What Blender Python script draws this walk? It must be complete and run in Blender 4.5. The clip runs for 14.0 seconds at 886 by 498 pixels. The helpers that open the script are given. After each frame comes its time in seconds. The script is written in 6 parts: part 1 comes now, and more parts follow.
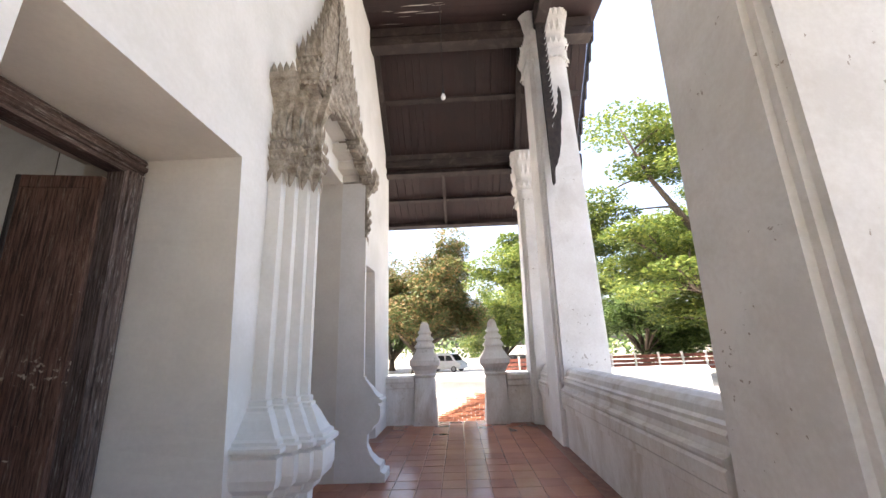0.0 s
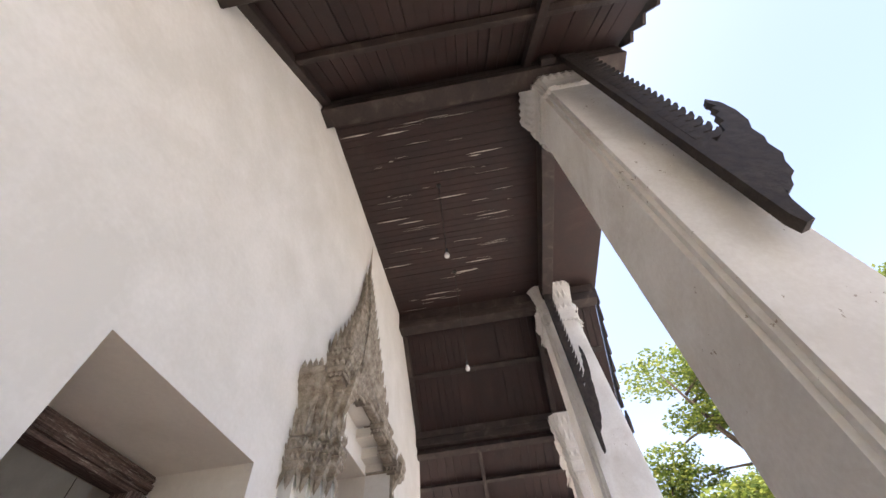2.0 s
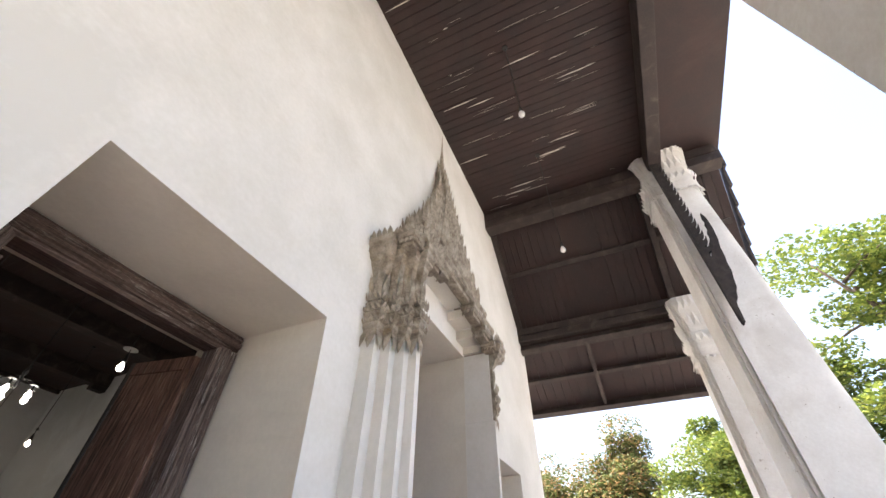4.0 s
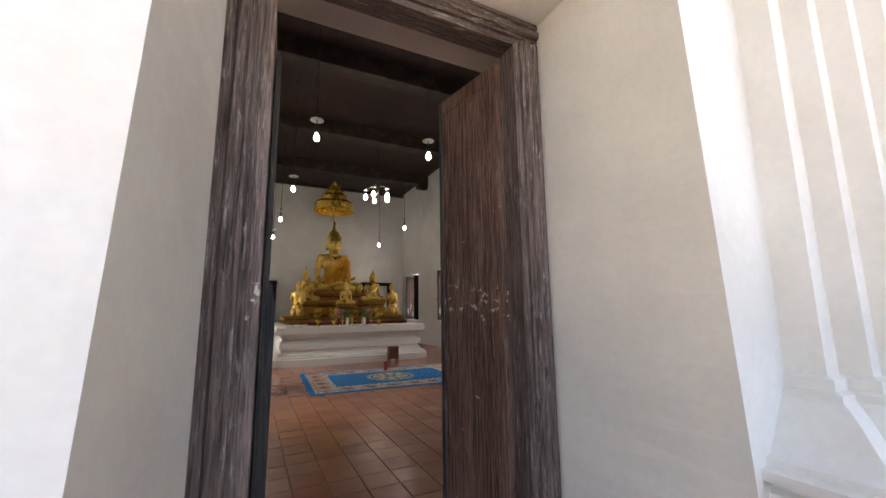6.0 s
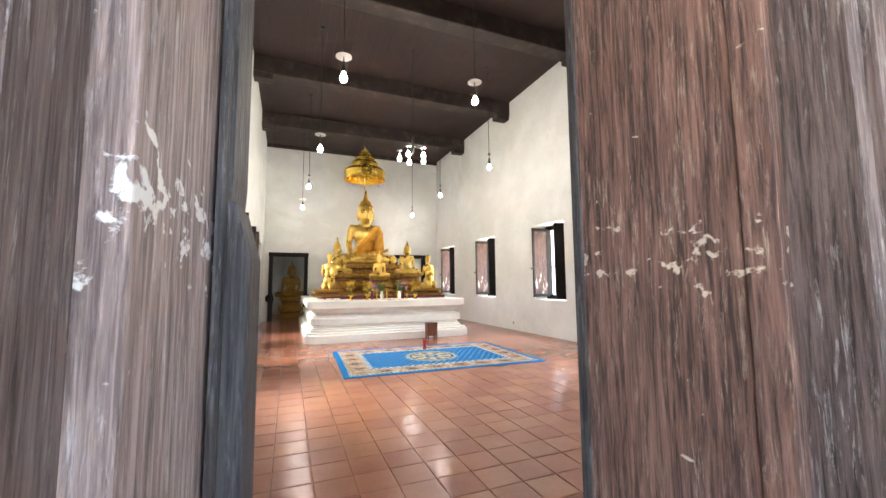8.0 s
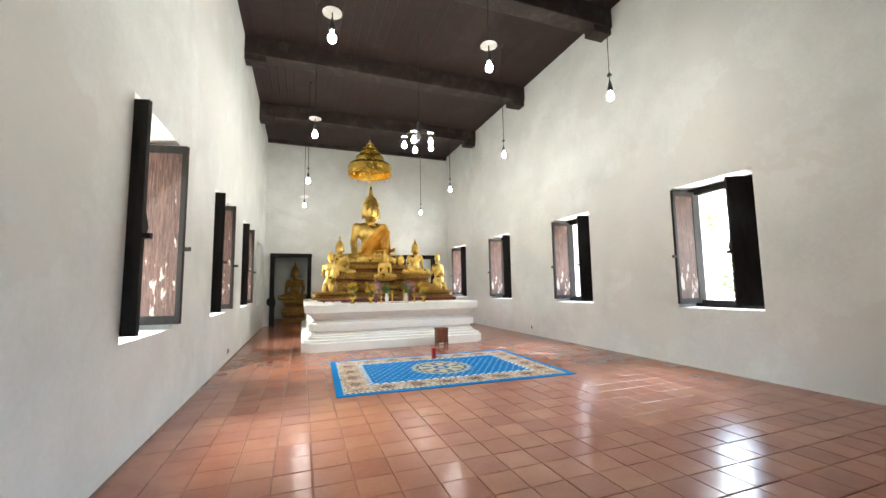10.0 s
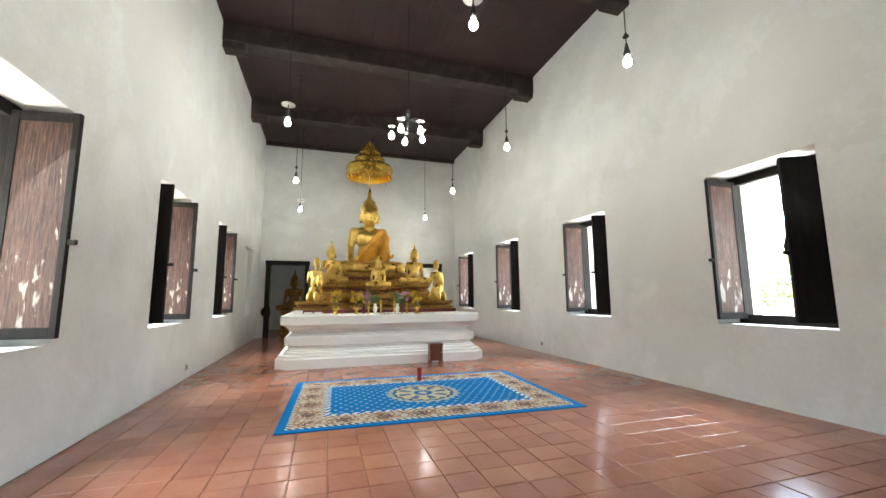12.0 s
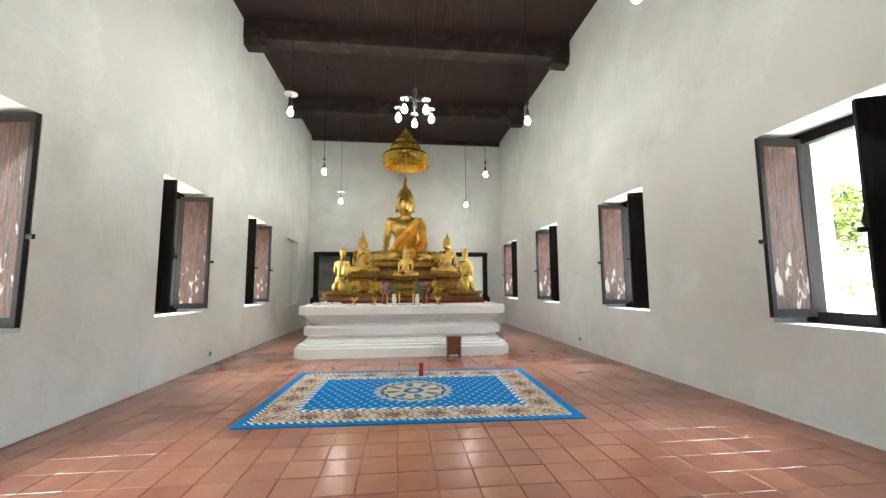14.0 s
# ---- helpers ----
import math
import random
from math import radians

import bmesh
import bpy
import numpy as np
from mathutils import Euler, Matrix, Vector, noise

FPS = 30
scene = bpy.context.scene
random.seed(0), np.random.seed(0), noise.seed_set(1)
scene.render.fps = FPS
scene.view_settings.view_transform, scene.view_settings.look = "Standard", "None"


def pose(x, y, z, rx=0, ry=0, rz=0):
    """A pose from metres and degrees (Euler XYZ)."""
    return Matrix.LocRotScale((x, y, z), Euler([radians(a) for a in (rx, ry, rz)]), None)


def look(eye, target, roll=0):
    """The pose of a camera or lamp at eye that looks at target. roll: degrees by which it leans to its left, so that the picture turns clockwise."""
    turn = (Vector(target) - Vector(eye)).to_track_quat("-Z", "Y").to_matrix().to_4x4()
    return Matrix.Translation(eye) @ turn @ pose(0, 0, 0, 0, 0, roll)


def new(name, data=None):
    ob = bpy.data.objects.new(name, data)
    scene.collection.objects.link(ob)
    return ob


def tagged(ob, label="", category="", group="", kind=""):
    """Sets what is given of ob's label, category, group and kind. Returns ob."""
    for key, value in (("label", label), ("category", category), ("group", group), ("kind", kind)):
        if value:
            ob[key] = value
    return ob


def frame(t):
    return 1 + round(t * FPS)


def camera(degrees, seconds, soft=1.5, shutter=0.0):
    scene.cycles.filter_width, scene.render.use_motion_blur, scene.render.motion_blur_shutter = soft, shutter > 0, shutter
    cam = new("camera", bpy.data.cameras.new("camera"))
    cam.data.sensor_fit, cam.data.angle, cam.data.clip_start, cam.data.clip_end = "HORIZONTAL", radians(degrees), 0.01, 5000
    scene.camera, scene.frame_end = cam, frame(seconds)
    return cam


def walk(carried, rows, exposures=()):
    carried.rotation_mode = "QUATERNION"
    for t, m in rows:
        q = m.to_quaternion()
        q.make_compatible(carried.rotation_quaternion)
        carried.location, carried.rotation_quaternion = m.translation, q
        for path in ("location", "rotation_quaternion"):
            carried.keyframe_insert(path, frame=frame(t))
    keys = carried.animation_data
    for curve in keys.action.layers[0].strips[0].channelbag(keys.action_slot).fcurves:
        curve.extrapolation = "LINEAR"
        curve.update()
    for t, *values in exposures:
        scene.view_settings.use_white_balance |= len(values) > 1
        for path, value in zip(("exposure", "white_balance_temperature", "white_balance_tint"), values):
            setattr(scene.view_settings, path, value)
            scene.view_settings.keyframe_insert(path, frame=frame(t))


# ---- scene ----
cam = camera(98.0, 14.0)
PATH = [
    (0, (-1.304, 0.219, 1.709), (0.634, 0.283, 2.198), -2.0),
    (0.5, (-1.327, 0.179, 1.723), (0.552, 0.268, 2.402), -3.1),
    (1, (-1.326, 0.122, 1.739), (0.424, 0.229, 2.702), -5.0),
    (1.5, (-1.342, 0.102, 1.804), (0.185, 0.192, 3.092), -6.4),
    (2, (-1.374, 0.061, 1.819), (-0.151, 0.155, 3.398), -6.3),
    (2.2, (-1.359, 0.043, 1.812), (-0.268, 0.149, 3.486), -5.7),
    (4.3, (-0.133, 0.214, 1.706), (1.269, 1.055, 2.856), 2.1),
    (4.5, (-0.025, 0.322, 1.665), (1.456, 1.285, 2.603), 1.3),
    (5, (0.101, 0.586, 1.629), (1.484, 1.917, 2.189), 1.2),
    (5.5, (0.089, 0.805, 1.592), (1.159, 2.45, 1.976), -0.2),
    (6, (0.077, 1.129, 1.596), (0.952, 2.901, 1.905), -0.7),
    (6.5, (0.077, 1.454, 1.588), (0.872, 3.275, 1.82), -0.0),
    (7, (0.201, 1.791, 1.557), (0.91, 3.653, 1.736), 0.4),
    (7.5, (0.305, 2.058, 1.549), (0.987, 3.933, 1.689), 0.3),
    (8, (0.268, 2.368, 1.565), (1.009, 4.216, 1.746), -0.5),
    (8.5, (0.317, 2.599, 1.544), (1.028, 4.461, 1.711), -1.1),
    (8.7, (0.361, 2.68, 1.561), (1.056, 4.548, 1.719), -2.0),
    (10.8, (0.965, 3.799, 1.507), (1.654, 5.665, 1.719), -0.2),
    (11, (1.052, 3.891, 1.505), (1.751, 5.753, 1.713), -0.4),
    (11.5, (1.301, 4.154, 1.502), (1.993, 6.016, 1.738), -0.7),
    (12, (1.651, 4.304, 1.476), (2.239, 6.199, 1.731), -0.4),
    (12.5, (2.013, 4.403, 1.499), (2.494, 6.33, 1.731), -0.2),
    (13, (2.358, 4.58, 1.485), (2.782, 6.524, 1.688), -0.4),
    (13.5, (2.675, 4.628, 1.469), (3.048, 6.583, 1.665), -0.5),
    (14, (2.993, 4.575, 1.499), (3.214, 6.552, 1.701), -0.3),
]
EXPOSURES = [(0, 2.52, 6850, 15), (2.0, 2.1, 6900, 17), (4.3, 2.6, 6900, 13), (5.0, 3.0, 7000, 14), (6.0, 3.3, 7300, 15), (7, 4.2, 7100, 13), (8.5, 5.4, 6800, 8), (10.8, 4.86, 6450, 3), (14, 4.74, 6450, 3)]
walk(cam, [(t, look(eye, target, roll)) for t, eye, target, roll in PATH], EXPOSURES)

# ---------------------------------------------------------------- light
SUN_ELEV, SUN_AZ = 60.0, 342.0      # degrees; azimuth counted from +y clockwise
world = bpy.data.worlds.new("sky_world")
scene.world = world
world.use_nodes = True
wn = world.node_tree.nodes
sky = wn.new("ShaderNodeTexSky")
sky.sky_type = "NISHITA"
sky.sun_disc = False
sky.sun_elevation = radians(SUN_ELEV)
sky.sun_rotation = radians(SUN_AZ)
sky.air_density, sky.dust_density, sky.ozone_density = 1.0, 5.0, 0.6
world.node_tree.links.new(sky.outputs[0], wn["Background"].inputs[0])
wn["Background"].inputs[1].default_value = 0.15
sun_data = bpy.data.lights.new("sun", "SUN")
sun_data.energy, sun_data.angle, sun_data.color = 3.6, radians(0.6), (1.0, 0.97, 0.92)
sun = new("sun", sun_data)
ca, sa = math.cos(radians(SUN_ELEV)), math.sin(radians(SUN_ELEV))
sun_from = Vector((math.sin(radians(SUN_AZ)) * ca, math.cos(radians(SUN_AZ)) * ca, sa)) * 30
sun.matrix_world = look(sun_from, (0, 0, 0))


# ---------------------------------------------------------------- materials
def material(name, dark, light, scale=3.0, rough=0.7, metal=0.0, bump=0.15, fine=60.0, stain=None, stain_scale=0.8,
             stain_amount=0.5, stretch=(1, 1, 1), rough_var=0.15, vary="", coat=0.0, local=False, bump_dist=0.02, low=0.35, high=0.65, spec=0.5, patch=0.0, pits=0.0):
    """Two scales of variation, optional stains and a random shift from piece to piece."""
    m = bpy.data.materials.new(name)
    m.use_nodes = True
    nt, n = m.node_tree, m.node_tree.nodes
    b = n["Principled BSDF"]
    link = nt.links.new

    def node(kind, **sets):
        k = n.new(kind)
        for key, v in sets.items():
            k.inputs[key].default_value = v
        return k

    if local:
        co = n.new("ShaderNodeTexCoord").outputs["Object"]
    else:
        co = n.new("ShaderNodeNewGeometry").outputs["Position"]
    mp = node("ShaderNodeMapping", Scale=stretch)
    link(co, mp.inputs["Vector"])
    n1 = node("ShaderNodeTexNoise", Scale=scale, Detail=6.0, Roughness=0.6)
    n2 = node("ShaderNodeTexNoise", Scale=fine, Detail=3.0, Roughness=0.6)
    link(mp.outputs[0], n1.inputs["Vector"])
    link(mp.outputs[0], n2.inputs["Vector"])
    mixf = node("ShaderNodeMapRange", **{"From Min": low, "From Max": high})
    add = n.new("ShaderNodeMath")
    add.operation = "MULTIPLY_ADD"
    link(n2.outputs[0], add.inputs[0])
    add.inputs[1].default_value = 0.35
    off = n.new("ShaderNodeMath")
    off.operation = "SUBTRACT"
    link(n1.outputs[0], off.inputs[0])
    off.inputs[1].default_value = 0.175
    link(off.outputs[0], add.inputs[2])
    link(add.outputs[0], mixf.inputs["Value"])
    cm = n.new("ShaderNodeMix")
    cm.data_type = "RGBA"
    cm.inputs[6].default_value, cm.inputs[7].default_value = (*dark, 1), (*light, 1)
    link(mixf.outputs[0], cm.inputs[0])
    colour = cm.outputs[2]
    if stain:
        n3 = node("ShaderNodeTexNoise", Scale=stain_scale, Detail=8.0, Roughness=0.7, Distortion=0.6)
        link(mp.outputs[0], n3.inputs["Vector"])
        r3 = node("ShaderNodeMapRange", **{"From Min": 0.52, "From Max": 0.72, "To Max": stain_amount})
        link(n3.outputs[0], r3.inputs["Value"])
        sm = n.new("ShaderNodeMix")
        sm.data_type = "RGBA"
        sm.inputs[7].default_value = (*stain, 1)
        link(r3.outputs[0], sm.inputs[0])
        link(colour, sm.inputs[6])
        colour = sm.outputs[2]
    if patch:
        # repaired areas with a hard, wandering edge
        n4 = node("ShaderNodeTexNoise", Scale=0.30, Detail=9.0, Roughness=0.62, Distortion=0.3)
        link(mp.outputs[0], n4.inputs["Vector"])
        r4 = node("ShaderNodeMapRange", **{"From Min": 0.535, "From Max": 0.545, "To Max": patch})
        link(n4.outputs[0], r4.inputs["Value"])
        pm = n.new("ShaderNodeMix")
        pm.data_type = "RGBA"
        pm.inputs[7].default_value = (light[0] * 0.90, light[1] * 0.88, light[2] * 0.86, 1)
        link(r4.outputs[0], pm.inputs[0])
        link(colour, pm.inputs[6])
        colour = pm.outputs[2]
    if pits:
        # scattered pits and flecks where the limewash has gone
        n5 = node("ShaderNodeTexNoise", Scale=17.0, Detail=3.0, Roughness=0.6)
        link(co, n5.inputs["Vector"])
        n6 = node("ShaderNodeTexNoise", Scale=1.3, Detail=3.0)
        link(co, n6.inputs["Vector"])
        sm5 = n.new("ShaderNodeMath")
        sm5.operation = "MULTIPLY_ADD"
        link(n6.outputs[0], sm5.inputs[0])
        sm5.inputs[1].default_value = 0.45
        link(n5.outputs[0], sm5.inputs[2])
        r5 = node("ShaderNodeMapRange", **{"From Min": 0.935, "From Max": 0.965, "To Max": pits})
        link(sm5.outputs[0], r5.inputs["Value"])
        pm5 = n.new("ShaderNodeMix")
        pm5.data_type = "RGBA"
        pm5.inputs[7].default_value = (0.24, 0.19, 0.14, 1)
        link(r5.outputs[0], pm5.inputs[0])
        link(colour, pm5.inputs[6])
        colour = pm5.outputs[2]
    if vary:
        src = n.new("ShaderNodeObjectInfo").outputs["Random"] if vary == "object" else n.new("ShaderNodeNewGeometry").outputs["Random Per Island"]
        hs = node("ShaderNodeHueSaturation")
        vr = node("ShaderNodeMapRange", **{"To Min": 0.88, "To Max": 1.10})
        link(src, vr.inputs["Value"])
        link(vr.outputs[0], hs.inputs["Value"])
        hr = node("ShaderNodeMapRange", **{"To Min": 0.495, "To Max": 0.504})
        link(src, hr.inputs["Value"])
        link(hr.outputs[0], hs.inputs["Hue"])
        link(colour, hs.inputs["Color"])
        colour = hs.outputs[0]
    link(colour, b.inputs["Base Color"])
    rr = node("ShaderNodeMapRange", **{"To Min": max(0.03, rough - rough_var), "To Max": min(1.0, rough + rough_var)})
    link(n1.outputs[0], rr.inputs["Value"])
    link(rr.outputs[0], b.inputs["Roughness"])
    b.inputs["Metallic"].default_value = metal
    b.inputs["Coat Weight"].default_value = coat
    b.inputs["Specular IOR Level"].default_value = spec
    if bump:
        bp = node("ShaderNodeBump", Strength=bump, Distance=bump_dist)
        link(add.outputs[0], bp.inputs["Height"])
        link(bp.outputs[0], b.inputs["Normal"])
    return m


def grained_wood(name, dark, mid, pale, flake=(0.55, 0.50, 0.42), band=1.62, band_gain=0.16, flake_cut=0.70, grain=26.0, scratch=0.75, rough=0.62, along="z", flake_scale=19.0, flake_stretch=(1.0, 1.0, 1.25), spread=0.17):
    """Old timber with upright grain, pale scratches, and pale flakes or patches that crowd round one height."""
    m = bpy.data.materials.new(name)
    m.use_nodes = True
    n, link = m.node_tree.nodes, m.node_tree.links.new
    b = n["Principled BSDF"]
    co = n.new("ShaderNodeTexCoord").outputs["Object"]

    def noise(scale, stretch, detail=5.0, rough_=0.6, distort=0.0):
        mp = n.new("ShaderNodeMapping")
        mp.inputs["Scale"].default_value = stretch if along == "z" else (stretch[2], stretch[1], stretch[0])
        link(co, mp.inputs["Vector"])
        t = n.new("ShaderNodeTexNoise")
        t.inputs["Scale"].default_value, t.inputs["Detail"].default_value = scale, detail
        t.inputs["Roughness"].default_value, t.inputs["Distortion"].default_value = rough_, distort
        link(mp.outputs[0], t.inputs["Vector"])
        return t.outputs[0]

    def ramp(src, a, c, lo=0.0, hi=1.0):
        r = n.new("ShaderNodeMapRange")
        for key, v in (("From Min", a), ("From Max", c), ("To Min", lo), ("To Max", hi)):
            r.inputs[key].default_value = v
        link(src, r.inputs["Value"])
        return r.outputs[0]

    def math_(op, a, c):
        k = n.new("ShaderNodeMath")
        k.operation = op
        for i, v in ((0, a), (1, c)):
            if isinstance(v, float):
                k.inputs[i].default_value = v
            else:
                link(v, k.inputs[i])
        return k.outputs[0]

    def blend(fac, a, c):
        k = n.new("ShaderNodeMix")
        k.data_type = "RGBA"
        link(fac, k.inputs[0])
        for i, v in ((6, a), (7, c)):
            if isinstance(v, tuple):
                k.inputs[i].default_value = (*v, 1)
            else:
                link(v, k.inputs[i])
        return k.outputs[2]

    fine = noise(grain, (3.2, 3.2, 0.16), 6.0, 0.7, 0.5)
    broad = noise(2.6, (2.0, 2.0, 0.35), 4.0, 0.55, 1.2)
    wave = n.new("ShaderNodeTexWave")
    wave.bands_direction = "X"
    mp = n.new("ShaderNodeMapping")
    mp.inputs["Scale"].default_value = (1.0, 1.0, 0.22)
    link(co, mp.inputs["Vector"])
    link(mp.outputs[0], wave.inputs["Vector"])
    for key, v in (("Scale", 9.0), ("Distortion", 7.0), ("Detail", 3.0), ("Detail Scale", 1.6)):
        wave.inputs[key].default_value = v
    g = math_("ADD", math_("MULTIPLY", fine, 0.78), math_("MULTIPLY", wave.outputs[1], 0.035))
    g = math_("ADD", g, math_("MULTIPLY", broad, 0.24))
    col = blend(ramp(g, 0.42, 0.62), dark, mid)
    scr = noise(30.0, (2.4, 2.4, 0.22), 5.0, 0.8, 0.4)
    patch = noise(3.4, (1.6, 1.6, 0.5), 4.0, 0.65, 0.8)
    col = blend(math_("MULTIPLY", ramp(scr, 0.54, 0.70), ramp(patch, 0.36, 0.60, 0.08, scratch)), col, pale)
    sep = n.new("ShaderNodeSeparateXYZ")
    link(co, sep.inputs[0])
    near = ramp(math_("ABSOLUTE", math_("SUBTRACT", sep.outputs[2], band), 0.0), 0.03, spread, band_gain, 0.0)
    fl = math_("ADD", noise(flake_scale, flake_stretch, 5.0, 0.55, 0.3), near)
    fm = ramp(fl, flake_cut, flake_cut + 0.05, 0.0, 0.85)
    col = blend(fm, col, flake)
    link(col, b.inputs["Base Color"])
    link(ramp(fine, 0.3, 0.7, rough + 0.12, rough - 0.08), b.inputs["Roughness"])
    b.inputs["Specular IOR Level"].default_value = 0.4
    bp = n.new("ShaderNodeBump")
    bp.inputs["Strength"].default_value, bp.inputs["Distance"].default_value = 0.55, 0.012
    link(math_("ADD", g, math_("MULTIPLY", fm, 0.4)), bp.inputs["Height"])
    link(bp.outputs[0], b.inputs["Normal"])
    return m


def glow(name, colour, strength):
    m = bpy.data.materials.new(name)
    m.use_nodes = True
    b = m.node_tree.nodes["Principled BSDF"]
    b.inputs["Base Color"].default_value = (*colour, 1)
    b.inputs["Emission Color"].default_value = (*colour, 1)
    b.inputs["Emission Strength"].default_value = strength
    return m


def plain_glass(name, tint):
    m = bpy.data.materials.new(name)
    m.use_nodes = True
    b = m.node_tree.nodes["Principled BSDF"]
    b.inputs["Base Color"].default_value = (*tint, 1)
    b.inputs["Roughness"].default_value = 0.05
    return m


M_PLASTER = material("white_lime_plaster", (0.70, 0.69, 0.66), (0.80, 0.79, 0.77), scale=1.4, rough=0.85, bump=0.12, fine=25, stain=(0.58, 0.55, 0.50), stain_amount=0.35, stain_scale=0.7)
M_PLASTER_IN = material("interior_lime_plaster", (0.685, 0.70, 0.69), (0.775, 0.79, 0.78), scale=1.1, rough=0.75, bump=0.10, fine=18, stain=(0.53, 0.51, 0.475), stain_amount=0.6, stain_scale=0.38, patch=0.6)
# plaster toned darker and creamier for the shade on reveals and soffits
M_REVEAL = material("cream_reveal_shade", (0.68, 0.645, 0.585), (0.77, 0.735, 0.67), scale=1.6, rough=0.85, bump=0.08, fine=30, stain=(0.60, 0.52, 0.45), stain_amount=0.3)
M_COLUMN = material("weathered_white_plaster", (0.66, 0.64, 0.61), (0.79, 0.78, 0.76), scale=1.2, rough=0.85, bump=0.15, fine=28, stain=(0.45, 0.40, 0.35), stain_amount=0.45, stain_scale=0.9, pits=0.7)
M_OLDPLASTER = material("stained_plaster", (0.60, 0.56, 0.51), (0.76, 0.74, 0.71), scale=2.0, rough=0.9, bump=0.25, fine=30, stain=(0.40, 0.31, 0.22), stain_amount=0.75, stain_scale=1.6, stretch=(1, 1, 0.45), pits=0.7)
M_STUCCO = material("aged_stucco", (0.20, 0.165, 0.125), (0.43, 0.38, 0.315), scale=9.0, rough=0.9, bump=0.4, fine=60, stain=(0.12, 0.09, 0.065), stain_amount=0.6, stain_scale=5.0)
M_CEIL = material("dark_red_boards", (0.015, 0.0065, 0.0055), (0.032, 0.0138, 0.0115), scale=2.0, rough=0.7, bump=0.2, fine=30, stretch=(1, 1, 1), stain=(0.06, 0.038, 0.032), stain_amount=0.4)
M_BEAM = material("dark_beam_wood", (0.016, 0.0095, 0.008), (0.040, 0.026, 0.022), scale=3.0, rough=0.7, bump=0.3, fine=40, stain=(0.15, 0.125, 0.11), stain_amount=0.35, stain_scale=3.0)
M_ORNAMENT = material("dark_carved_teak", (0.014, 0.010, 0.009), (0.040, 0.030, 0.026), scale=9.0, rough=0.8, bump=0.6, fine=70, stain=(0.09, 0.078, 0.07), stain_amount=0.4, stain_scale=5.0)
M_FRAME = grained_wood("weathered_door_wood", (0.032, 0.021, 0.018), (0.16, 0.118, 0.104), (0.50, 0.48, 0.46), band_gain=0.0, flake_cut=0.73, scratch=1.0, rough=0.68)
M_FRAME_HEAD = grained_wood("weathered_door_head_wood", (0.030, 0.018, 0.015), (0.13, 0.088, 0.075), (0.44, 0.41, 0.38), band_gain=0.0, flake_cut=0.72, scratch=1.0, rough=0.68, along="x")
M_LEAF = grained_wood("worn_red_door_wood", (0.038, 0.020, 0.015), (0.205, 0.112, 0.082), (0.44, 0.35, 0.27), flake=(0.56, 0.48, 0.38), band=1.60, band_gain=0.12, flake_cut=0.71, scratch=0.85)
M_LEAF_PALE = grained_wood("bleached_door_wood", (0.11, 0.078, 0.070), (0.34, 0.26, 0.23), (0.56, 0.51, 0.48), flake=(0.72, 0.70, 0.66), band=1.64, band_gain=0.18, flake_cut=0.715, scratch=0.9, flake_scale=22.0)
M_STRIP = grained_wood("worn_black_strip_wood", (0.016, 0.014, 0.014), (0.062, 0.056, 0.055), (0.26, 0.25, 0.245), band_gain=0.0, flake_cut=0.78, scratch=0.7)
M_BLACKWOOD = material("black_wood_and_shaded_backs", (0.010, 0.009, 0.009), (0.022, 0.019, 0.018), scale=5, rough=0.7, bump=0.2, fine=50, stretch=(3, 3, 0.5), spec=0.2)
# here the flake settings draw tall pale patches, densest low on the panel
M_SHUTTER = grained_wood("pale_patched_red_shutter_wood", (0.030, 0.014, 0.011), (0.095, 0.046, 0.036), (0.26, 0.20, 0.165), flake=(0.36, 0.32, 0.28), band=0.38, band_gain=0.16, flake_cut=0.69, scratch=0.6, flake_scale=9.0, flake_stretch=(1.3, 1.3, 0.42), spread=0.65)
M_TILE = material("terracotta_tile", (0.30, 0.112, 0.068), (0.40, 0.168, 0.106), scale=2.2, rough=0.19, bump=0.035, fine=30, vary="object", rough_var=0.06, stain=(0.25, 0.09, 0.058), stain_amount=0.35, stain_scale=1.3, bump_dist=0.01, low=0.25, high=0.75)
M_TILE_FAR = material("terracotta_tile_field", (0.30, 0.112, 0.068), (0.40, 0.168, 0.106), scale=2.2, rough=0.19, bump=0.035, fine=30, vary="island", rough_var=0.06, stain=(0.25, 0.09, 0.058), stain_amount=0.35, stain_scale=1.3, bump_dist=0.01, low=0.25, high=0.75)
M_GROUT = material("brown_grout", (0.20, 0.095, 0.065), (0.30, 0.16, 0.115), scale=8, rough=0.8)
M_GOLD = material("gilded_lacquer", (0.62, 0.38, 0.075), (0.90, 0.65, 0.20), scale=4, rough=0.30, metal=0.92, bump=0.05, fine=80, stain=(0.36, 0.21, 0.05), stain_amount=0.45, stain_scale=3)
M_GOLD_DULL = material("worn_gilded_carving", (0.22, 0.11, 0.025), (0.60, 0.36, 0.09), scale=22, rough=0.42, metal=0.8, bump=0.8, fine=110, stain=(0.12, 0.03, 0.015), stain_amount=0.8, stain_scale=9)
M_REDLAC = material("red_lacquer", (0.10, 0.012, 0.010), (0.17, 0.022, 0.018), scale=6, rough=0.4)
M_ROBE = material("saffron_cloth", (0.56, 0.24, 0.010), (0.74, 0.37, 0.028), scale=4, rough=0.45, bump=0.3, fine=120)
M_UMBRELLA = material("gold_cloth", (0.70, 0.44, 0.06), (0.85, 0.60, 0.13), scale=5, rough=0.24, metal=0.85, bump=0.1)
M_ALTAR = material("cream_white_altar_paint", (0.82, 0.81, 0.77), (0.87, 0.86, 0.82), scale=2, rough=0.6, bump=0.05, fine=30, stain=(0.74, 0.70, 0.62), stain_amount=0.2)
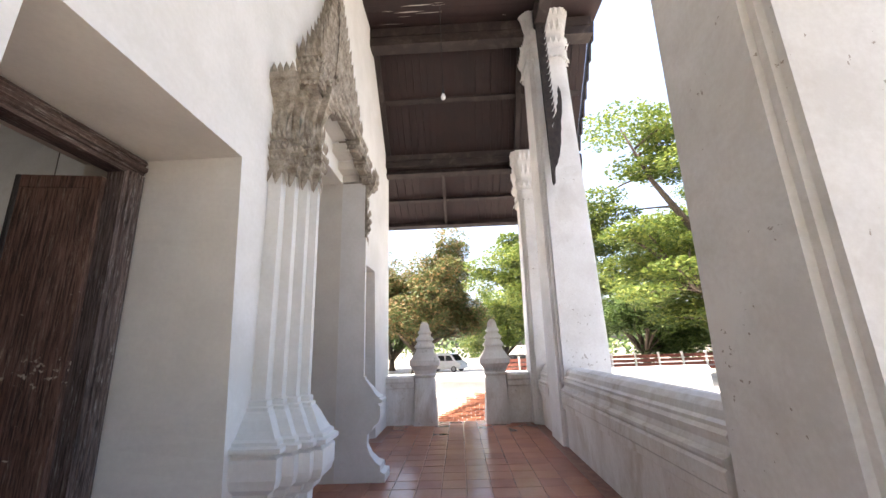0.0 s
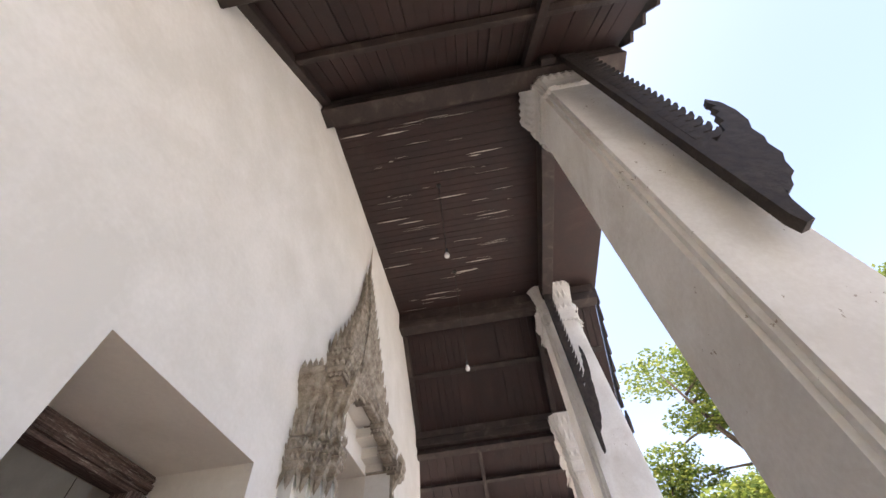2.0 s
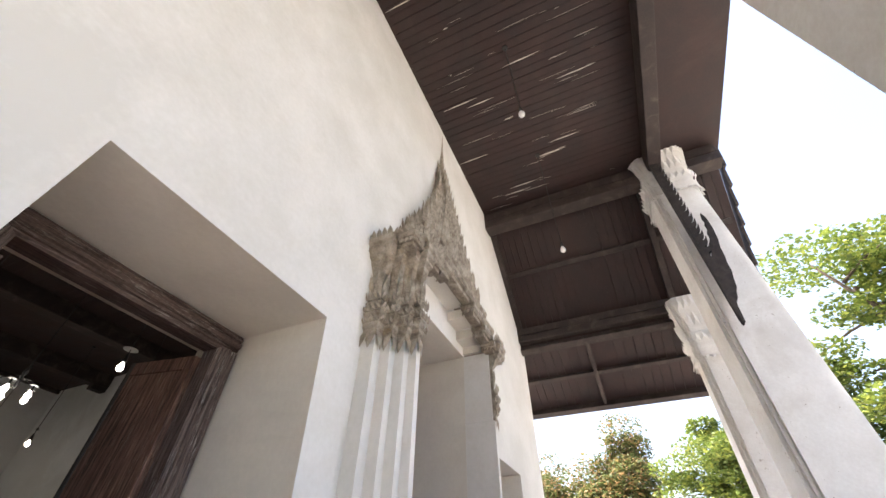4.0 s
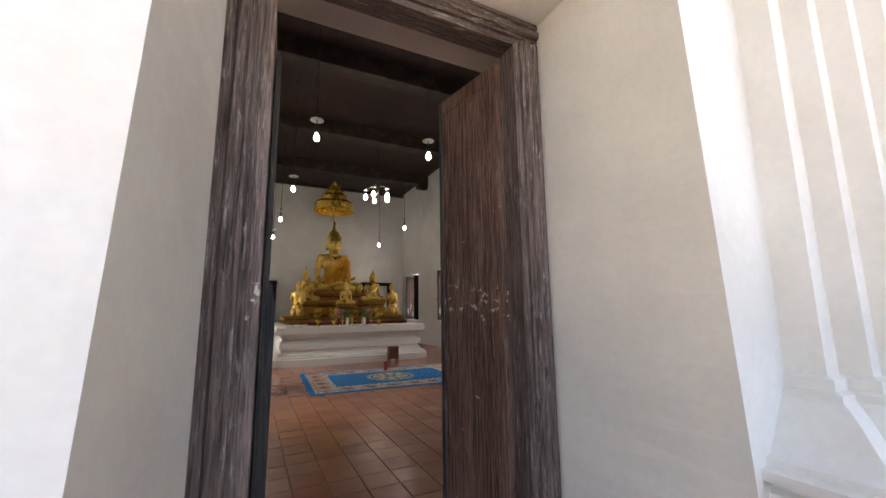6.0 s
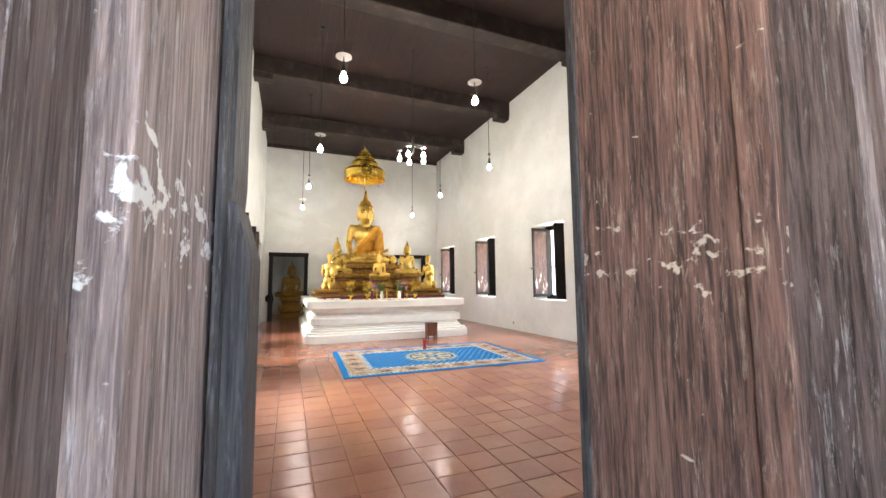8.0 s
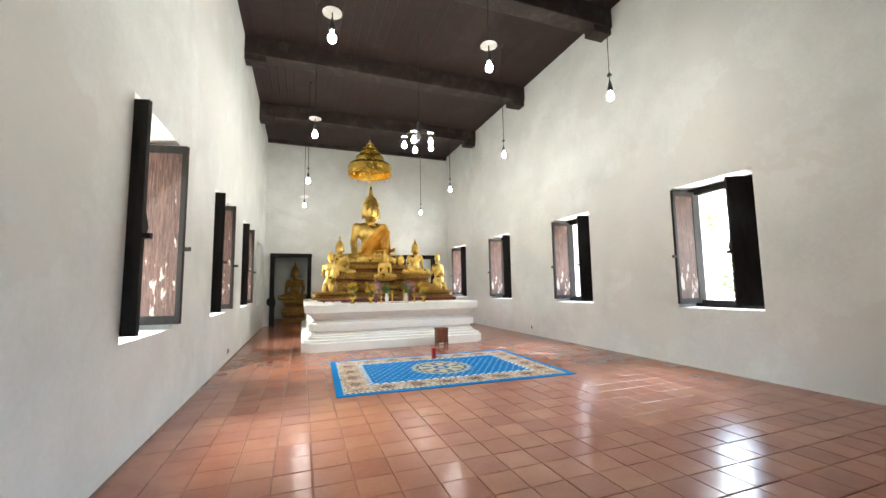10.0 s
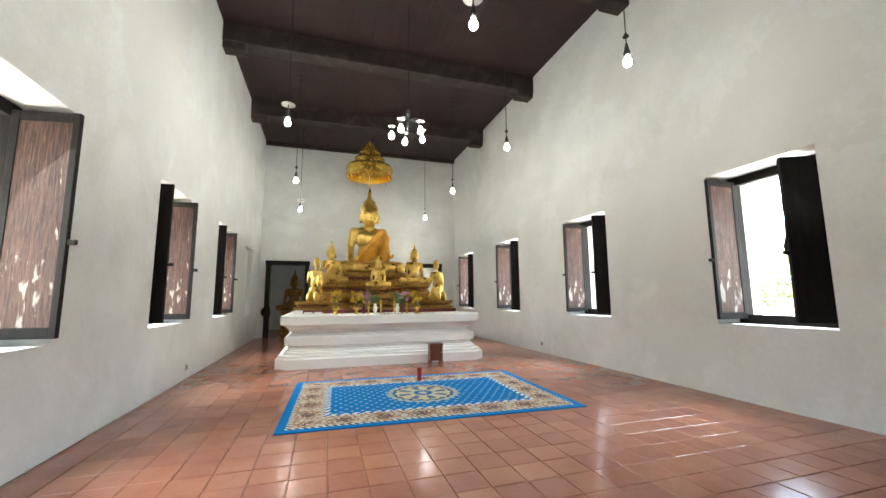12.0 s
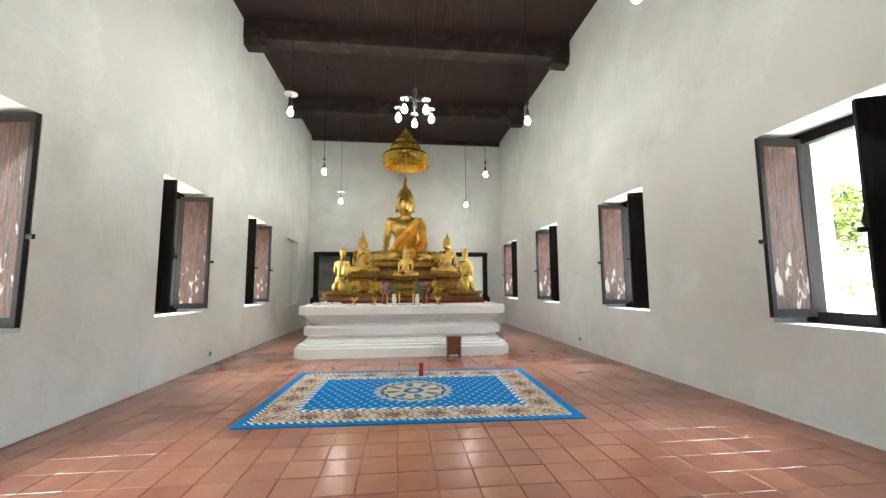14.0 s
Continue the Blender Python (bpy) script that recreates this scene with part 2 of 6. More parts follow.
M_BOX = material("reddish_cabinet_wood", (0.10, 0.030, 0.014), (0.20, 0.065, 0.030), scale=4, rough=0.4, stretch=(4, 4, 0.6))
M_METAL = material("grey_enamel_metal", (0.45, 0.45, 0.44), (0.60, 0.60, 0.58), scale=6, rough=0.35, metal=0.3, bump=0.03)
M_CORD = material("black_cord", (0.015, 0.015, 0.015), (0.03, 0.03, 0.03), rough=0.6)
M_BULB = glow("lit_globe", (1.0, 0.96, 0.90), 8.0)
M_BULB_OFF = material("milky_bulb", (0.75, 0.74, 0.70), (0.85, 0.84, 0.80), rough=0.2, bump=0)
M_BRICK = material("old_red_brick", (0.22, 0.075, 0.042), (0.40, 0.16, 0.09), scale=8, rough=0.9, bump=0.5, vary="object")
M_GROUND = material("dry_sandy_ground", (0.21, 0.185, 0.145), (0.33, 0.295, 0.235), scale=0.6, rough=0.95, bump=0.3, fine=12, stain=(0.10, 0.12, 0.05), stain_amount=0.5, stain_scale=0.15)
M_YARD = material("pale_concrete_paving", (0.42, 0.40, 0.36), (0.56, 0.54, 0.50), scale=0.5, rough=0.9, bump=0.1, fine=14, stain=(0.30, 0.27, 0.22), stain_amount=0.5, stain_scale=0.2)
M_BARK = material("grey_brown_bark", (0.05, 0.038, 0.028), (0.13, 0.10, 0.078), scale=5, rough=0.95, bump=0.7, stretch=(3, 3, 0.6))
M_ROOF = material("orange_roof_tile", (0.25, 0.09, 0.045), (0.36, 0.15, 0.08), scale=3, rough=0.8)


def leaf_material(name, a, b_, c):
    m = bpy.data.materials.new(name)
    m.use_nodes = True
    n, link = m.node_tree.nodes, m.node_tree.links.new
    b = n["Principled BSDF"]
    ramp = n.new("ShaderNodeValToRGB")
    e = ramp.color_ramp.elements
    e[0].color, e[1].color = (*a, 1), (*c, 1)
    mid = e.new(0.55)
    mid.color = (*b_, 1)
    link(n.new("ShaderNodeNewGeometry").outputs["Random Per Island"], ramp.inputs[0])
    link(ramp.outputs[0], b.inputs["Base Color"])
    b.inputs["Roughness"].default_value = 0.55
    tr = n.new("ShaderNodeBsdfTranslucent")
    link(ramp.outputs[0], tr.inputs[0])
    mx = n.new("ShaderNodeMixShader")
    mx.inputs[0].default_value = 0.35
    link(b.outputs[0], mx.inputs[1])
    link(tr.outputs[0], mx.inputs[2])
    link(mx.outputs[0], n["Material Output"].inputs[0])
    return m


M_LEAVES = leaf_material("rain_tree_leaves", (0.055, 0.095, 0.020), (0.125, 0.175, 0.034), (0.24, 0.27, 0.055))
M_LEAVES_RED = leaf_material("reddish_tree_leaves", (0.055, 0.085, 0.026), (0.125, 0.145, 0.050), (0.30, 0.175, 0.085))
M_LEAVES_DARK = leaf_material("deep_green_leaves", (0.035, 0.07, 0.018), (0.07, 0.12, 0.03), (0.14, 0.19, 0.045))
M_LEAVES_DRY = leaf_material("thin_dry_leaves", (0.16, 0.14, 0.09), (0.24, 0.22, 0.14), (0.20, 0.22, 0.08))


# ---------------------------------------------------------------- mesh helpers
def finish(name, bm, mat, parent=None, smooth=False, label=""):
    bmesh.ops.recalc_face_normals(bm, faces=bm.faces)
    me = bpy.data.meshes.new(name)
    bm.to_mesh(me)
    bm.free()
    for mt in (mat if isinstance(mat, (list, tuple)) else (mat,)):
        me.materials.append(mt)
    if smooth:
        for p in me.polygons:
            p.use_smooth = True
    ob = new(name, me)
    if parent:
        ob.parent = parent
    if label:
        ob["label"] = label
    return ob


def part(name, bm, mat, parent, label="", smooth=False):
    return finish(name, bm, mat, parent, smooth, label)


def thing(name, m=None, label="", category="", group="", kind=""):
    ob = new(name)
    ob.empty_display_size = 0.1
    if m is not None:
        ob.matrix_basis = m
    return tagged(ob, label, category, group, kind)


def box(bm, x0, x1, y0, y1, z0, z1, bevel=0.0, m=None):
    vs = [bm.verts.new((x, y, z)) for z in (z0, z1) for y in (y0, y1) for x in (x0, x1)]
    fs = [bm.faces.new([vs[i] for i in q]) for q in ((0, 2, 3, 1), (4, 5, 7, 6), (0, 1, 5, 4), (2, 6, 7, 3), (0, 4, 6, 2), (1, 3, 7, 5))]
    if bevel:
        edges = list({e for f in fs for e in f.edges})
        r = bmesh.ops.bevel(bm, geom=edges, offset=bevel, segments=2, affect="EDGES", profile=0.6)
        vs = list({v for f in r["faces"] for v in f.verts} | {v for v in vs if v.is_valid})
    if m is not None:
        bmesh.ops.transform(bm, matrix=m, verts=[v for v in vs if v.is_valid])
    return vs


def new_box(x0, x1, y0, y1, z0, z1, bevel=0.0, m=None):
    bm = bmesh.new()
    box(bm, x0, x1, y0, y1, z0, z1, bevel, m)
    return bm


def lathe(bm, profile, segs=24, centre=(0, 0, 0)):
    """Turn a list of (radius, z) round the z axis."""
    cx, cy, cz = centre
    rings = []
    for r, z in profile:
        if r < 1e-4:
            rings.append([bm.verts.new((cx, cy, cz + z))])
        else:
            rings.append([bm.verts.new((cx + r * math.cos(2 * math.pi * k / segs), cy + r * math.sin(2 * math.pi * k / segs), cz + z)) for k in range(segs)])
    for a, b in zip(rings, rings[1:]):
        for k in range(segs):
            q = [a[k % len(a)], a[(k + 1) % len(a)], b[(k + 1) % len(b)], b[k % len(b)]]
            q = list(dict.fromkeys(q))
            if len(q) > 2:
                bm.faces.new(q)
    return bm


def offset_plan(plan, d):
    """A closed counter-clockwise plan of axis-parallel sides moved outwards by d."""
    out, n = [], len(plan)
    for i in range(n):
        (ax, ay), (bx, by), (cx, cy) = plan[i - 1], plan[i], plan[(i + 1) % n]
        dx, dy = 0.0, 0.0
        for px, py, qx, qy in ((ax, ay, bx, by), (bx, by, cx, cy)):
            l = math.hypot(qx - px, qy - py)
            nx, ny = (qy - py) / l, -(qx - px) / l
            if abs(nx) > 0.5:
                dx = nx * d
            else:
                dy = ny * d
        out.append((bx + dx, by + dy))
    return out


def stack(bm, plan, profile, cap=True):
    """Loft a plan through a list of (offset, z)."""
    rings = [[bm.verts.new((x, y, z)) for x, y in offset_plan(plan, d)] for d, z in profile]
    n = len(plan)
    for a, b in zip(rings, rings[1:]):
        for i in range(n):
            bm.faces.new((a[i], a[(i + 1) % n], b[(i + 1) % n], b[i]))
    if cap:
        bm.faces.new(rings[0][::-1])
        bm.faces.new(rings[-1])
    return bm


def redented(x0, x1, y0, y1, step, n):
    """A rectangle whose corners are cut back in n square steps, counter-clockwise."""
    s = [(k * step, (n - k) * step) for k in range(n + 1)]
    pts = []

    def corner(cx, cy, sx, sy, flip):
        c = []
        for k in range(n + 1):
            c.append((cx + sx * s[k][0], cy + sy * s[k][1]))
            if k < n:
                c.append((cx + sx * s[k + 1][0], cy + sy * s[k][1]))
        return c[::-1] if flip else c

    pts += corner(x0, y0, 1, 1, False)
    pts += corner(x1, y0, -1, 1, True)
    pts += corner(x1, y1, -1, -1, False)
    pts += corner(x0, y1, 1, -1, True)
    return pts


def prism(bm, poly, depth, m):
    """Extrude a flat outline (u, v) by depth along w; m lays (u, v, w) into the world."""
    n = len(poly)
    a = [bm.verts.new(m @ Vector((u, v, 0))) for u, v in poly]
    b = [bm.verts.new(m @ Vector((u, v, depth))) for u, v in poly]
    bm.faces.new(a[::-1])
    bm.faces.new(b)
    for i in range(n):
        bm.faces.new((a[i], a[(i + 1) % n], b[(i + 1) % n], b[i]))


def tube(bm, pts, radii, segs=8):
    rings = []
    for i, p in enumerate(pts):
        p = Vector(p)
        d = (Vector(pts[min(i + 1, len(pts) - 1)]) - Vector(pts[max(i - 1, 0)])).normalized()
        u = d.orthogonal().normalized() if abs(d.z) > 0.95 else d.cross(Vector((0, 0, 1))).normalized()
        v = d.cross(u)
        r = radii[i] if isinstance(radii, (list, tuple)) else radii
        rings.append([bm.verts.new(p + r * (math.cos(2 * math.pi * k / segs) * u + math.sin(2 * math.pi * k / segs) * v)) for k in range(segs)])
    for a, b in zip(rings, rings[1:]):
        best = min(range(segs), key=lambda s: (a[0].co - b[s].co).length)
        for k in range(segs):
            bm.faces.new((a[k], a[(k + 1) % segs], b[(k + 1 + best) % segs], b[(k + best) % segs]))
    bm.faces.new(rings[0][::-1])
    bm.faces.new(rings[-1])


def ball(bm, c, r, rot=None, sub=2):
    m = Matrix.Translation(c) @ (rot.to_matrix().to_4x4() if rot else Matrix.Identity(4)) @ Matrix.Diagonal((*r, 1))
    bmesh.ops.create_icosphere(bm, subdivisions=sub, radius=1.0, matrix=m)


def spike(bm, base, h, r, segs=4, lean=(0, 0)):
    bx, by, bz = base
    ring = [bm.verts.new((bx + r * math.cos(2 * math.pi * k / segs), by + r * math.sin(2 * math.pi * k / segs), bz)) for k in range(segs)]
    mid = [bm.verts.new((bx + 0.9 * r * math.cos(2 * math.pi * k / segs) + lean[0] * 0.4, by + 0.9 * r * math.sin(2 * math.pi * k / segs) + lean[1] * 0.4, bz + h * 0.4)) for k in range(segs)]
    tip = bm.verts.new((bx + lean[0], by + lean[1], bz + h))
    for k in range(segs):
        j = (k + 1) % segs
        bm.faces.new((ring[k], ring[j], mid[j], mid[k]))
        bm.faces.new((mid[k], mid[j], tip))
    bm.faces.new(ring[::-1])


def wall_mesh(axis, a0, a1, b0, b1, z0, z1, holes):
    """A wall that runs along 'x' or 'y' from a0 to a1, is b0..b1 thick, and has through holes (a, a, z, z)."""
    bm = bmesh.new()
    us = sorted({a0, a1, *[h[0] for h in holes], *[h[1] for h in holes]})
    zs = sorted({z0, z1, *[h[2] for h in holes], *[h[3] for h in holes]})

    def full(i, j):
        if i < 0 or j < 0 or i >= len(us) - 1 or j >= len(zs) - 1:
            return False
        u, z = (us[i] + us[i + 1]) / 2, (zs[j] + zs[j + 1]) / 2
        return not any(h[0] < u < h[1] and h[2] < z < h[3] for h in holes)

    made = {}

    def v(u, b, z):
        key = (round(u, 4), round(b, 4), round(z, 4))
        if key not in made:
            made[key] = bm.verts.new((u, b, z) if axis == "x" else (b, u, z))
        return made[key]

    for i in range(len(us) - 1):
        for j in range(len(zs) - 1):
            if not full(i, j):
                continue
            u0, u1, w0, w1 = us[i], us[i + 1], zs[j], zs[j + 1]
            bm.faces.new((v(u0, b0, w0), v(u1, b0, w0), v(u1, b0, w1), v(u0, b0, w1)))
            bm.faces.new((v(u0, b1, w0), v(u0, b1, w1), v(u1, b1, w1), v(u1, b1, w0)))
            if not full(i - 1, j):
                bm.faces.new((v(u0, b0, w0), v(u0, b0, w1), v(u0, b1, w1), v(u0, b1, w0)))
            if not full(i + 1, j):
                bm.faces.new((v(u1, b0, w0), v(u1, b1, w0), v(u1, b1, w1), v(u1, b0, w1)))
            if not full(i, j - 1):
                bm.faces.new((v(u0, b0, w0), v(u0, b1, w0), v(u1, b1, w0), v(u1, b0, w0)))
            if not full(i, j + 1):
                bm.faces.new((v(u0, b0, w1), v(u1, b0, w1), v(u1, b1, w1), v(u0, b1, w1)))
    return bm


# ---------------------------------------------------------------- plan, in metres
XL, XR = -0.78, 7.40            # room side walls
YF0, YF1 = 1.955, 3.30          # front wall
YB = 21.03                      # back wall
ZC = 7.96                       # room ceiling
DOOR_Z, DOOR1, DOOR2, DOOR3 = 3.29, (-0.08, 1.54), (2.32, 4.30), (5.09, 6.71)
RIGHT_WINDOWS = (8.02, 11.76, 15.66, 19.46)
LEFT_WINDOWS = (8.22, 11.78, 15.28)
WIN_W, WIN_Z0, WIN_Z1 = 1.44, 1.07, 3.35
THICK = 0.95
WINDOW_POWER = 1.35

# front wall with its three doorways
DOORS = [(*DOOR1, -1, DOOR_Z), (DOOR2[0], DOOR2[1], -1, 4.25), (*DOOR3, -1, DOOR_Z)]
bm = wall_mesh("x", XL - THICK, XR + THICK, YF0, 2.76, 0, 9.6, DOORS)
# the outer edges of the side doorways spread towards the floor
for v in bm.verts:
    if v.co.y < YF0 + 0.01 and v.co.z < 0.01:
        for (a, b) in (DOOR1, DOOR3):
            if abs(v.co.x - a) < 0.01:
                v.co.x = a - 0.14
            elif abs(v.co.x - b) < 0.01:
                v.co.x = b + 0.22
# rule the spread reveals in narrow strips so that they stay smooth
bm.normal_update()
for f in list(bm.faces):
    c = f.calc_center_median()
    if abs(f.normal.x) > 0.5 and c.z < DOOR_Z and any(a - 0.3 < c.x < b + 0.3 for a, b in (DOOR1, DOOR3)) and YF0 < c.y < 2.76:
        vs = sorted(f.verts, key=lambda q: (q.co.y, q.co.z))
        o0, o1, i0, i1 = [q.co.copy() for q in vs]
        bmesh.ops.delete(bm, geom=[f], context="FACES_ONLY")
        k = 24
        left = [bm.verts.new(o0.lerp(o1, j / k)) for j in range(k + 1)]
        right = [bm.verts.new(i0.lerp(i1, j / k)) for j in range(k + 1)]
        for j in range(k):
            bm.faces.new((left[j], right[j], right[j + 1], left[j + 1]))
inner = wall_mesh("x", XL - THICK, XR + THICK, 2.763, YF1, 0, 9.6, DOORS)
tmp = bpy.data.meshes.new("inner_half")
inner.to_mesh(tmp)
inner.free()
bm.from_mesh(tmp)
bpy.data.meshes.remove(tmp)
for f in bm.faces:
    f.normal_update()
bmesh.ops.recalc_face_normals(bm, faces=bm.faces)
for f in bm.faces:
    c = f.calc_center_median()
    inside_y = YF0 + 0.01 < c.y < YF1 - 0.01 and abs(f.normal.y) < 0.5
    f.material_index = 1 if inside_y and XL < c.x < XR and c.z < 5 else (2 if c.y > YF1 - 0.01 else 0)
wall_front = finish("wall_front", bm, (M_PLASTER, M_REVEAL, M_PLASTER_IN))
tagged(wall_front, "thick white lime-plastered temple front wall with three doorways", "wall", kind="structure")

bm = wall_mesh("y", YF1, YB, XR, XR + THICK, 0, 8.3, [(c - WIN_W / 2, c + WIN_W / 2, WIN_Z0, WIN_Z1) for c in RIGHT_WINDOWS])
tagged(finish("wall_right", bm, M_PLASTER_IN), "white plastered side wall with four shuttered windows", "wall", kind="structure")
bm = wall_mesh("y", YF1, YB, XL - THICK, XL, 0, 8.3, [(c - WIN_W / 2, c + WIN_W / 2, WIN_Z0, WIN_Z1) for c in LEFT_WINDOWS] + [(17.97, 19.33, 0.96, 3.22)])
tagged(finish("wall_left", bm, M_PLASTER_IN), "white plastered side wall with shuttered windows", "wall", kind="structure")
BACK_DOORS = ((-0.52, 1.05), (5.15, 6.72))
bm = wall_mesh("x", XL - THICK, XR + THICK, YB, YB + 0.6, 0, 9.0, [(a, b, -1, 3.03) for a, b in BACK_DOORS])
tagged(finish("wall_back", bm, M_PLASTER_IN), "white plastered back wall with two dark doorways", "wall", kind="structure")
# chamber behind the back wall, with an unseen side opening added to light it
bm = wall_mesh("y", YB + 0.6, YB + 4.5, XL - THICK - 0.3, XL - THICK, 0, 5, [])
for other in (wall_mesh("y", YB + 0.6, YB + 4.5, XR + THICK, XR + THICK + 0.3, 0, 5, [(YB + 1.9, YB + 2.9, 1.2, 2.6)]), wall_mesh("x", XL - THICK, XR + THICK, YB + 4.2, YB + 4.5, 0, 5, [])):
    tmp = bpy.data.meshes.new("side")
    other.to_mesh(tmp)
    other.free()
    bm.from_mesh(tmp)
    bpy.data.meshes.remove(tmp)
tagged(finish("wall_chamber", bm, M_PLASTER_IN), "grey-white walls of the chamber behind the doorways", "wall", kind="structure")
tagged(finish("ceiling_chamber", new_box(XL - 1.3, XR + 1.3, YB + 0.6, YB + 4.5, 5.0, 5.2), M_CEIL), "dark chamber ceiling", "ceiling", kind="structure")

# room ceiling boards
bm = bmesh.new()
n_boards = 36
for k in range(n_boards):
    w = (XR - XL) / n_boards
    x = XL + k * w
    box(bm, x + 0.003, x + w - 0.003, YF1, YB, ZC + random.uniform(0, 0.006), ZC + 0.05)
box(bm, XL, XR, YF1, YB, ZC + 0.06, ZC + 0.25)
tagged(finish("ceiling", bm, M_CEIL), "dark red-brown boarded ceiling", "ceiling", kind="structure")


def ceiling_beam(y):
    bm = bmesh.new()
    box(bm, XL, XR, y, y + 0.42, ZC - 0.47, ZC + 0.02, 0.03)
    for x0, x1 in ((XL, XL + 0.5), (XR - 0.5, XR)):
        box(bm, x0, x1, y + 0.04, y + 0.38, ZC - 0.62, ZC - 0.44, 0.03)
    return tagged(finish("ceiling_beam", bm, M_BEAM), "heavy dark timber beam across the ceiling", "beam", "ceiling beams", "structure")


for y in (6.15, 9.92, 13.69, 17.46):
    ceiling_beam(y)
bm = new_box(XL, XR, YB - 0.12, YB, ZC - 0.14, ZC + 0.01, 0.01)
tagged(finish("trim_ceiling", bm, M_BEAM), "dark wooden trim along the ceiling edge", "trim", kind="structure")

# floors: bed of grout under the tiles
tagged(finish("floor", new_box(XL - THICK, XR + THICK, YF0 - 0.02, YB + 4.5, -0.30, -0.010), M_GROUT), "terracotta tiled temple floor", "floor", kind="structure")
tagged(finish("floor_porch", new_box(-1.85, 8.45, -2.6, YF0 - 0.02, -0.30, -0.010), M_GROUT), "terracotta tiled porch floor", "floor", kind="structure")


# ---------------------------------------------------------------- doors
def door_frame(name, x0, x1, y, ztop, w=0.155, depth=0.17, mat=M_FRAME, label="weathered carved wooden door frame"):
    root = thing(name, label=label, category="door frame", kind="structure")
    for side, xa in ((1, x0), (-1, x1)):
        prof = [(0, 0), (w * 0.2, -0.012), (w * 0.34, 0.004), (w * 0.42, -0.018), (w * 0.62, -0.018), (w * 0.7, 0.0), (w * 0.8, 0.0), (w * 0.82, 0.02), (w, 0.03), (w, depth), (0, depth)]
        bm = bmesh.new()
        zs = (0.0, ztop - w * 0.9)
        rings = [[bm.verts.new((xa + side * u, y + v, z)) for u, v in prof] for z in zs]
        n = len(prof)
        for i in range(n):
            bm.faces.new((rings[0][i], rings[0][(i + 1) % n], rings[1][(i + 1) % n], rings[1][i]))
        bm.faces.new(rings[0])
        bm.faces.new(rings[1])
        part("jamb", bm, mat, root)
    bm = bmesh.new()
    prof = [(0, 0), (w * 0.2, -0.014), (w * 0.34, 0.004), (w * 0.42, -0.02), (w * 0.62, -0.02), (w * 0.7, 0.0), (w * 0.8, 0.0), (w * 0.82, 0.02), (w, 0.03), (w, depth), (0, depth)]
    rings = [[bm.verts.new((x, y + v, ztop - u)) for u, v in prof] for x in (x0 + 0.002, x1 - 0.002)]
    n = len(prof)
    for i in range(n):
        bm.faces.new((rings[0][i], rings[0][(i + 1) % n], rings[1][(i + 1) % n], rings[1][i]))
    bm.faces.new(rings[0])
    bm.faces.new(rings[1])
    part("head", bm, M_FRAME_HEAD, root)
    return root


M_FLAKE = material("flaked_pale_paint", (0.50, 0.46, 0.40), (0.68, 0.64, 0.57), scale=20, rough=0.9, bump=0.2)


def door_leaf(hinge, free, height, side, label):
    """A panelled leaf from its hinge to its free edge; side is +1 if the room face lies to the left of the way out."""
    hx, hy = hinge
    length = math.hypot(free[0] - hx, free[1] - hy)
    ang = math.atan2(free[1] - hy, free[0] - hx)
    root = thing("door_leaf", Matrix.Translation((hx, hy, 0.03)) @ Matrix.Rotation(ang, 4, "Z"), label, "door", kind="structure")
    t = 0.055
    wood = M_LEAF if side > 0 else M_LEAF_PALE
    part("stile", new_box(0, 0.075, -t / 2, t / 2, 0, height, 0.005), wood, root)
    part("stile", new_box(length - 0.035, length, -t / 2, t / 2, 0, height, 0.005), M_STRIP, root, "dark worn edge stile")
    for z0, z1 in ((0, 0.10), (height - 0.10, height)):
        part("rail", new_box(0.077, length - 0.037, -t / 2 + 0.001, t / 2 - 0.001, z0, z1, 0.005), wood, root)
    bm = bmesh.new()
    w = (length - 0.114) / 2
    for k in range(2):
        u = 0.077 + k * (w + 0.001)
        box(bm, u, u + w, -t / 2 + 0.008, t / 2 - 0.008, 0.102, height - 0.102, 0.002)
    part("panel", bm, wood, root, "worn red-brown wood panel with flaked paint")
    return root


DOOR_Y = 2.735
door_frame("door_1", -0.10, 1.51, DOOR_Y, 3.27)
door_leaf((1.335, DOOR_Y + 0.16), (1.235, 3.47), 3.03, 1, "dark red-brown wooden door leaf standing open in the doorway")
leaf_l = door_leaf((0.075, DOOR_Y + 0.16), (0.105, 3.47), 3.03, -1, "bleached grey-brown wooden door leaf with meeting strip, standing open")
# meeting strip on the left leaf: the thick lower half ends in a slanted top, the upper half is thinner
strip = Matrix(((0, 0, 1, 0.43), (-1, 0, 0, -0.028), (0, 1, 0, 0), (0, 0, 0, 1)))
bm = bmesh.new()
prism(bm, [(0, 0), (0.062, 0), (0.062, 1.60), (0.030, 1.72), (0, 1.72)], 0.19, strip)
part("meeting_strip", bm, M_STRIP, leaf_l, "dark grey meeting strip with a slanted top")
bm = bmesh.new()
prism(bm, [(0, 1.722), (0.020, 1.722), (0.024, 1.78), (0.024, 3.0), (0, 3.0)], 0.19, strip)
part("upper_strip", bm, M_STRIP, leaf_l)
bm = bmesh.new()
prism(bm, [(0.0, 0.0), (0.016, 0.0), (0.016, 3.0), (0.0, 3.0)], 0.035, Matrix(((0, 0, 1, 0.385), (-1, 0, 0, -0.028), (0, 1, 0, 0), (0, 0, 0, 1))))
part("bead", bm, M_STRIP, leaf_l)
door_frame("door_3", 5.07, 6.73, DOOR_Y, 3.27)
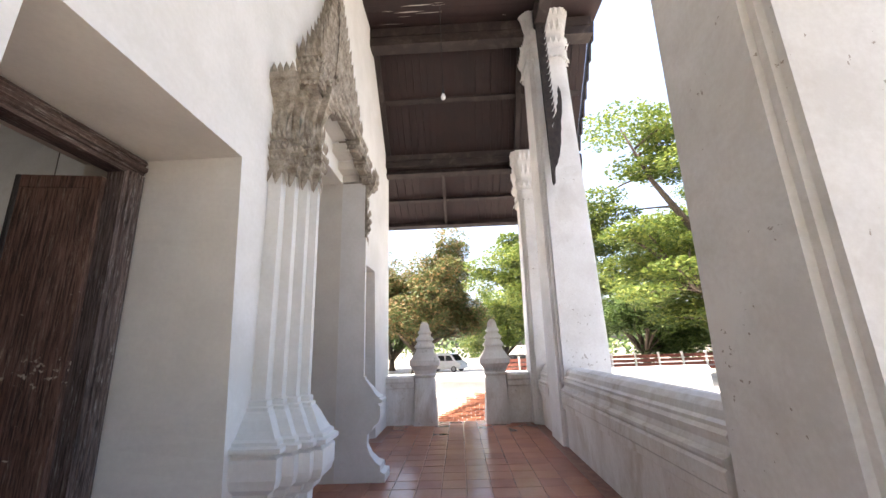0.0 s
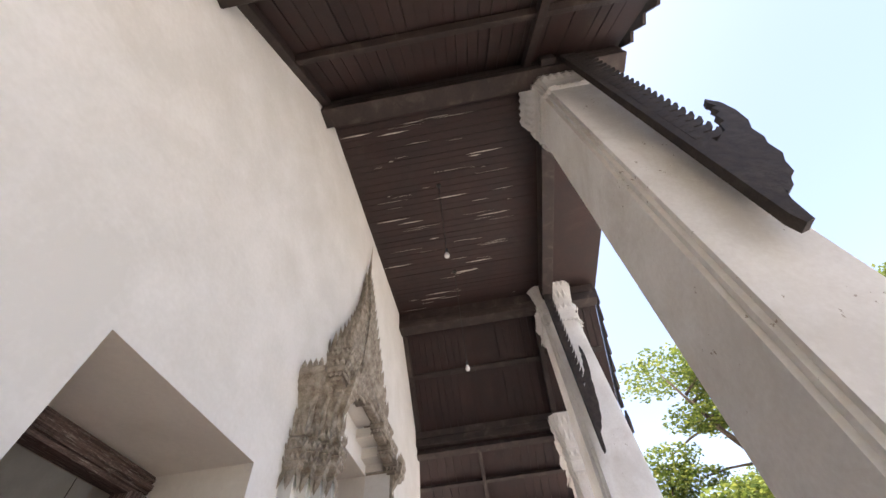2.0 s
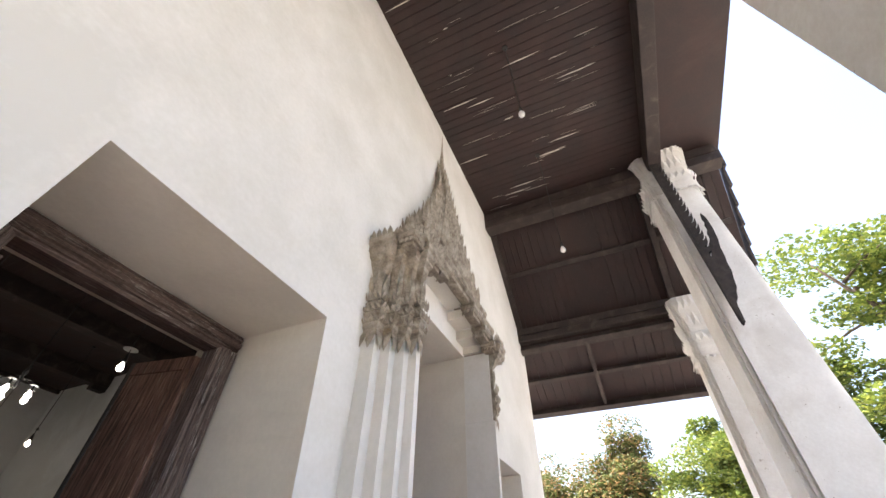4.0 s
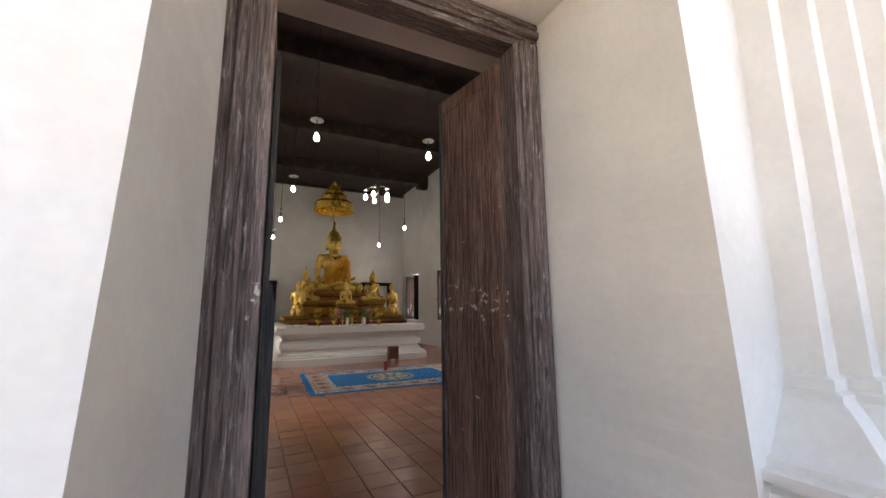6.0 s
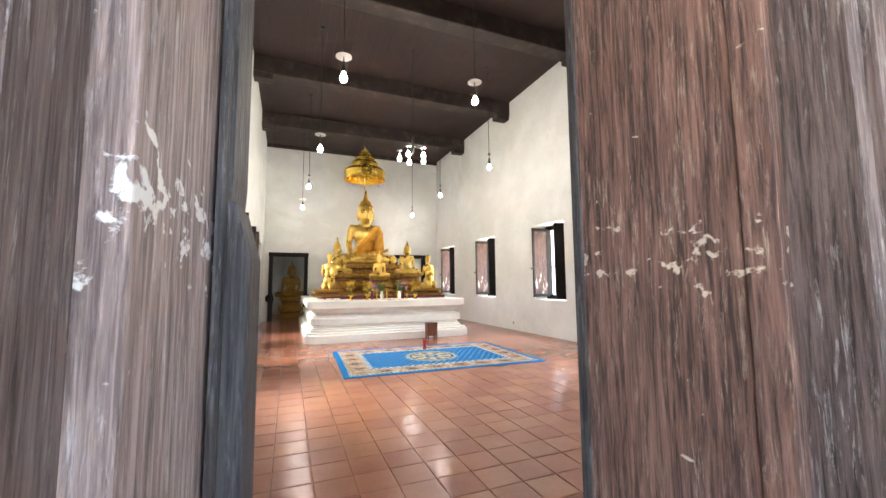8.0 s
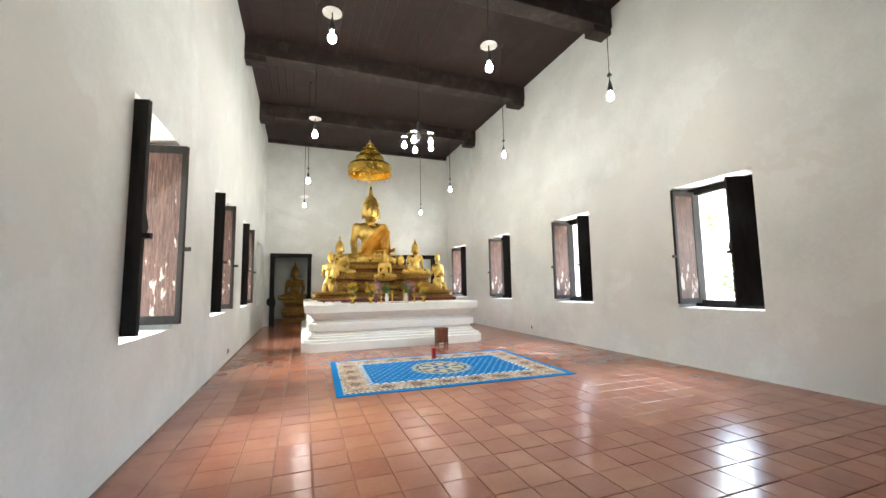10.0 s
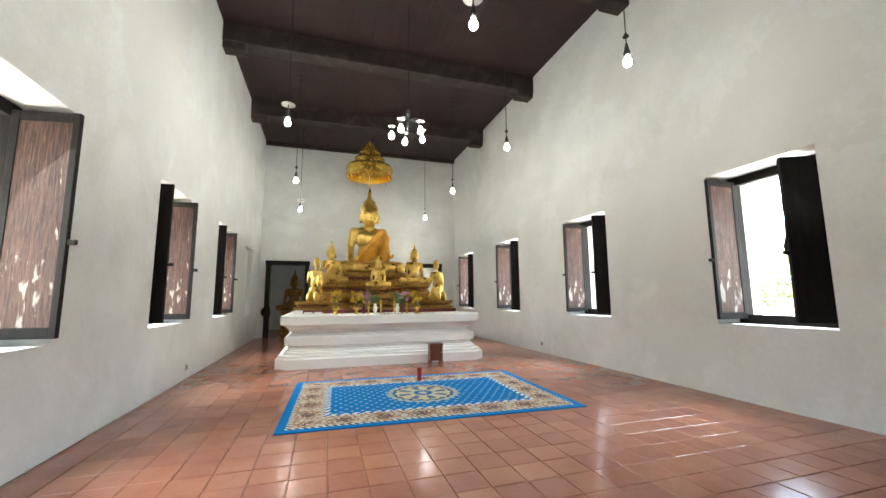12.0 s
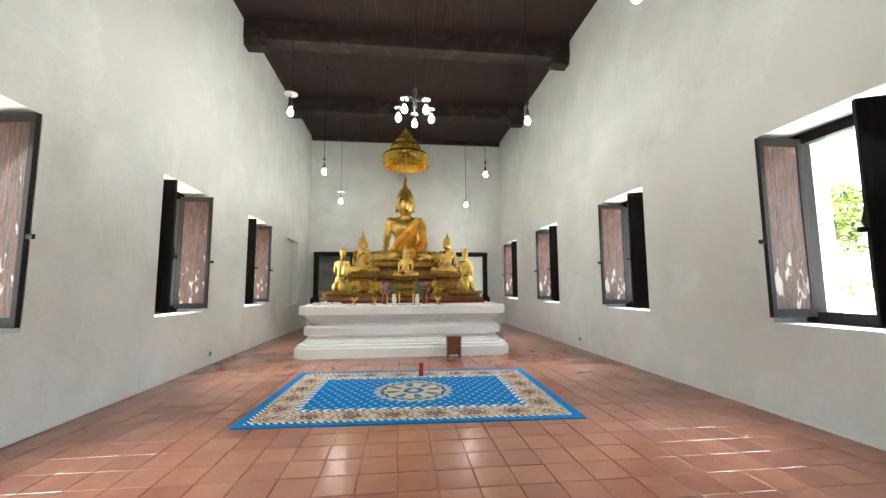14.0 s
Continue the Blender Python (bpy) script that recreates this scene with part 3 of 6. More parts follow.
for hx, s in ((5.23, 1), (6.57, -1)):
    r = thing("closed_leaf", Matrix.Translation((hx, DOOR_Y + 0.10, 0.03)), "closed dark wooden door leaf", "door", kind="structure")
    part("panel", new_box(0 if s > 0 else -0.66, 0.66 if s > 0 else 0, -0.02, 0.03, 0, 3.05, 0.006), M_LEAF, r)
# tall closed double door deep in the middle doorway
door_frame("door_2", 2.34, 4.28, 2.9, 4.23)
for hx, s in ((2.50, 1), (4.12, -1)):
    r = thing("closed_leaf", Matrix.Translation((hx, 3.0, 0.03)), "closed tall dark red wooden door leaf", "door", kind="structure")
    part("panel", new_box(0 if s > 0 else -0.80, 0.80 if s > 0 else 0, -0.02, 0.03, 0, 4.02, 0.006), M_LEAF, r)


# ---------------------------------------------------------------- windows
def window_unit(name, wall_x, out, yc, seed):
    """Timber window in a wall at wall_x; out is +1 or -1, the way to the open air. Two shutters stand open into the room."""
    rnd = random.Random(seed)
    root = thing(name, Matrix.Translation((wall_x, yc, WIN_Z0)), "deep window with dark timber frame and open shutters", "window", kind="structure")
    h, w, d = WIN_Z1 - WIN_Z0, WIN_W, 0.44
    fr = 0.13

    def bx(u0, u1, y0, y1, z0, z1, bev=0.006):
        a, b = sorted((u0 * out, u1 * out))
        return new_box(a, b, y0, y1, z0, z1, bev)

    for y0 in (-w / 2, w / 2 - fr):
        part("frame_post", bx(d, d + 0.13, y0, y0 + fr, 0.002, h), M_BLACKWOOD, root)
    for z0 in (0.002, h - fr):
        part("frame_bar", bx(d + 0.004, d + 0.126, -w / 2 + fr, w / 2 - fr, z0, z0 + fr), M_BLACKWOOD, root)
    part("window_sill", bx(0.002, d - 0.01, -w / 2 + 0.005, w / 2 - 0.005, -0.028, 0.002, 0.0), M_SILL, root, "bright white plastered sill")
    L, t = 0.575, 0.05
    for side in (-1, 1):
        yh = side * (w / 2 - fr + 0.01)
        lean = rnd.uniform(-2.0, 2.0) - ((24.0 if yc < 9 else 17.0) if side < 0 and out > 0 else 0.0)
        if out < 0 and yc < 9:
            lean = -13.0 if side < 0 else -8.0
        sh = thing("shutter", Matrix.Translation((out * (d - 0.01), yh, 0.07)) @ Matrix.Rotation(radians(lean), 4, "Z"))
        sh.parent = root
        z1 = h - 0.14
        for u0, u1 in ((0, 0.07), (L - 0.06, L)):
            a, b = sorted((-out * u0, -out * u1))
            part("stile", new_box(a, b, -t / 2, t / 2, 0, z1, 0.005), M_BLACKWOOD, sh)
        for z0, zz in ((0, 0.10), (z1 - 0.10, z1)):
            a, b = sorted((-out * 0.07, -out * (L - 0.06)))
            part("rail", new_box(a, b, -t / 2 + 0.001, t / 2 - 0.001, z0, zz, 0.004), M_BLACKWOOD, sh)
        a, b = sorted((-out * 0.07, -out * (L - 0.06)))
        inner = -side
        y_in = sorted((inner * 0.002, inner * (t / 2 - 0.008)))
        y_bk = sorted((-inner * (t / 2 - 0.006), inner * 0.001))
        part("panel", new_box(a, b, y_in[0], y_in[1], 0.10, z1 - 0.10), M_SHUTTER, sh, "reddish wood panel with pale patches towards the foot")
        # the back is coloured black for the shade on the side away from daylight
        part("back_panel", new_box(a, b, y_bk[0], y_bk[1], 0.10, z1 - 0.10), M_BLACKWOOD, sh)
        xk = -out * (L + 0.035)
        part("latch", new_box(xk - 0.035, xk + 0.035, -0.018, 0.018, z1 * 0.40, z1 * 0.40 + 0.05, 0.004), M_BLACKWOOD, sh)
        if side * 1 < 0:
            bm = bmesh.new()
            prof = [(0, 0.0), (0.07, 0.0), (0.07, 0.25), (0.05, 0.45), (0.07, 0.85), (0.125, 0.98), (0.07, 1.12), (0.055, 1.5), (0.062, 1.8), (0.07, z1), (0, z1)]
            prism(bm, prof, 0.035, Matrix(((0, 0, -out, -out * (L - 0.08)), (inner, 0, 0, inner * t / 2), (0, 1, 0, 0), (0, 0, 0, 1))))
            part("meeting_strip", bm, M_BLACKWOOD, sh, "carved black meeting strip")
    return root


M_SILL = material("sill_limewash", (0.74, 0.74, 0.72), (0.82, 0.82, 0.80), scale=3, rough=0.8, bump=0.05)
for i, yc in enumerate(RIGHT_WINDOWS):
    window_unit("window_%d" % (i + 1), XR, 1, yc, 10 + i)
for i, yc in enumerate(LEFT_WINDOWS):
    window_unit("window_%d" % (i + 5), XL, -1, yc, 20 + i)

# back doorways
for i, (a, b) in enumerate(BACK_DOORS):
    root = thing("door_%d" % (i + 4), label="black carved timber frame round an open back doorway", category="door frame", kind="structure")
    for x, s in ((a, 1), (b, -1)):
        bm = bmesh.new()
        prof = [(-0.03, 0), (0.16, 0), (0.16, 0.75), (0.2, 0.95), (0.16, 1.15), (0.13, 1.3), (0.13, 3.0), (-0.03, 3.0)]
        prism(bm, prof, 0.26, Matrix(((s, 0, 0, x), (0, 0, 1, YB - 0.09), (0, 1, 0, 0), (0, 0, 0, 1))))
        part("jamb", bm, M_BLACKWOOD, root)
        # carved scroll on the outer side of the jamb foot
        bm = bmesh.new()
        ball(bm, (x - s * 0.05, YB - 0.06, 1.0), (0.09, 0.05, 0.16), sub=2)
        part("scroll", bm, M_BLACKWOOD, root)
    part("head", new_box(a - 0.05, b + 0.05, YB - 0.10, YB + 0.16, 2.86, 3.03, 0.02), M_BLACKWOOD, root)

# set-back field of the blind niche in the left wall
tagged(finish("niche_field", new_box(XL - THICK + 0.02, XL - 0.16, 17.975, 19.325, 0.965, 3.215), M_PLASTER_IN), "plastered back of a blind window niche", "niche", kind="structure")

# ---------------------------------------------------------------- doorway surround on the porch
CX = 3.31


def mirror_x(poly):
    return [(2 * CX - x, y) for x, y in poly][::-1]


PIL = [(2.00, YF0 + 0.05), (2.00, 1.83), (2.10, 1.83), (2.10, 1.74), (2.18, 1.74), (2.18, 1.65), (2.255, 1.65), (2.255, 1.575), (2.318, 1.575), (2.318, YF0 + 0.05)]
BASE_PROF = [(0.30, 0.0), (0.30, 0.10), (0.24, 0.13), (0.24, 0.20), (0.18, 0.24), (0.10, 0.34), (0.055, 0.46), (0.06, 0.58), (0.12, 0.63), (0.14, 0.68), (0.21, 0.73), (0.235, 0.80), (0.235, 0.94), (0.205, 0.955),
             (0.205, 0.975), (0.265, 0.985), (0.265, 1.02), (0.225, 1.03), (0.225, 1.055), (0.19, 1.07), (0.15, 1.12), (0.105, 1.19), (0.07, 1.235), (0.05, 1.25), (0.05, 1.275), (0.025, 1.285), (0.025, 1.325), (0, 1.335)]


def half_offset_stack(bm, plan, profile, inset=False):
    """As stack(), but the two verts at the wall stay in the wall plane and the inner side stays in line with the jamb."""
    n = len(plan)
    rings = []
    for d, z in profile:
        o = offset_plan(plan, d)
        ring = []
        for i, (x, y) in enumerate(o):
            if plan[i][1] > YF0:
                y = plan[i][1]
            if abs(plan[i][0] - 2.318) < 1e-3 or abs(plan[i][0] - (2 * CX - 2.318)) < 1e-3:
                x = plan[i][0] - (0.02 if inset and plan[i][0] < CX else -0.02 if inset else 0.0)
            ring.append(bm.verts.new((x, y, z)))
        rings.append(ring)
    for a, b in zip(rings, rings[1:]):
        for i in range(n):
            bm.faces.new((a[i], a[(i + 1) % n], b[(i + 1) % n], b[i]))
    bm.faces.new(rings[0][::-1])
    bm.faces.new(rings[-1])


def petals(bm, plan, d, z, h, w, down=False):
    """A row of pointed leaves along an offset plan, pointing up or down."""
    o = offset_plan(plan, d)
    for i in range(len(o)):
        (x0, y0), (x1, y1) = o[i], o[(i + 1) % len(o)]
        if min(y0, y1) > YF0 - 0.02:
            continue
        if len(plan) == 10 and abs(x0 - x1) < 1e-3 and max(y0, y1) > YF0 and abs(x0 - CX) < 1.1 + d:
            continue
        L = math.hypot(x1 - x0, y1 - y0)
        k = max(1, round(L / w))
        ux, uy = (x1 - x0) / L, (y1 - y0) / L
        nx, ny = uy, -ux
        for j in range(k):
            c = (j + 0.5) * L / k
            hw = L / k * 0.52
            s = -1 if down else 1
            pts = [(c - hw, 0, 0), (c + hw, 0, 0), (c + hw * 0.85, 0.012, s * h * 0.45), (c, 0.022, s * h), (c - hw * 0.85, 0.012, s * h * 0.45)]
            vs = [bm.verts.new((x0 + ux * u + nx * (q + 0.004), y0 + uy * u + ny * (q + 0.004), z + dz)) for u, q, dz in pts]
            mid = bm.verts.new((x0 + ux * c + nx * 0.035, y0 + uy * c + ny * 0.035, z + s * h * 0.35))
            for a in range(5):
                bm.faces.new((vs[a], vs[(a + 1) % 5], mid))


surround = thing("doorway_surround", label="ornate stucco doorway surround with tiered spire on white pilasters", category="doorway ornament", kind="structure")
for plan in (PIL, mirror_x(PIL)):
    bm = bmesh.new()
    half_offset_stack(bm, plan, BASE_PROF)
    part("pilaster_base", bm, M_PLASTER, surround, "moulded white plaster base")
    bm = bmesh.new()
    half_offset_stack(bm, plan, [(0, 1.335), (0, 3.36)])
    part("pilaster_shaft", bm, M_PLASTER, surround, "stepped white plaster shaft")
    bm = bmesh.new()
    prof = [(0.004, 3.36), (0.012, 3.42), (0.03, 3.44), (0.03, 3.47), (0.012, 3.50), (0.03, 3.54), (0.045, 3.57), (0.02, 3.60), (0.02, 3.64), (0.04, 3.67), (0.02, 3.70), (0.006, 3.74), (0.006, 4.02),
            (0.03, 4.06), (0.05, 4.10), (0.06, 4.14), (0.10, 4.17), (0.10, 4.20), (0.13, 4.23), (0.13, 4.28), (0.15, 4.30), (0.15, 4.36), (0.13, 4.38)]
    half_offset_stack(bm, plan, prof, True)
    petals(bm, plan, 0.004, 3.40, 0.17, 0.10, True)
    petals(bm, plan, 0.03, 3.47, 0.07, 0.05)
    petals(bm, plan, 0.04, 3.58, 0.08, 0.05)
    petals(bm, plan, 0.03, 3.70, 0.11, 0.045)
    petals(bm, plan, 0.006, 3.80, 0.24, 0.075)
    petals(bm, plan, 0.008, 4.06, 0.12, 0.05)
    petals(bm, plan, 0.13, 4.36, 0.11, 0.06)
    part("lotus_capital", bm, M_STUCCO, surround, "grey-brown carved lotus capital")
    xs = max(q[0] for q in plan) if plan is PIL else min(q[0] for q in plan)
    a, b = sorted((xs, xs - 0.05 if plan is PIL else xs + 0.05))
    part("jamb_lining", new_box(a, b, 1.60, YF0, 3.362, 4.25), M_PLASTER, surround)

# stepped arch and its tiers
bm = bmesh.new()


def arch_level(x0, x1, z0, z1, y_front):
    """One step of the cusped arch: a thin carved band along the front edge."""
    plan = [(x0, y_front), (x1, y_front), (x1, y_front + 0.12), (x0, y_front + 0.12)]
    h = z1 - z0
    stack(bm, plan, [(-0.02, z0), (0.0, z0 + 0.02 * h), (0.0, z0 + 0.25 * h), (0.02, z0 + 0.3 * h), (0.02, z0 + 0.45 * h), (0.04, z0 + 0.52 * h), (0.04, z0 + 0.8 * h), (0.02, z0 + 0.85 * h), (0.02, z1)])
    petals(bm, plan, 0.035, z1 - 0.16 * h, 0.10, 0.06)
    petals(bm, plan, 0.012, z0 + 0.5 * h, 0.07, 0.05, True)


soffit = bmesh.new()
for sx in (1, -1):
    def mx(a, b):
        return (a, b) if sx > 0 else (2 * CX - b, 2 * CX - a)
    arch_level(*mx(1.95, 2.36), 4.22, 4.40, 1.52)
    arch_level(*mx(2.34, 2.60), 4.34, 4.52, 1.55)
    arch_level(*mx(2.56, 2.92), 4.48, 4.68, 1.57)
    arch_level(*mx(2.86, CX), 4.64, 4.86, 1.59)
    for (a, b), z in ((mx(2.0, 2.345), 4.28), (mx(2.345, 2.58), 4.38), (mx(2.58, 2.88), 4.52), (mx(2.88, CX), 4.68)):
        box(soffit, a, b, 1.70, YF0 + 0.02, z, z + 0.13)
part("stepped_cornice", bm, M_STUCCO, surround, "stepped stucco arch band over the doorway")
part("arch_soffit", soffit, M_REVEAL, surround, "smooth plastered underside of the arch")
bm = bmesh.new()
tiers = 13
z = 4.86
for k in range(tiers):
    f = k / (tiers - 1)
    half = 0.84 * (1 - f) ** 2.0 + 0.055
    depth = 0.24 * (1 - f) ** 0.9 + 0.05
    h = 0.14 + 0.07 * (1 - f)
    plan = [(CX - half, YF0 + 0.03), (CX - half, YF0 - depth), (CX - half * 0.55, YF0 - depth), (CX - half * 0.55, YF0 - depth - 0.05), (CX + half * 0.55, YF0 - depth - 0.05), (CX + half * 0.55, YF0 - depth), (CX + half, YF0 - depth), (CX + half, YF0 + 0.03)]
    half_offset_stack(bm, plan, [(-0.03, z - 0.03), (0, z), (0.02, z + 0.3 * h), (-0.015, z + 0.4 * h), (-0.015, z + 0.7 * h), (0.02, z + 0.85 * h), (0.02, z + h)])
    petals(bm, plan, 0.012, z + 0.75 * h, 0.16 + 0.05 * (1 - f), 0.075 - 0.03 * f)
    petals(bm, plan, 0.004, z + 0.2 * h, 0.10, 0.06)
    for s in (-1, 1):
        spike(bm, (CX + s * half, YF0 - depth, z + h * 0.8), 0.34, 0.030, lean=(s * 0.07, 0))
        spike(bm, (CX + s * half * 0.55, YF0 - depth - 0.05, z + h * 0.8), 0.32, 0.028, lean=(s * 0.04, -0.02))
    for q in range(int(half / 0.16) * 2 + 1):
        xq = CX - half + 2 * half * (q + 0.5) / (int(half / 0.16) * 2 + 1)
        spike(bm, (xq, YF0 - depth - (0.05 if abs(xq - CX) < half * 0.55 else 0.0), z + h * 0.8), 0.20, 0.022, lean=(0, -0.04))
    z += h
lathe(bm, [(0.07, z - 0.05), (0.085, z), (0.05, z + 0.06), (0.065, z + 0.12), (0.04, z + 0.2), (0.05, z + 0.26), (0.03, z + 0.4), (0.035, z + 0.45), (0.02, z + 0.7), (0, z + 1.35)], 8, (CX, YF0 - 0.07, 0))
part("tiered_spire", bm, M_STUCCO, surround, "tiered stucco spire with leaf points")

# ---------------------------------------------------------------- porch columns
def porch_column(x0, x1, y0, y1, top, label):
    root = thing("porch_column", label=label, category="column", group="porch columns", kind="structure")
    plan = redented(x0, x1, y0, y1, 0.05, 2)
    bm = bmesh.new()
    stack(bm, plan, [(0.0, 0.0), (-0.10, top - 1.3)])
    part("shaft", bm, M_COLUMN, root, "tapering stained white shaft")
    bm = bmesh.new()
    z = top - 1.3
    stack(bm, plan, [(-0.10, z), (-0.06, z + 0.02), (-0.06, z + 0.22), (-0.085, z + 0.26), (-0.04, z + 0.42), (-0.035, z + 0.50), (-0.07, z + 0.53), (-0.07, z + 0.60), (-0.02, z + 0.85), (0.03, z + 1.15), (0.03, z + 1.3)])
    for d, zz, h in ((-0.06, z + 0.02, -0.10), (-0.04, z + 0.30, 0.16), (-0.055, z + 0.62, 0.34), (0.0, z + 1.0, 0.30)):
        o = offset_plan(plan, d)
        for i in range(len(o)):
            (ax, ay), (bx_, by) = o[i], o[(i + 1) % len(o)]
            L = math.hypot(bx_ - ax, by - ay)
            k = max(1, round(L / 0.12))
            ux, uy = (bx_ - ax) / L, (by - ay) / L
            for j in range(k):
                c, hw = (j + 0.5) * L / k, L / k * 0.5
                vs = [bm.verts.new((ax + ux * u + uy * q, ay + uy * u - ux * q, zz + dz)) for u, q, dz in
                      ((c - hw, 0.005, 0), (c + hw, 0.005, 0), (c + hw * 0.9, 0.03, h * 0.5), (c, 0.06, h), (c - hw * 0.9, 0.03, h * 0.5))]
                mid = bm.verts.new((ax + ux * c + uy * 0.055, ay + uy * c - ux * 0.055, zz + h * 0.4))
                for a in range(5):
                    bm.faces.new((vs[a], vs[(a + 1) % 5], mid))
    part("lotus_capital", bm, M_COLUMN, root, "white plaster lotus-petal capital")
    return root


porch_column(0.48, 1.57, -2.46, -1.46, 9.0, "massive tapering white plastered porch column with dark stains")
porch_column(5.78, 6.78, -2.46, -1.46, 9.0, "massive tapering white plastered porch column beside the parapet")
porch_column(7.72, 8.50, -2.12, -1.34, 6.5, "shorter white plastered corner column under the lower roof")


def carved_board(x, y_in, z0, z1, label, wide=1.0):
    """Upright serrated board with a flame finial near its foot, fixed to a column face."""
    root = thing("carved_board", label=label, category="roof ornament", group="carved boards", kind="structure")
    m = Matrix(((0, 0, 1, x), (-wide, 0, 0, y_in), (0, 1, 0, 0), (0, 0, 0, 1)))
    h = z1 - z0
    bm = bmesh.new()
    prism(bm, [(0.0, z0 + 0.10), (0.03, z0), (0.10, z0 + 0.02), (0.14, z0 + 0.25), (0.20, z0 + 0.42), (0.24, z0 + 0.9), (0.26, z1), (0.0, z1)], 0.09, m)
    part("board", bm, M_ORNAMENT, root)
    bm = bmesh.new()
    k = int((h - 1.3) / 0.145)
    for i in range(k):
        z = z0 + 1.3 + i * 0.145
        prism(bm, [(0.22, z), (0.33, z + 0.015), (0.42, z + 0.07), (0.47, z + 0.18), (0.455, z + 0.21), (0.40, z + 0.155), (0.33, z + 0.125), (0.22, z + 0.125)], 0.06, m @ Matrix.Translation((0, 0, 0.015)))
        prism(bm, [(0.10, z), (0.21, z + 0.03), (0.21, z + 0.10), (0.10, z + 0.13)], 0.10, m @ Matrix.Translation((0, 0, -0.005)))
    part("serrated_leaves", bm, M_ORNAMENT, root)
    bm = bmesh.new()
    prism(bm, [(0.2, z0 + 0.35), (0.30, z0 + 0.42), (0.36, z0 + 0.52), (0.44, z0 + 0.58), (0.50, z0 + 0.74), (0.58, z0 + 0.86), (0.60, z0 + 1.05), (0.66, z0 + 1.16), (0.68, z0 + 1.34), (0.78, z0 + 1.52), (0.84, z0 + 1.78),
               (0.84, z0 + 2.02), (0.76, z0 + 2.16), (0.72, z0 + 2.06), (0.75, z0 + 1.94), (0.68, z0 + 1.92), (0.68, z0 + 1.80), (0.60, z0 + 1.74), (0.58, z0 + 1.58), (0.50, z0 + 1.54), (0.46, z0 + 1.40), (0.38, z0 + 1.34), (0.24, z0 + 1.2)], 0.07, m @ Matrix.Translation((0, 0, 0.01)))
    part("flame_finial", bm, M_ORNAMENT, root)
    return root


carved_board(0.33, -2.06, 3.66, 8.6, "dark carved wooden board with serrated edge and flame finial on a column", 0.9)
carved_board(5.64, -1.72, 4.66, 9.2, "dark carved wooden board with serrated edge on a column beside the parapet", 0.42)

# ---------------------------------------------------------------- porch ceiling and roof
ZP = 8.82
bm = bmesh.new()
x = 0.35
while x < 6.2:
    w = random.uniform(0.12, 0.16)
    dz = random.uniform(0, 0.012)
    box(bm, x + 0.004, min(x + w, 6.25) - 0.004, -1.75, YF0, ZP + dz, ZP + 0.04)
    x += w
box(bm, 0.3, 6.3, -3.2, YF0, ZP + 0.05, ZP + 0.2)
tagged(finish("ceiling_porch", bm, M_CEIL), "dark red boarded porch ceiling with peeling paint", "ceiling", kind="structure")
# pale splits and peeling strips on the ceiling boards
bm = bmesh.new()
rnd = random.Random(8)
for _ in range(64):
    x, y, L = rnd.uniform(0.6, 5.9), rnd.uniform(-1.3, 1.4), rnd.uniform(0.08, 0.8)
    wv = rnd.choice((0.003, 0.004, 0.005, 0.008, 0.018))
    prism(bm, [(x, y), (x + wv, y + L * 0.4), (x + wv * 0.6, y + L), (x - wv * 0.3, y + L * 0.6)], 0.002, Matrix.Translation((0, 0, ZP - 0.004)))
tagged(finish("ceiling_splits", bm, M_FLAKE), "pale splits and peeling paint on the porch ceiling", "peeling paint", kind="structure")


def sloped_ceiling(xa, za, xb, zb, y0, y1, name, boards):
    """Roof slope from (xa, za) to (xb, zb), seen from below: boards along the slope, laid on a slab."""
    root_bm = bmesh.new()
    d = Vector((xb - xa, 0, zb - za))
    L = d.length
    d.normalize()
    up = Vector((-d.z, 0, d.x)) if d.x > 0 else Vector((d.z, 0, -d.x))
    m = Matrix(((d.x, 0, up.x, xa), (0, 1, 0, 0), (d.z, 0, up.z, za), (0, 0, 0, 1)))
    y = y0
    while y < y1 - 0.02:
        w = boards * random.uniform(0.85, 1.15)
        dz = random.uniform(0, 0.03)
        box(root_bm, 0, L, y + 0.005, min(y + w, y1) - 0.005, dz, 0.05, m=m)
        y += w
    box(root_bm, -0.02, L + 0.05, y0, y1, 0.06, 0.22, m=m)
    return tagged(finish(name, root_bm, M_CEIL), "dark red roof boards running down the slope", "ceiling", kind="structure"), m, L


def rail(m, u, y0, y1, w=0.12, t=0.10, name="roof_purlin"):
    bm = new_box(u - w / 2, u + w / 2, y0, y1, -t, 0.0, 0.012, m)
    tagged(finish(name, bm, M_BEAM), "dark timber purlin under the roof boards", "beam", "roof purlins", "structure")


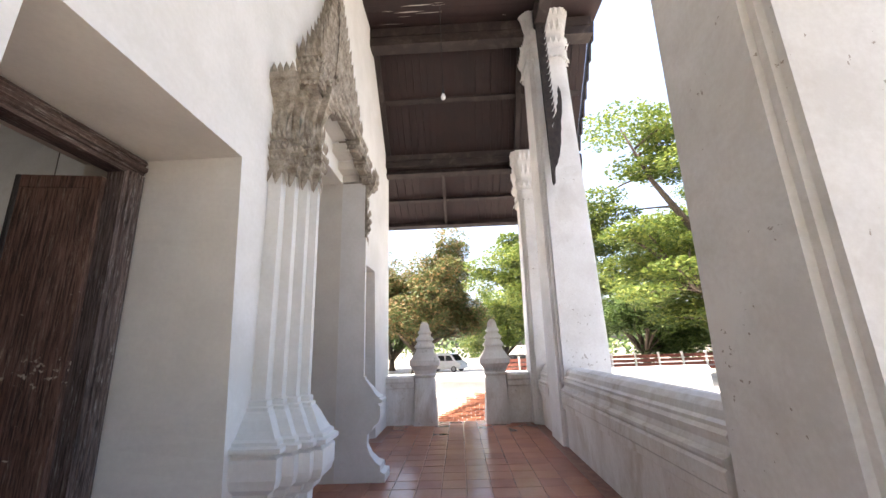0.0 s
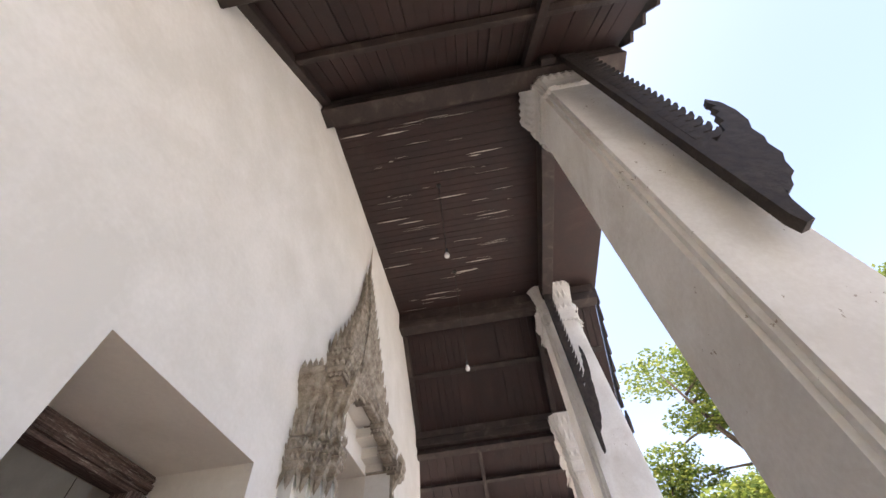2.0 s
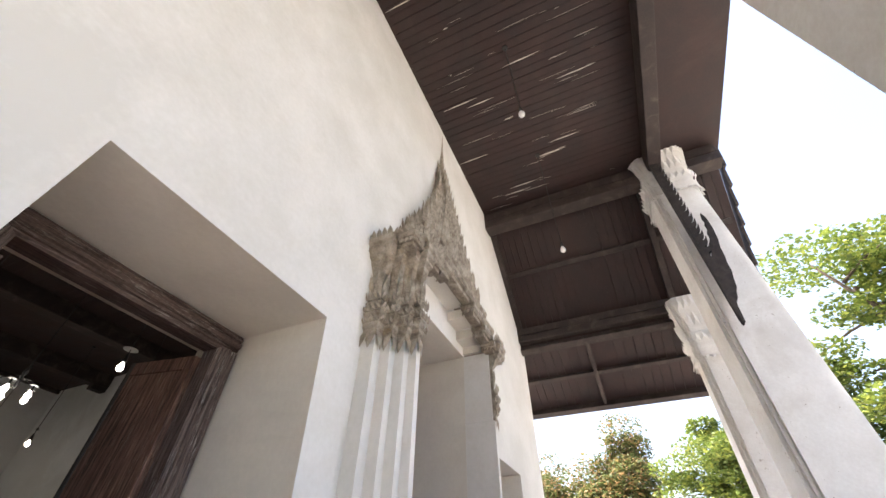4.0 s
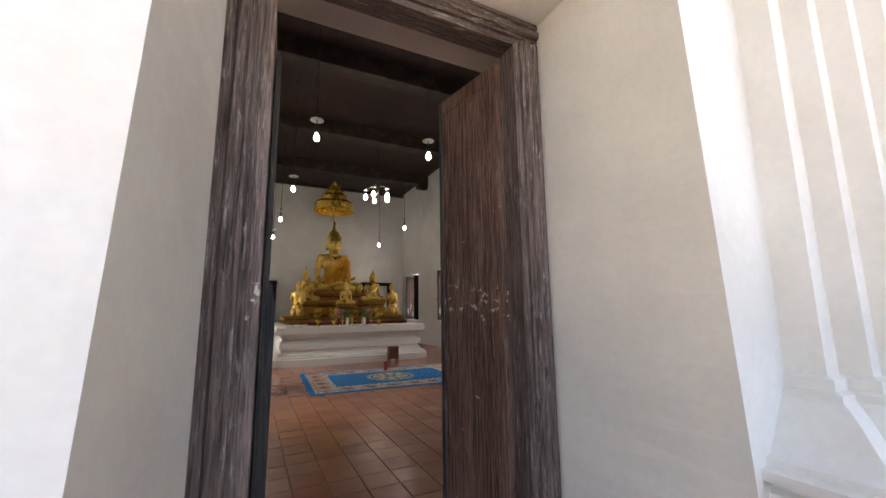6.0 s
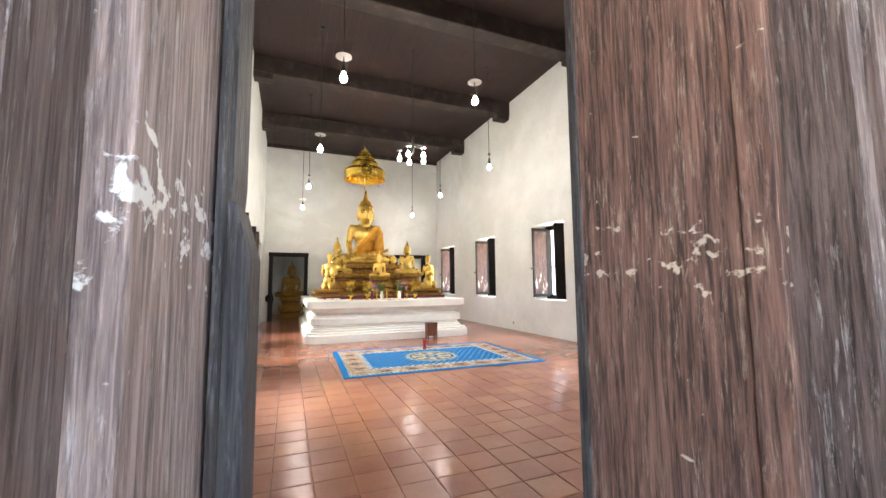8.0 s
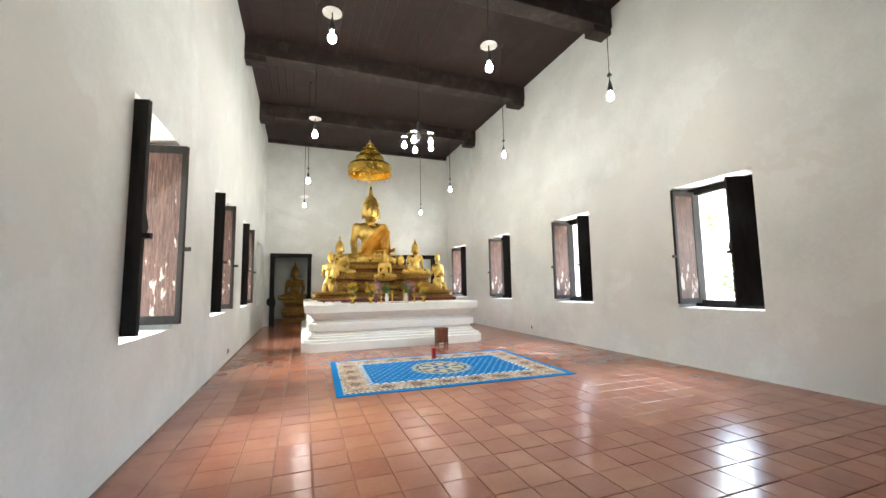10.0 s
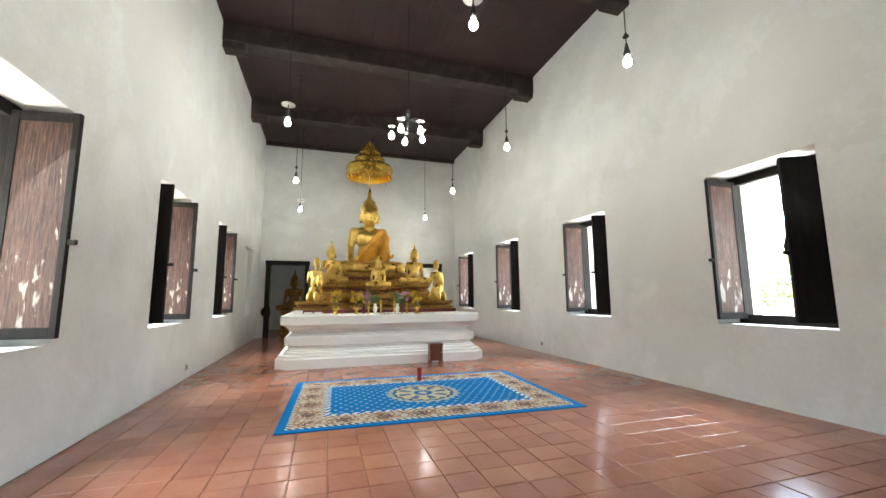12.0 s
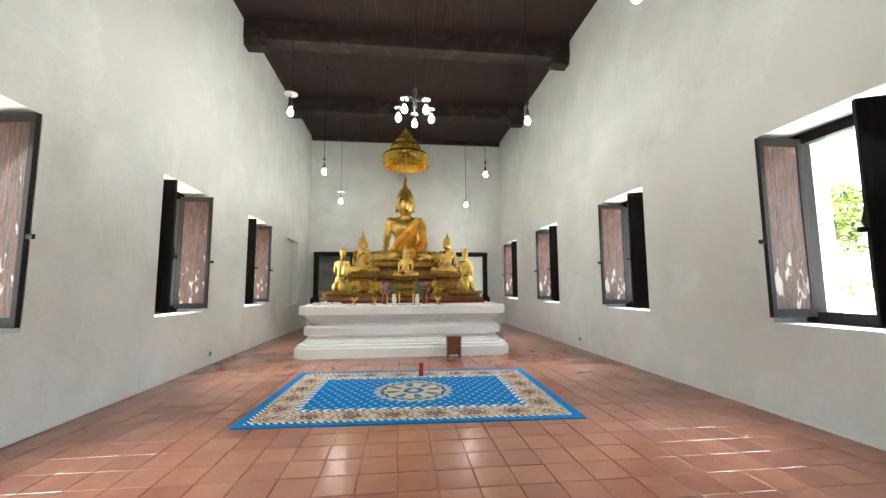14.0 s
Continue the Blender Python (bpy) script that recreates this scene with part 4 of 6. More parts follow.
RIDGE = 3.33
for s in (1, -1):
    def rx(v):
        return v if s > 0 else 2 * RIDGE - v
    _, m, L = sloped_ceiling(rx(6.2), 8.80, rx(8.15), 6.62, -3.1, YF0, "ceiling_slope", 0.17)
    rail(m, L * 0.5, -3.0, YF0)
    for yy in (YF0 - 0.06, -1.5):
        bm = new_box(0, L, yy - 0.06, yy + 0.06, -0.14, -0.001, 0.01, m)
        tagged(finish("rafter", bm, M_BEAM), "dark timber rafter", "beam", "rafters", "structure")
    _, m, L = sloped_ceiling(rx(8.05), 6.28, rx(9.75), 5.22, -3.1, YF0 + 6, "ceiling_slope", 0.2)
    rail(m, 0.12, -3.0, YF0 + 6, 0.16, 0.14)
    rail(m, L * 0.5, -3.0, YF0 + 6, 0.09, 0.09)
    rail(m, L - 0.1, -3.1, YF0 + 6, 0.14, 0.16)
    bm = new_box(0.1, L - 0.1, 0.42, 0.50, -0.11, -0.001, 0.01, m)
    tagged(finish("rafter", bm, M_BEAM), "thin dark rafter under the eaves", "beam", "rafters", "structure")
    for xx, z0, z1 in ((6.10, 8.33, 8.80), (8.06, 6.30, 6.64)):
        a, b = sorted((rx(xx) - 0.16, rx(xx) + 0.16))
        for q0, q1 in ((z0, z0 + (z1 - z0) * 0.46), (z0 + (z1 - z0) * 0.5, z1)):
            tagged(finish("porch_beam", new_box(a, b, -3.05, YF0, q0, q1, 0.02), M_BEAM), "weathered dark timber beam from wall to column", "beam", "porch beams", "structure")
tagged(finish("porch_beam", new_box(0.3, 6.3, -1.95, -1.70, 8.40, 8.80, 0.02), M_BEAM), "dark timber beam along the column tops", "beam", "porch beams", "structure")
# gable board above the columns and the main roof over the hall
bm = bmesh.new()
prism(bm, [(0.2, 9.02), (6.46, 9.02), (RIDGE, 13.2)], 0.12, Matrix(((1, 0, 0, 0), (0, 0, 1, -3.15), (0, 1, 0, 0), (0, 0, 0, 1))))
tagged(finish("gable", bm, M_BEAM), "dark carved gable board", "gable", kind="structure")
bm = bmesh.new()
for s in (1, -1):
    pts = [(RIDGE, 13.3), (RIDGE + s * 3.0, 9.1), (RIDGE + s * 3.0, 9.0), (RIDGE, 13.1)]
    prism(bm, pts, 26, Matrix(((1, 0, 0, 0), (0, 0, 1, -3.2), (0, 1, 0, 0), (0, 0, 0, 1))))
    pts = [(RIDGE + s * 2.8, 10.4), (RIDGE + s * 5.7, 8.1), (RIDGE + s * 5.7, 8.0), (RIDGE + s * 2.8, 10.3)]
    prism(bm, pts, 21, Matrix(((1, 0, 0, 0), (0, 0, 1, 3.0), (0, 1, 0, 0), (0, 0, 0, 1))))
tagged(finish("roof", bm, M_ROOF), "steep tiered orange tiled temple roof", "roof", kind="structure")
# scalloped roof edge past the columns
bm = bmesh.new()
for s in (1, -1):
    def rx(v):
        return v if s > 0 else 2 * RIDGE - v
    for (xa, za), (xb, zb) in (((6.2, 9.05), (8.2, 6.85)), ((8.05, 6.5), (9.8, 5.42))):
        k = 7
        for i in range(k):
            t0, t1 = i / k, (i + 1) / k
            x0, z0, x1, z1 = rx(xa + (xb - xa) * t0), za + (zb - za) * t0, rx(xa + (xb - xa) * t1), za + (zb - za) * t1
            prism(bm, [(x0, z0), (x0, z0 - 0.22), ((x0 + x1) / 2, (z0 + z1) / 2 - 0.42), (x1, z1 - 0.22), (x1, z1)], 0.05, Matrix(((1, 0, 0, 0), (0, 0, 1, -3.2), (0, 1, 0, 0), (0, 0, 0, 1))))
tagged(finish("bargeboard", bm, M_BEAM), "dark scalloped bargeboard along the roof edge", "roof edge", kind="structure")


# ---------------------------------------------------------------- hanging bulbs
def bare_bulb(x, y, z, top):
    root = thing("hanging_bulb", Matrix.Translation((x, y, z)), "small unlit bulb on a long thin cord", "lamp", "porch bulbs")
    bm = bmesh.new()
    tube(bm, [(0, 0, 0.08), (0.004, 0, (top - z) / 2), (0, 0, top - z)], 0.006, 6)
    part("cord", bm, M_CORD, root)
    bm = bmesh.new()
    lathe(bm, [(0, 0.10), (0.022, 0.10), (0.024, 0.03), (0.018, 0.02), (0, 0.02)], 12)
    part("socket", bm, M_CORD, root)
    bm = bmesh.new()
    lathe(bm, [(0.0, 0.03), (0.018, 0.03), (0.03, 0.0), (0.045, -0.04), (0.04, -0.075), (0.02, -0.095), (0, -0.10)], 14)
    part("bulb", bm, M_BULB_OFF, root, "milky white bulb", True)
    bm = bmesh.new()
    lathe(bm, [(0, top - z), (0.05, top - z), (0.045, top - z - 0.03), (0, top - z - 0.035)], 14)
    part("ceiling_rose", bm, M_CORD, root)


bare_bulb(4.78, 0.32, 6.12, ZP)
bare_bulb(2.42, 0.30, 6.58, ZP)

# ---------------------------------------------------------------- parapets and gate posts
def parapet(x0, x1, y_in):
    prof = [(0.0, 0.0), (0.0, 0.60), (0.03, 0.62), (0.03, 0.70), (0.055, 0.72), (0.055, 0.84), (0.03, 0.86), (0.05, 0.89), (0.05, 0.92), (0.0, 0.94), (-0.02, 0.99), (0.0, 1.06), (-0.03, 1.09), (-0.03, 1.12), (-0.07, 1.14), (-0.09, 1.20),
            (-0.14, 1.25), (-0.22, 1.275), (-0.32, 1.27), (-0.40, 1.22), (-0.44, 1.14), (-0.44, 0.0)]
    bm = bmesh.new()
    prism(bm, [(y_in + a, z) for a, z in prof], x1 - x0, Matrix(((0, 0, 1, x0), (1, 0, 0, 0), (0, 1, 0, 0), (0, 0, 0, 1))))
    return tagged(finish("parapet", bm, M_OLDPLASTER), "low moulded plaster parapet streaked with dirt", "parapet", "porch parapets", "structure")


parapet(1.57, 5.78, -1.53)
parapet(6.78, 7.72, -1.53)
parapet(-1.85, 0.48, -1.53)


def gate_post(y):
    root = thing("gate_post", Matrix.Translation((8.20, y, 0)), "white plastered gate post with a stepped bell-shaped finial", "gate post", "gate posts", "structure")
    bm = bmesh.new()
    stack(bm, redented(-0.23, 0.23, -0.23, 0.23, 0.03, 1), [(0.04, 0), (0.035, 0.15), (0.0, 0.9), (-0.01, 1.02), (0.03, 1.05), (0.03, 1.08), (0.0, 1.10)])
    part("shaft", bm, M_OLDPLASTER, root)
    bm = bmesh.new()
    stack(bm, redented(-0.23, 0.23, -0.23, 0.23, 0.045, 2), [(0.0, 1.10), (0.03, 1.18), (0.09, 1.27), (0.11, 1.29), (0.11, 1.40), (0.08, 1.44), (-0.01, 1.58), (-0.03, 1.66), (0.01, 1.69), (0.0, 1.73), (-0.05, 1.80), (-0.06, 1.83), (-0.02, 1.87), (-0.04, 1.91),
                                                      (-0.09, 1.97), (-0.10, 2.0), (-0.065, 2.03), (-0.085, 2.07), (-0.115, 2.11), (-0.125, 2.2), (-0.15, 2.27), (-0.20, 2.30)])
    part("finial", bm, M_OLDPLASTER, root, "stepped plaster finial")


gate_post(1.05)
gate_post(-0.58)


def end_wall(y0, y1):
    prof = [(0.0, 0.0), (0.0, 0.78), (-0.03, 0.80), (-0.03, 0.90), (-0.06, 0.94), (-0.06, 1.02), (0.0, 1.06), (0.34, 1.06), (0.40, 1.02), (0.40, 0.94), (0.34, 0.9), (0.34, 0.0)]
    bm = bmesh.new()
    prism(bm, [(8.06 + a, z) for a, z in prof], y1 - y0, Matrix(((1, 0, 0, 0), (0, 0, 1, y0), (0, 1, 0, 0), (0, 0, 0, 1))))
    tagged(finish("parapet", bm, M_OLDPLASTER), "low plaster end wall beside a gate post", "parapet", "porch parapets", "structure")


end_wall(1.31, YF0)
end_wall(-1.40, -0.84)
# unseen walls mirrored from the gate end, added to reduce light from -x
for y0, y1 in ((0.86, YF0), (-1.50, -0.62)):
    tagged(finish("wall_porch_end", new_box(-1.84, -1.50, y0, y1, 0, 1.06, 0.02), M_OLDPLASTER), "unseen plain low plaster wall added to close the porch end", "wall", kind="structure")


# ---------------------------------------------------------------- altar
AX = 3.12
altar = thing("altar", label="cream-white moulded altar platform with stepped corners", category="altar", kind="structure")
plan = redented(0.98, 5.22, 13.50, 19.9, 0.10, 2)
ALT = [("base_course", [(0.27, 0.0), (0.27, 0.20), (0.255, 0.215), (0.225, 0.22), (0.225, 0.27), (0.12, 0.275)]),
       ("lower_moulding", [(0.12, 0.275), (0.115, 0.33), (0.085, 0.345), (0.085, 0.375), (0.045, 0.385), (0.04, 0.45), (0.085, 0.46)]),
       ("body", [(0.085, 0.46), (0.11, 0.475), (0.115, 0.62), (0.10, 0.655), (0.03, 0.675), (0.03, 0.70), (-0.03, 0.71), (-0.03, 0.755)]),
       ("upper_moulding", [(-0.03, 0.755), (0.03, 0.765), (0.03, 0.80), (0.07, 0.85), (0.13, 0.90), (0.19, 0.92)]),
       ("top_slab", [(0.19, 0.92), (0.21, 0.925), (0.21, 1.10), (0.19, 1.12)])]
for nm, prof in ALT:
    bm = bmesh.new()
    stack(bm, plan, prof)
    part(nm, bm, M_ALTAR, altar)
AT = 1.12

# small cabinet in front of the altar
cab = thing("small_cabinet", Matrix.Translation((4.16, 13.05, 0)), "small reddish wooden donation cabinet on short legs", "cabinet")
part("body", new_box(-0.15, 0.15, -0.11, 0.11, 0.08, 0.43, 0.006), M_BOX, cab)
part("top", new_box(-0.165, 0.165, -0.125, 0.125, 0.43, 0.455, 0.006), M_BOX, cab)
part("door", new_box(-0.13, 0.13, -0.122, -0.108, 0.11, 0.40, 0.004), M_BOX, cab)
for x in (-0.13, 0.13):
    for y in (-0.09, 0.09):
        part("leg", new_box(x - 0.02, x + 0.02, y - 0.02, y + 0.02, 0, 0.085), M_BOX, cab)
bm = bmesh.new()
ball(bm, (0.10, -0.13, 0.26), (0.012, 0.012, 0.012), sub=1)
part("knob", bm, M_METAL, cab, "small metal knob")

# red book standing on the carpet
M_RED = material("red_card", (0.32, 0.012, 0.016), (0.42, 0.022, 0.026), rough=0.5)
bk = thing("red_box", Matrix.Translation((3.36, 11.32, 0.012)), "narrow upright red box on the carpet", "box")
part("body", new_box(-0.035, 0.035, -0.03, 0.03, 0, 0.21, 0.004), M_RED, bk)
part("lid", new_box(-0.038, 0.038, -0.033, 0.033, 0.19, 0.225, 0.003), M_RED, bk)


# ---------------------------------------------------------------- carpet
def carpet_material():
    m = bpy.data.materials.new("blue_patterned_carpet")
    m.use_nodes = True
    n, link = m.node_tree.nodes, m.node_tree.links.new
    b = n["Principled BSDF"]
    b.inputs["Roughness"].default_value = 0.95
    b.inputs["Specular IOR Level"].default_value = 0.1

    def math_(op, a, c=None, clamp=False):
        k = n.new("ShaderNodeMath")
        k.operation = op
        k.use_clamp = clamp
        for i, v in enumerate((a, c)):
            if v is None:
                continue
            if isinstance(v, (int, float)):
                k.inputs[i].default_value = v
            else:
                link(v, k.inputs[i])
        return k.outputs[0]

    def between(v, lo, hi):
        return math_("MULTIPLY", math_("GREATER_THAN", v, lo), math_("LESS_THAN", v, hi))

    def mix(f, a, c):
        k = n.new("ShaderNodeMix")
        k.data_type = "RGBA"
        link(f, k.inputs[0])
        for i, v in ((6, a), (7, c)):
            if isinstance(v, tuple):
                k.inputs[i].default_value = (*v, 1)
            else:
                link(v, k.inputs[i])
        return k.outputs[2]

    sep = n.new("ShaderNodeSeparateXYZ")
    link(n.new("ShaderNodeTexCoord").outputs["Object"], sep.inputs[0])
    u, v = sep.outputs[0], sep.outputs[1]
    au, av = math_("ABSOLUTE", u), math_("ABSOLUTE", v)
    d = math_("MINIMUM", math_("SUBTRACT", 1.98, au), math_("SUBTRACT", 1.38, av))
    BLUE, DEEP, CREAM, BROWN, NAVY, WHITE = (0.004, 0.165, 0.44), (0.003, 0.12, 0.36), (0.56, 0.47, 0.36), (0.16, 0.08, 0.055), (0.02, 0.018, 0.04), (0.72, 0.72, 0.68)
    # floral border: rings and scrolls repeated along the band
    along = math_("ADD", u, v)
    fx = math_("SUBTRACT", math_("FRACT", math_("MULTIPLY", u, 2.05)), 0.5)
    fy = math_("SUBTRACT", math_("FRACT", math_("MULTIPLY", v, 2.05)), 0.5)
    side = math_("GREATER_THAN", math_("SUBTRACT", 1.38, av), math_("SUBTRACT", 1.98, au))
    run = math_("ADD", math_("MULTIPLY", fy, side), math_("MULTIPLY", fx, math_("SUBTRACT", 1.0, side)))
    across = math_("MULTIPLY", math_("SUBTRACT", d, 0.32), 2.4)
    rr = math_("SQRT", math_("ADD", math_("POWER", math_("MULTIPLY", run, 1.0), 2.0), math_("POWER", across, 2.0)))
    ang = math_("ARCTAN2", across, run)
    petal = math_("ADD", rr, math_("MULTIPLY", math_("SINE", math_("MULTIPLY", ang, 6.0)), 0.05))
    flower = between(petal, 0.10, 0.21)
    ring = between(petal, 0.30, 0.345)
    heart = math_("LESS_THAN", petal, 0.06)
    vor = n.new("ShaderNodeTexVoronoi")
    vor.feature = "DISTANCE_TO_EDGE"
    vor.inputs["Scale"].default_value = 9.0
    link(n.new("ShaderNodeTexCoord").outputs["Object"], vor.inputs["Vector"])
    scroll = math_("LESS_THAN", vor.outputs["Distance"], 0.07)
    border = mix(scroll, CREAM, (0.34, 0.22, 0.15))
    border = mix(ring, border, (0.30, 0.13, 0.07))
    border = mix(flower, border, BROWN)
    border = mix(heart, border, NAVY)
    # field with rows of small sprigs
    gx = math_("MULTIPLY", u, 7.2)
    row = math_("FLOOR", math_("MULTIPLY", v, 9.0))
    shift = math_("MULTIPLY", math_("MODULO", math_("ABSOLUTE", row), 2.0), 0.5)
    sx = math_("ABSOLUTE", math_("SUBTRACT", math_("FRACT", math_("ADD", gx, shift)), 0.5))
    sy = math_("ABSOLUTE", math_("SUBTRACT", math_("FRACT", math_("MULTIPLY", v, 9.0)), 0.5))
    dots = math_("LESS_THAN", math_("ADD", math_("MULTIPLY", sx, 1.0), math_("MULTIPLY", sy, 0.8)), 0.20)
    inner_dot = math_("LESS_THAN", math_("ADD", sx, sy), 0.06)
    field = mix(dots, BLUE, (0.33, 0.50, 0.62))
    field = mix(inner_dot, field, BLUE)
    # medallion
    mr = math_("SQRT", math_("ADD", math_("POWER", u, 2.0), math_("POWER", math_("MULTIPLY", v, 1.0), 2.0)))
    ma = math_("ARCTAN2", v, u)
    mp = math_("ADD", mr, math_("MULTIPLY", math_("SINE", math_("MULTIPLY", ma, 16.0)), 0.018))
    field = mix(math_("LESS_THAN", mp, 0.56), field, BLUE)
    field = mix(between(math_("ADD", mr, math_("MULTIPLY", math_("SINE", math_("MULTIPLY", ma, 24.0)), 0.03)), 0.47, 0.56), field, (0.40, 0.42, 0.38))
    field = mix(math_("LESS_THAN", mp, 0.46), field, NAVY)
    field = mix(math_("LESS_THAN", mp, 0.43), field, (0.55, 0.48, 0.30))
    spokes = math_("GREATER_THAN", math_("SINE", math_("MULTIPLY", ma, 8.0)), 0.25)
    field = mix(math_("MULTIPLY", spokes, between(mr, 0.20, 0.39)), field, (0.10, 0.16, 0.24))
    field = mix(math_("LESS_THAN", mp, 0.20), field, (0.55, 0.48, 0.30))
    field = mix(math_("LESS_THAN", mp, 0.15), field, DEEP)
    field = mix(math_("LESS_THAN", mp, 0.07), field, (0.55, 0.48, 0.30))
    # bands from the edge inwards
    stripe = math_("GREATER_THAN", math_("SINE", math_("MULTIPLY", along, 75.0)), 0.0)
    zig = math_("GREATER_THAN", math_("SINE", math_("MULTIPLY", math_("SUBTRACT", u, v), 45.0)), 0.0)
    col = mix(math_("GREATER_THAN", d, 0.0), BLUE, BLUE)
    col = mix(math_("GREATER_THAN", d, 0.105), BLUE, mix(stripe, WHITE, NAVY))
    col = mix(math_("GREATER_THAN", d, 0.15), col, border)
    col = mix(math_("GREATER_THAN", d, 0.49), col, mix(stripe, WHITE, BROWN))
    col = mix(math_("GREATER_THAN", d, 0.53), col, mix(zig, BLUE, WHITE))
    col = mix(math_("GREATER_THAN", d, 0.59), col, field)
    nz = n.new("ShaderNodeTexNoise")
    nz.inputs["Scale"].default_value = 160.0
    hs = n.new("ShaderNodeHueSaturation")
    mr_ = n.new("ShaderNodeMapRange")
    mr_.inputs["To Min"].default_value, mr_.inputs["To Max"].default_value = 0.75, 1.2
    link(nz.outputs[0], mr_.inputs["Value"])
    link(mr_.outputs[0], hs.inputs["Value"])
    link(col, hs.inputs["Color"])
    link(hs.outputs[0], b.inputs["Base Color"])
    bp = n.new("ShaderNodeBump")
    bp.inputs["Strength"].default_value = 0.3
    bp.inputs["Distance"].default_value = 0.004
    link(nz.outputs[0], bp.inputs["Height"])
    link(bp.outputs[0], b.inputs["Normal"])
    return m


bm = bmesh.new()
nx, ny = 40, 28
g = [[bm.verts.new((-1.98 + 3.96 * i / nx, -1.38 + 2.76 * j / ny, 0.012 + 0.002 * noise.noise((i * 0.4, j * 0.4, 0)))) for j in range(ny + 1)] for i in range(nx + 1)]
for i in range(nx):
    for j in range(ny):
        bm.faces.new((g[i][j], g[i + 1][j], g[i + 1][j + 1], g[i][j + 1]))
ed = [e for e in bm.edges if e.is_boundary]
r = bmesh.ops.extrude_edge_only(bm, edges=ed)
for vv in (q for q in r["geom"] if isinstance(q, bmesh.types.BMVert)):
    vv.co.z = 0.001
rug = finish("carpet", bm, carpet_material())
rug.matrix_basis = Matrix.Translation((3.20, 10.41, 0)) @ Matrix.Rotation(radians(-2.0), 4, "Z")
tagged(rug, "bright blue carpet with cream floral border and round medallion", "carpet")


# ---------------------------------------------------------------- gilded figures
def statue_mesh(name, h, build, loc, label, rz=0.0, mat=M_GOLD, voxel=0.011, category="statue", group=""):
    bm = bmesh.new()
    build(bm)
    bmesh.ops.scale(bm, vec=(h, h, h), verts=bm.verts)
    ob = finish(name, bm, mat, smooth=True)
    ob.matrix_basis = Matrix.Translation(loc) @ Matrix.Rotation(radians(rz), 4, "Z")
    md = ob.modifiers.new("remesh", "REMESH")
    md.mode, md.voxel_size, md.use_smooth_shade = "VOXEL", h * voxel, True
    sm = ob.modifiers.new("smooth", "SMOOTH")
    sm.factor, sm.iterations = 0.5, 3
    tagged(ob, label, category, group)
    return ob


def limb(bm, pts, radii):
    for (a, ra), (b, rb) in zip(zip(pts, radii), list(zip(pts, radii))[1:]):
        a, b = Vector(a), Vector(b)
        k = max(2, int((b - a).length / 0.02))
        for i in range(k + 1):
            t = i / k
            c = a.lerp(b, t)
            r = ra + (rb - ra) * t
            ball(bm, c, (r, r, r), sub=2)


def head(bm, z, s, spire=True):
    """Oval head with long ears, curls' bun and flame; z is the chin."""
    ball(bm, (0, -0.01 * s, z + 0.075 * s), (0.062 * s, 0.070 * s, 0.085 * s), sub=3)
    ball(bm, (0, -0.02 * s, z + 0.05 * s), (0.048 * s, 0.055 * s, 0.055 * s), sub=2)
    ball(bm, (0, -0.078 * s, z + 0.068 * s), (0.010 * s, 0.014 * s, 0.026 * s), sub=2)
    for x in (-1, 1):
        ball(bm, (x * 0.064 * s, 0.005 * s, z + 0.06 * s), (0.010 * s, 0.016 * s, 0.045 * s), sub=2)
        ball(bm, (x * 0.026 * s, -0.066 * s, z + 0.10 * s), (0.020 * s, 0.010 * s, 0.008 * s), sub=1)
    ball(bm, (0, -0.070 * s, z + 0.035 * s), (0.020 * s, 0.010 * s, 0.007 * s), sub=1)
    ball(bm, (0, 0.005 * s, z + 0.125 * s), (0.070 * s, 0.075 * s, 0.055 * s), sub=2)
    if spire:
        ball(bm, (0, 0.01 * s, z + 0.172 * s), (0.050 * s, 0.050 * s, 0.036 * s), sub=2)
        lathe(bm, [(0, z + 0.19 * s), (0.026 * s, z + 0.196 * s), (0.018 * s, z + 0.222 * s), (0.015 * s, z + 0.25 * s), (0.009 * s, z + 0.275 * s), (0, z + 0.31 * s)], 10, (0, 0.01 * s, 0))
    else:
        ball(bm, (0, 0.005 * s, z + 0.165 * s), (0.035 * s, 0.035 * s, 0.02 * s), sub=2)


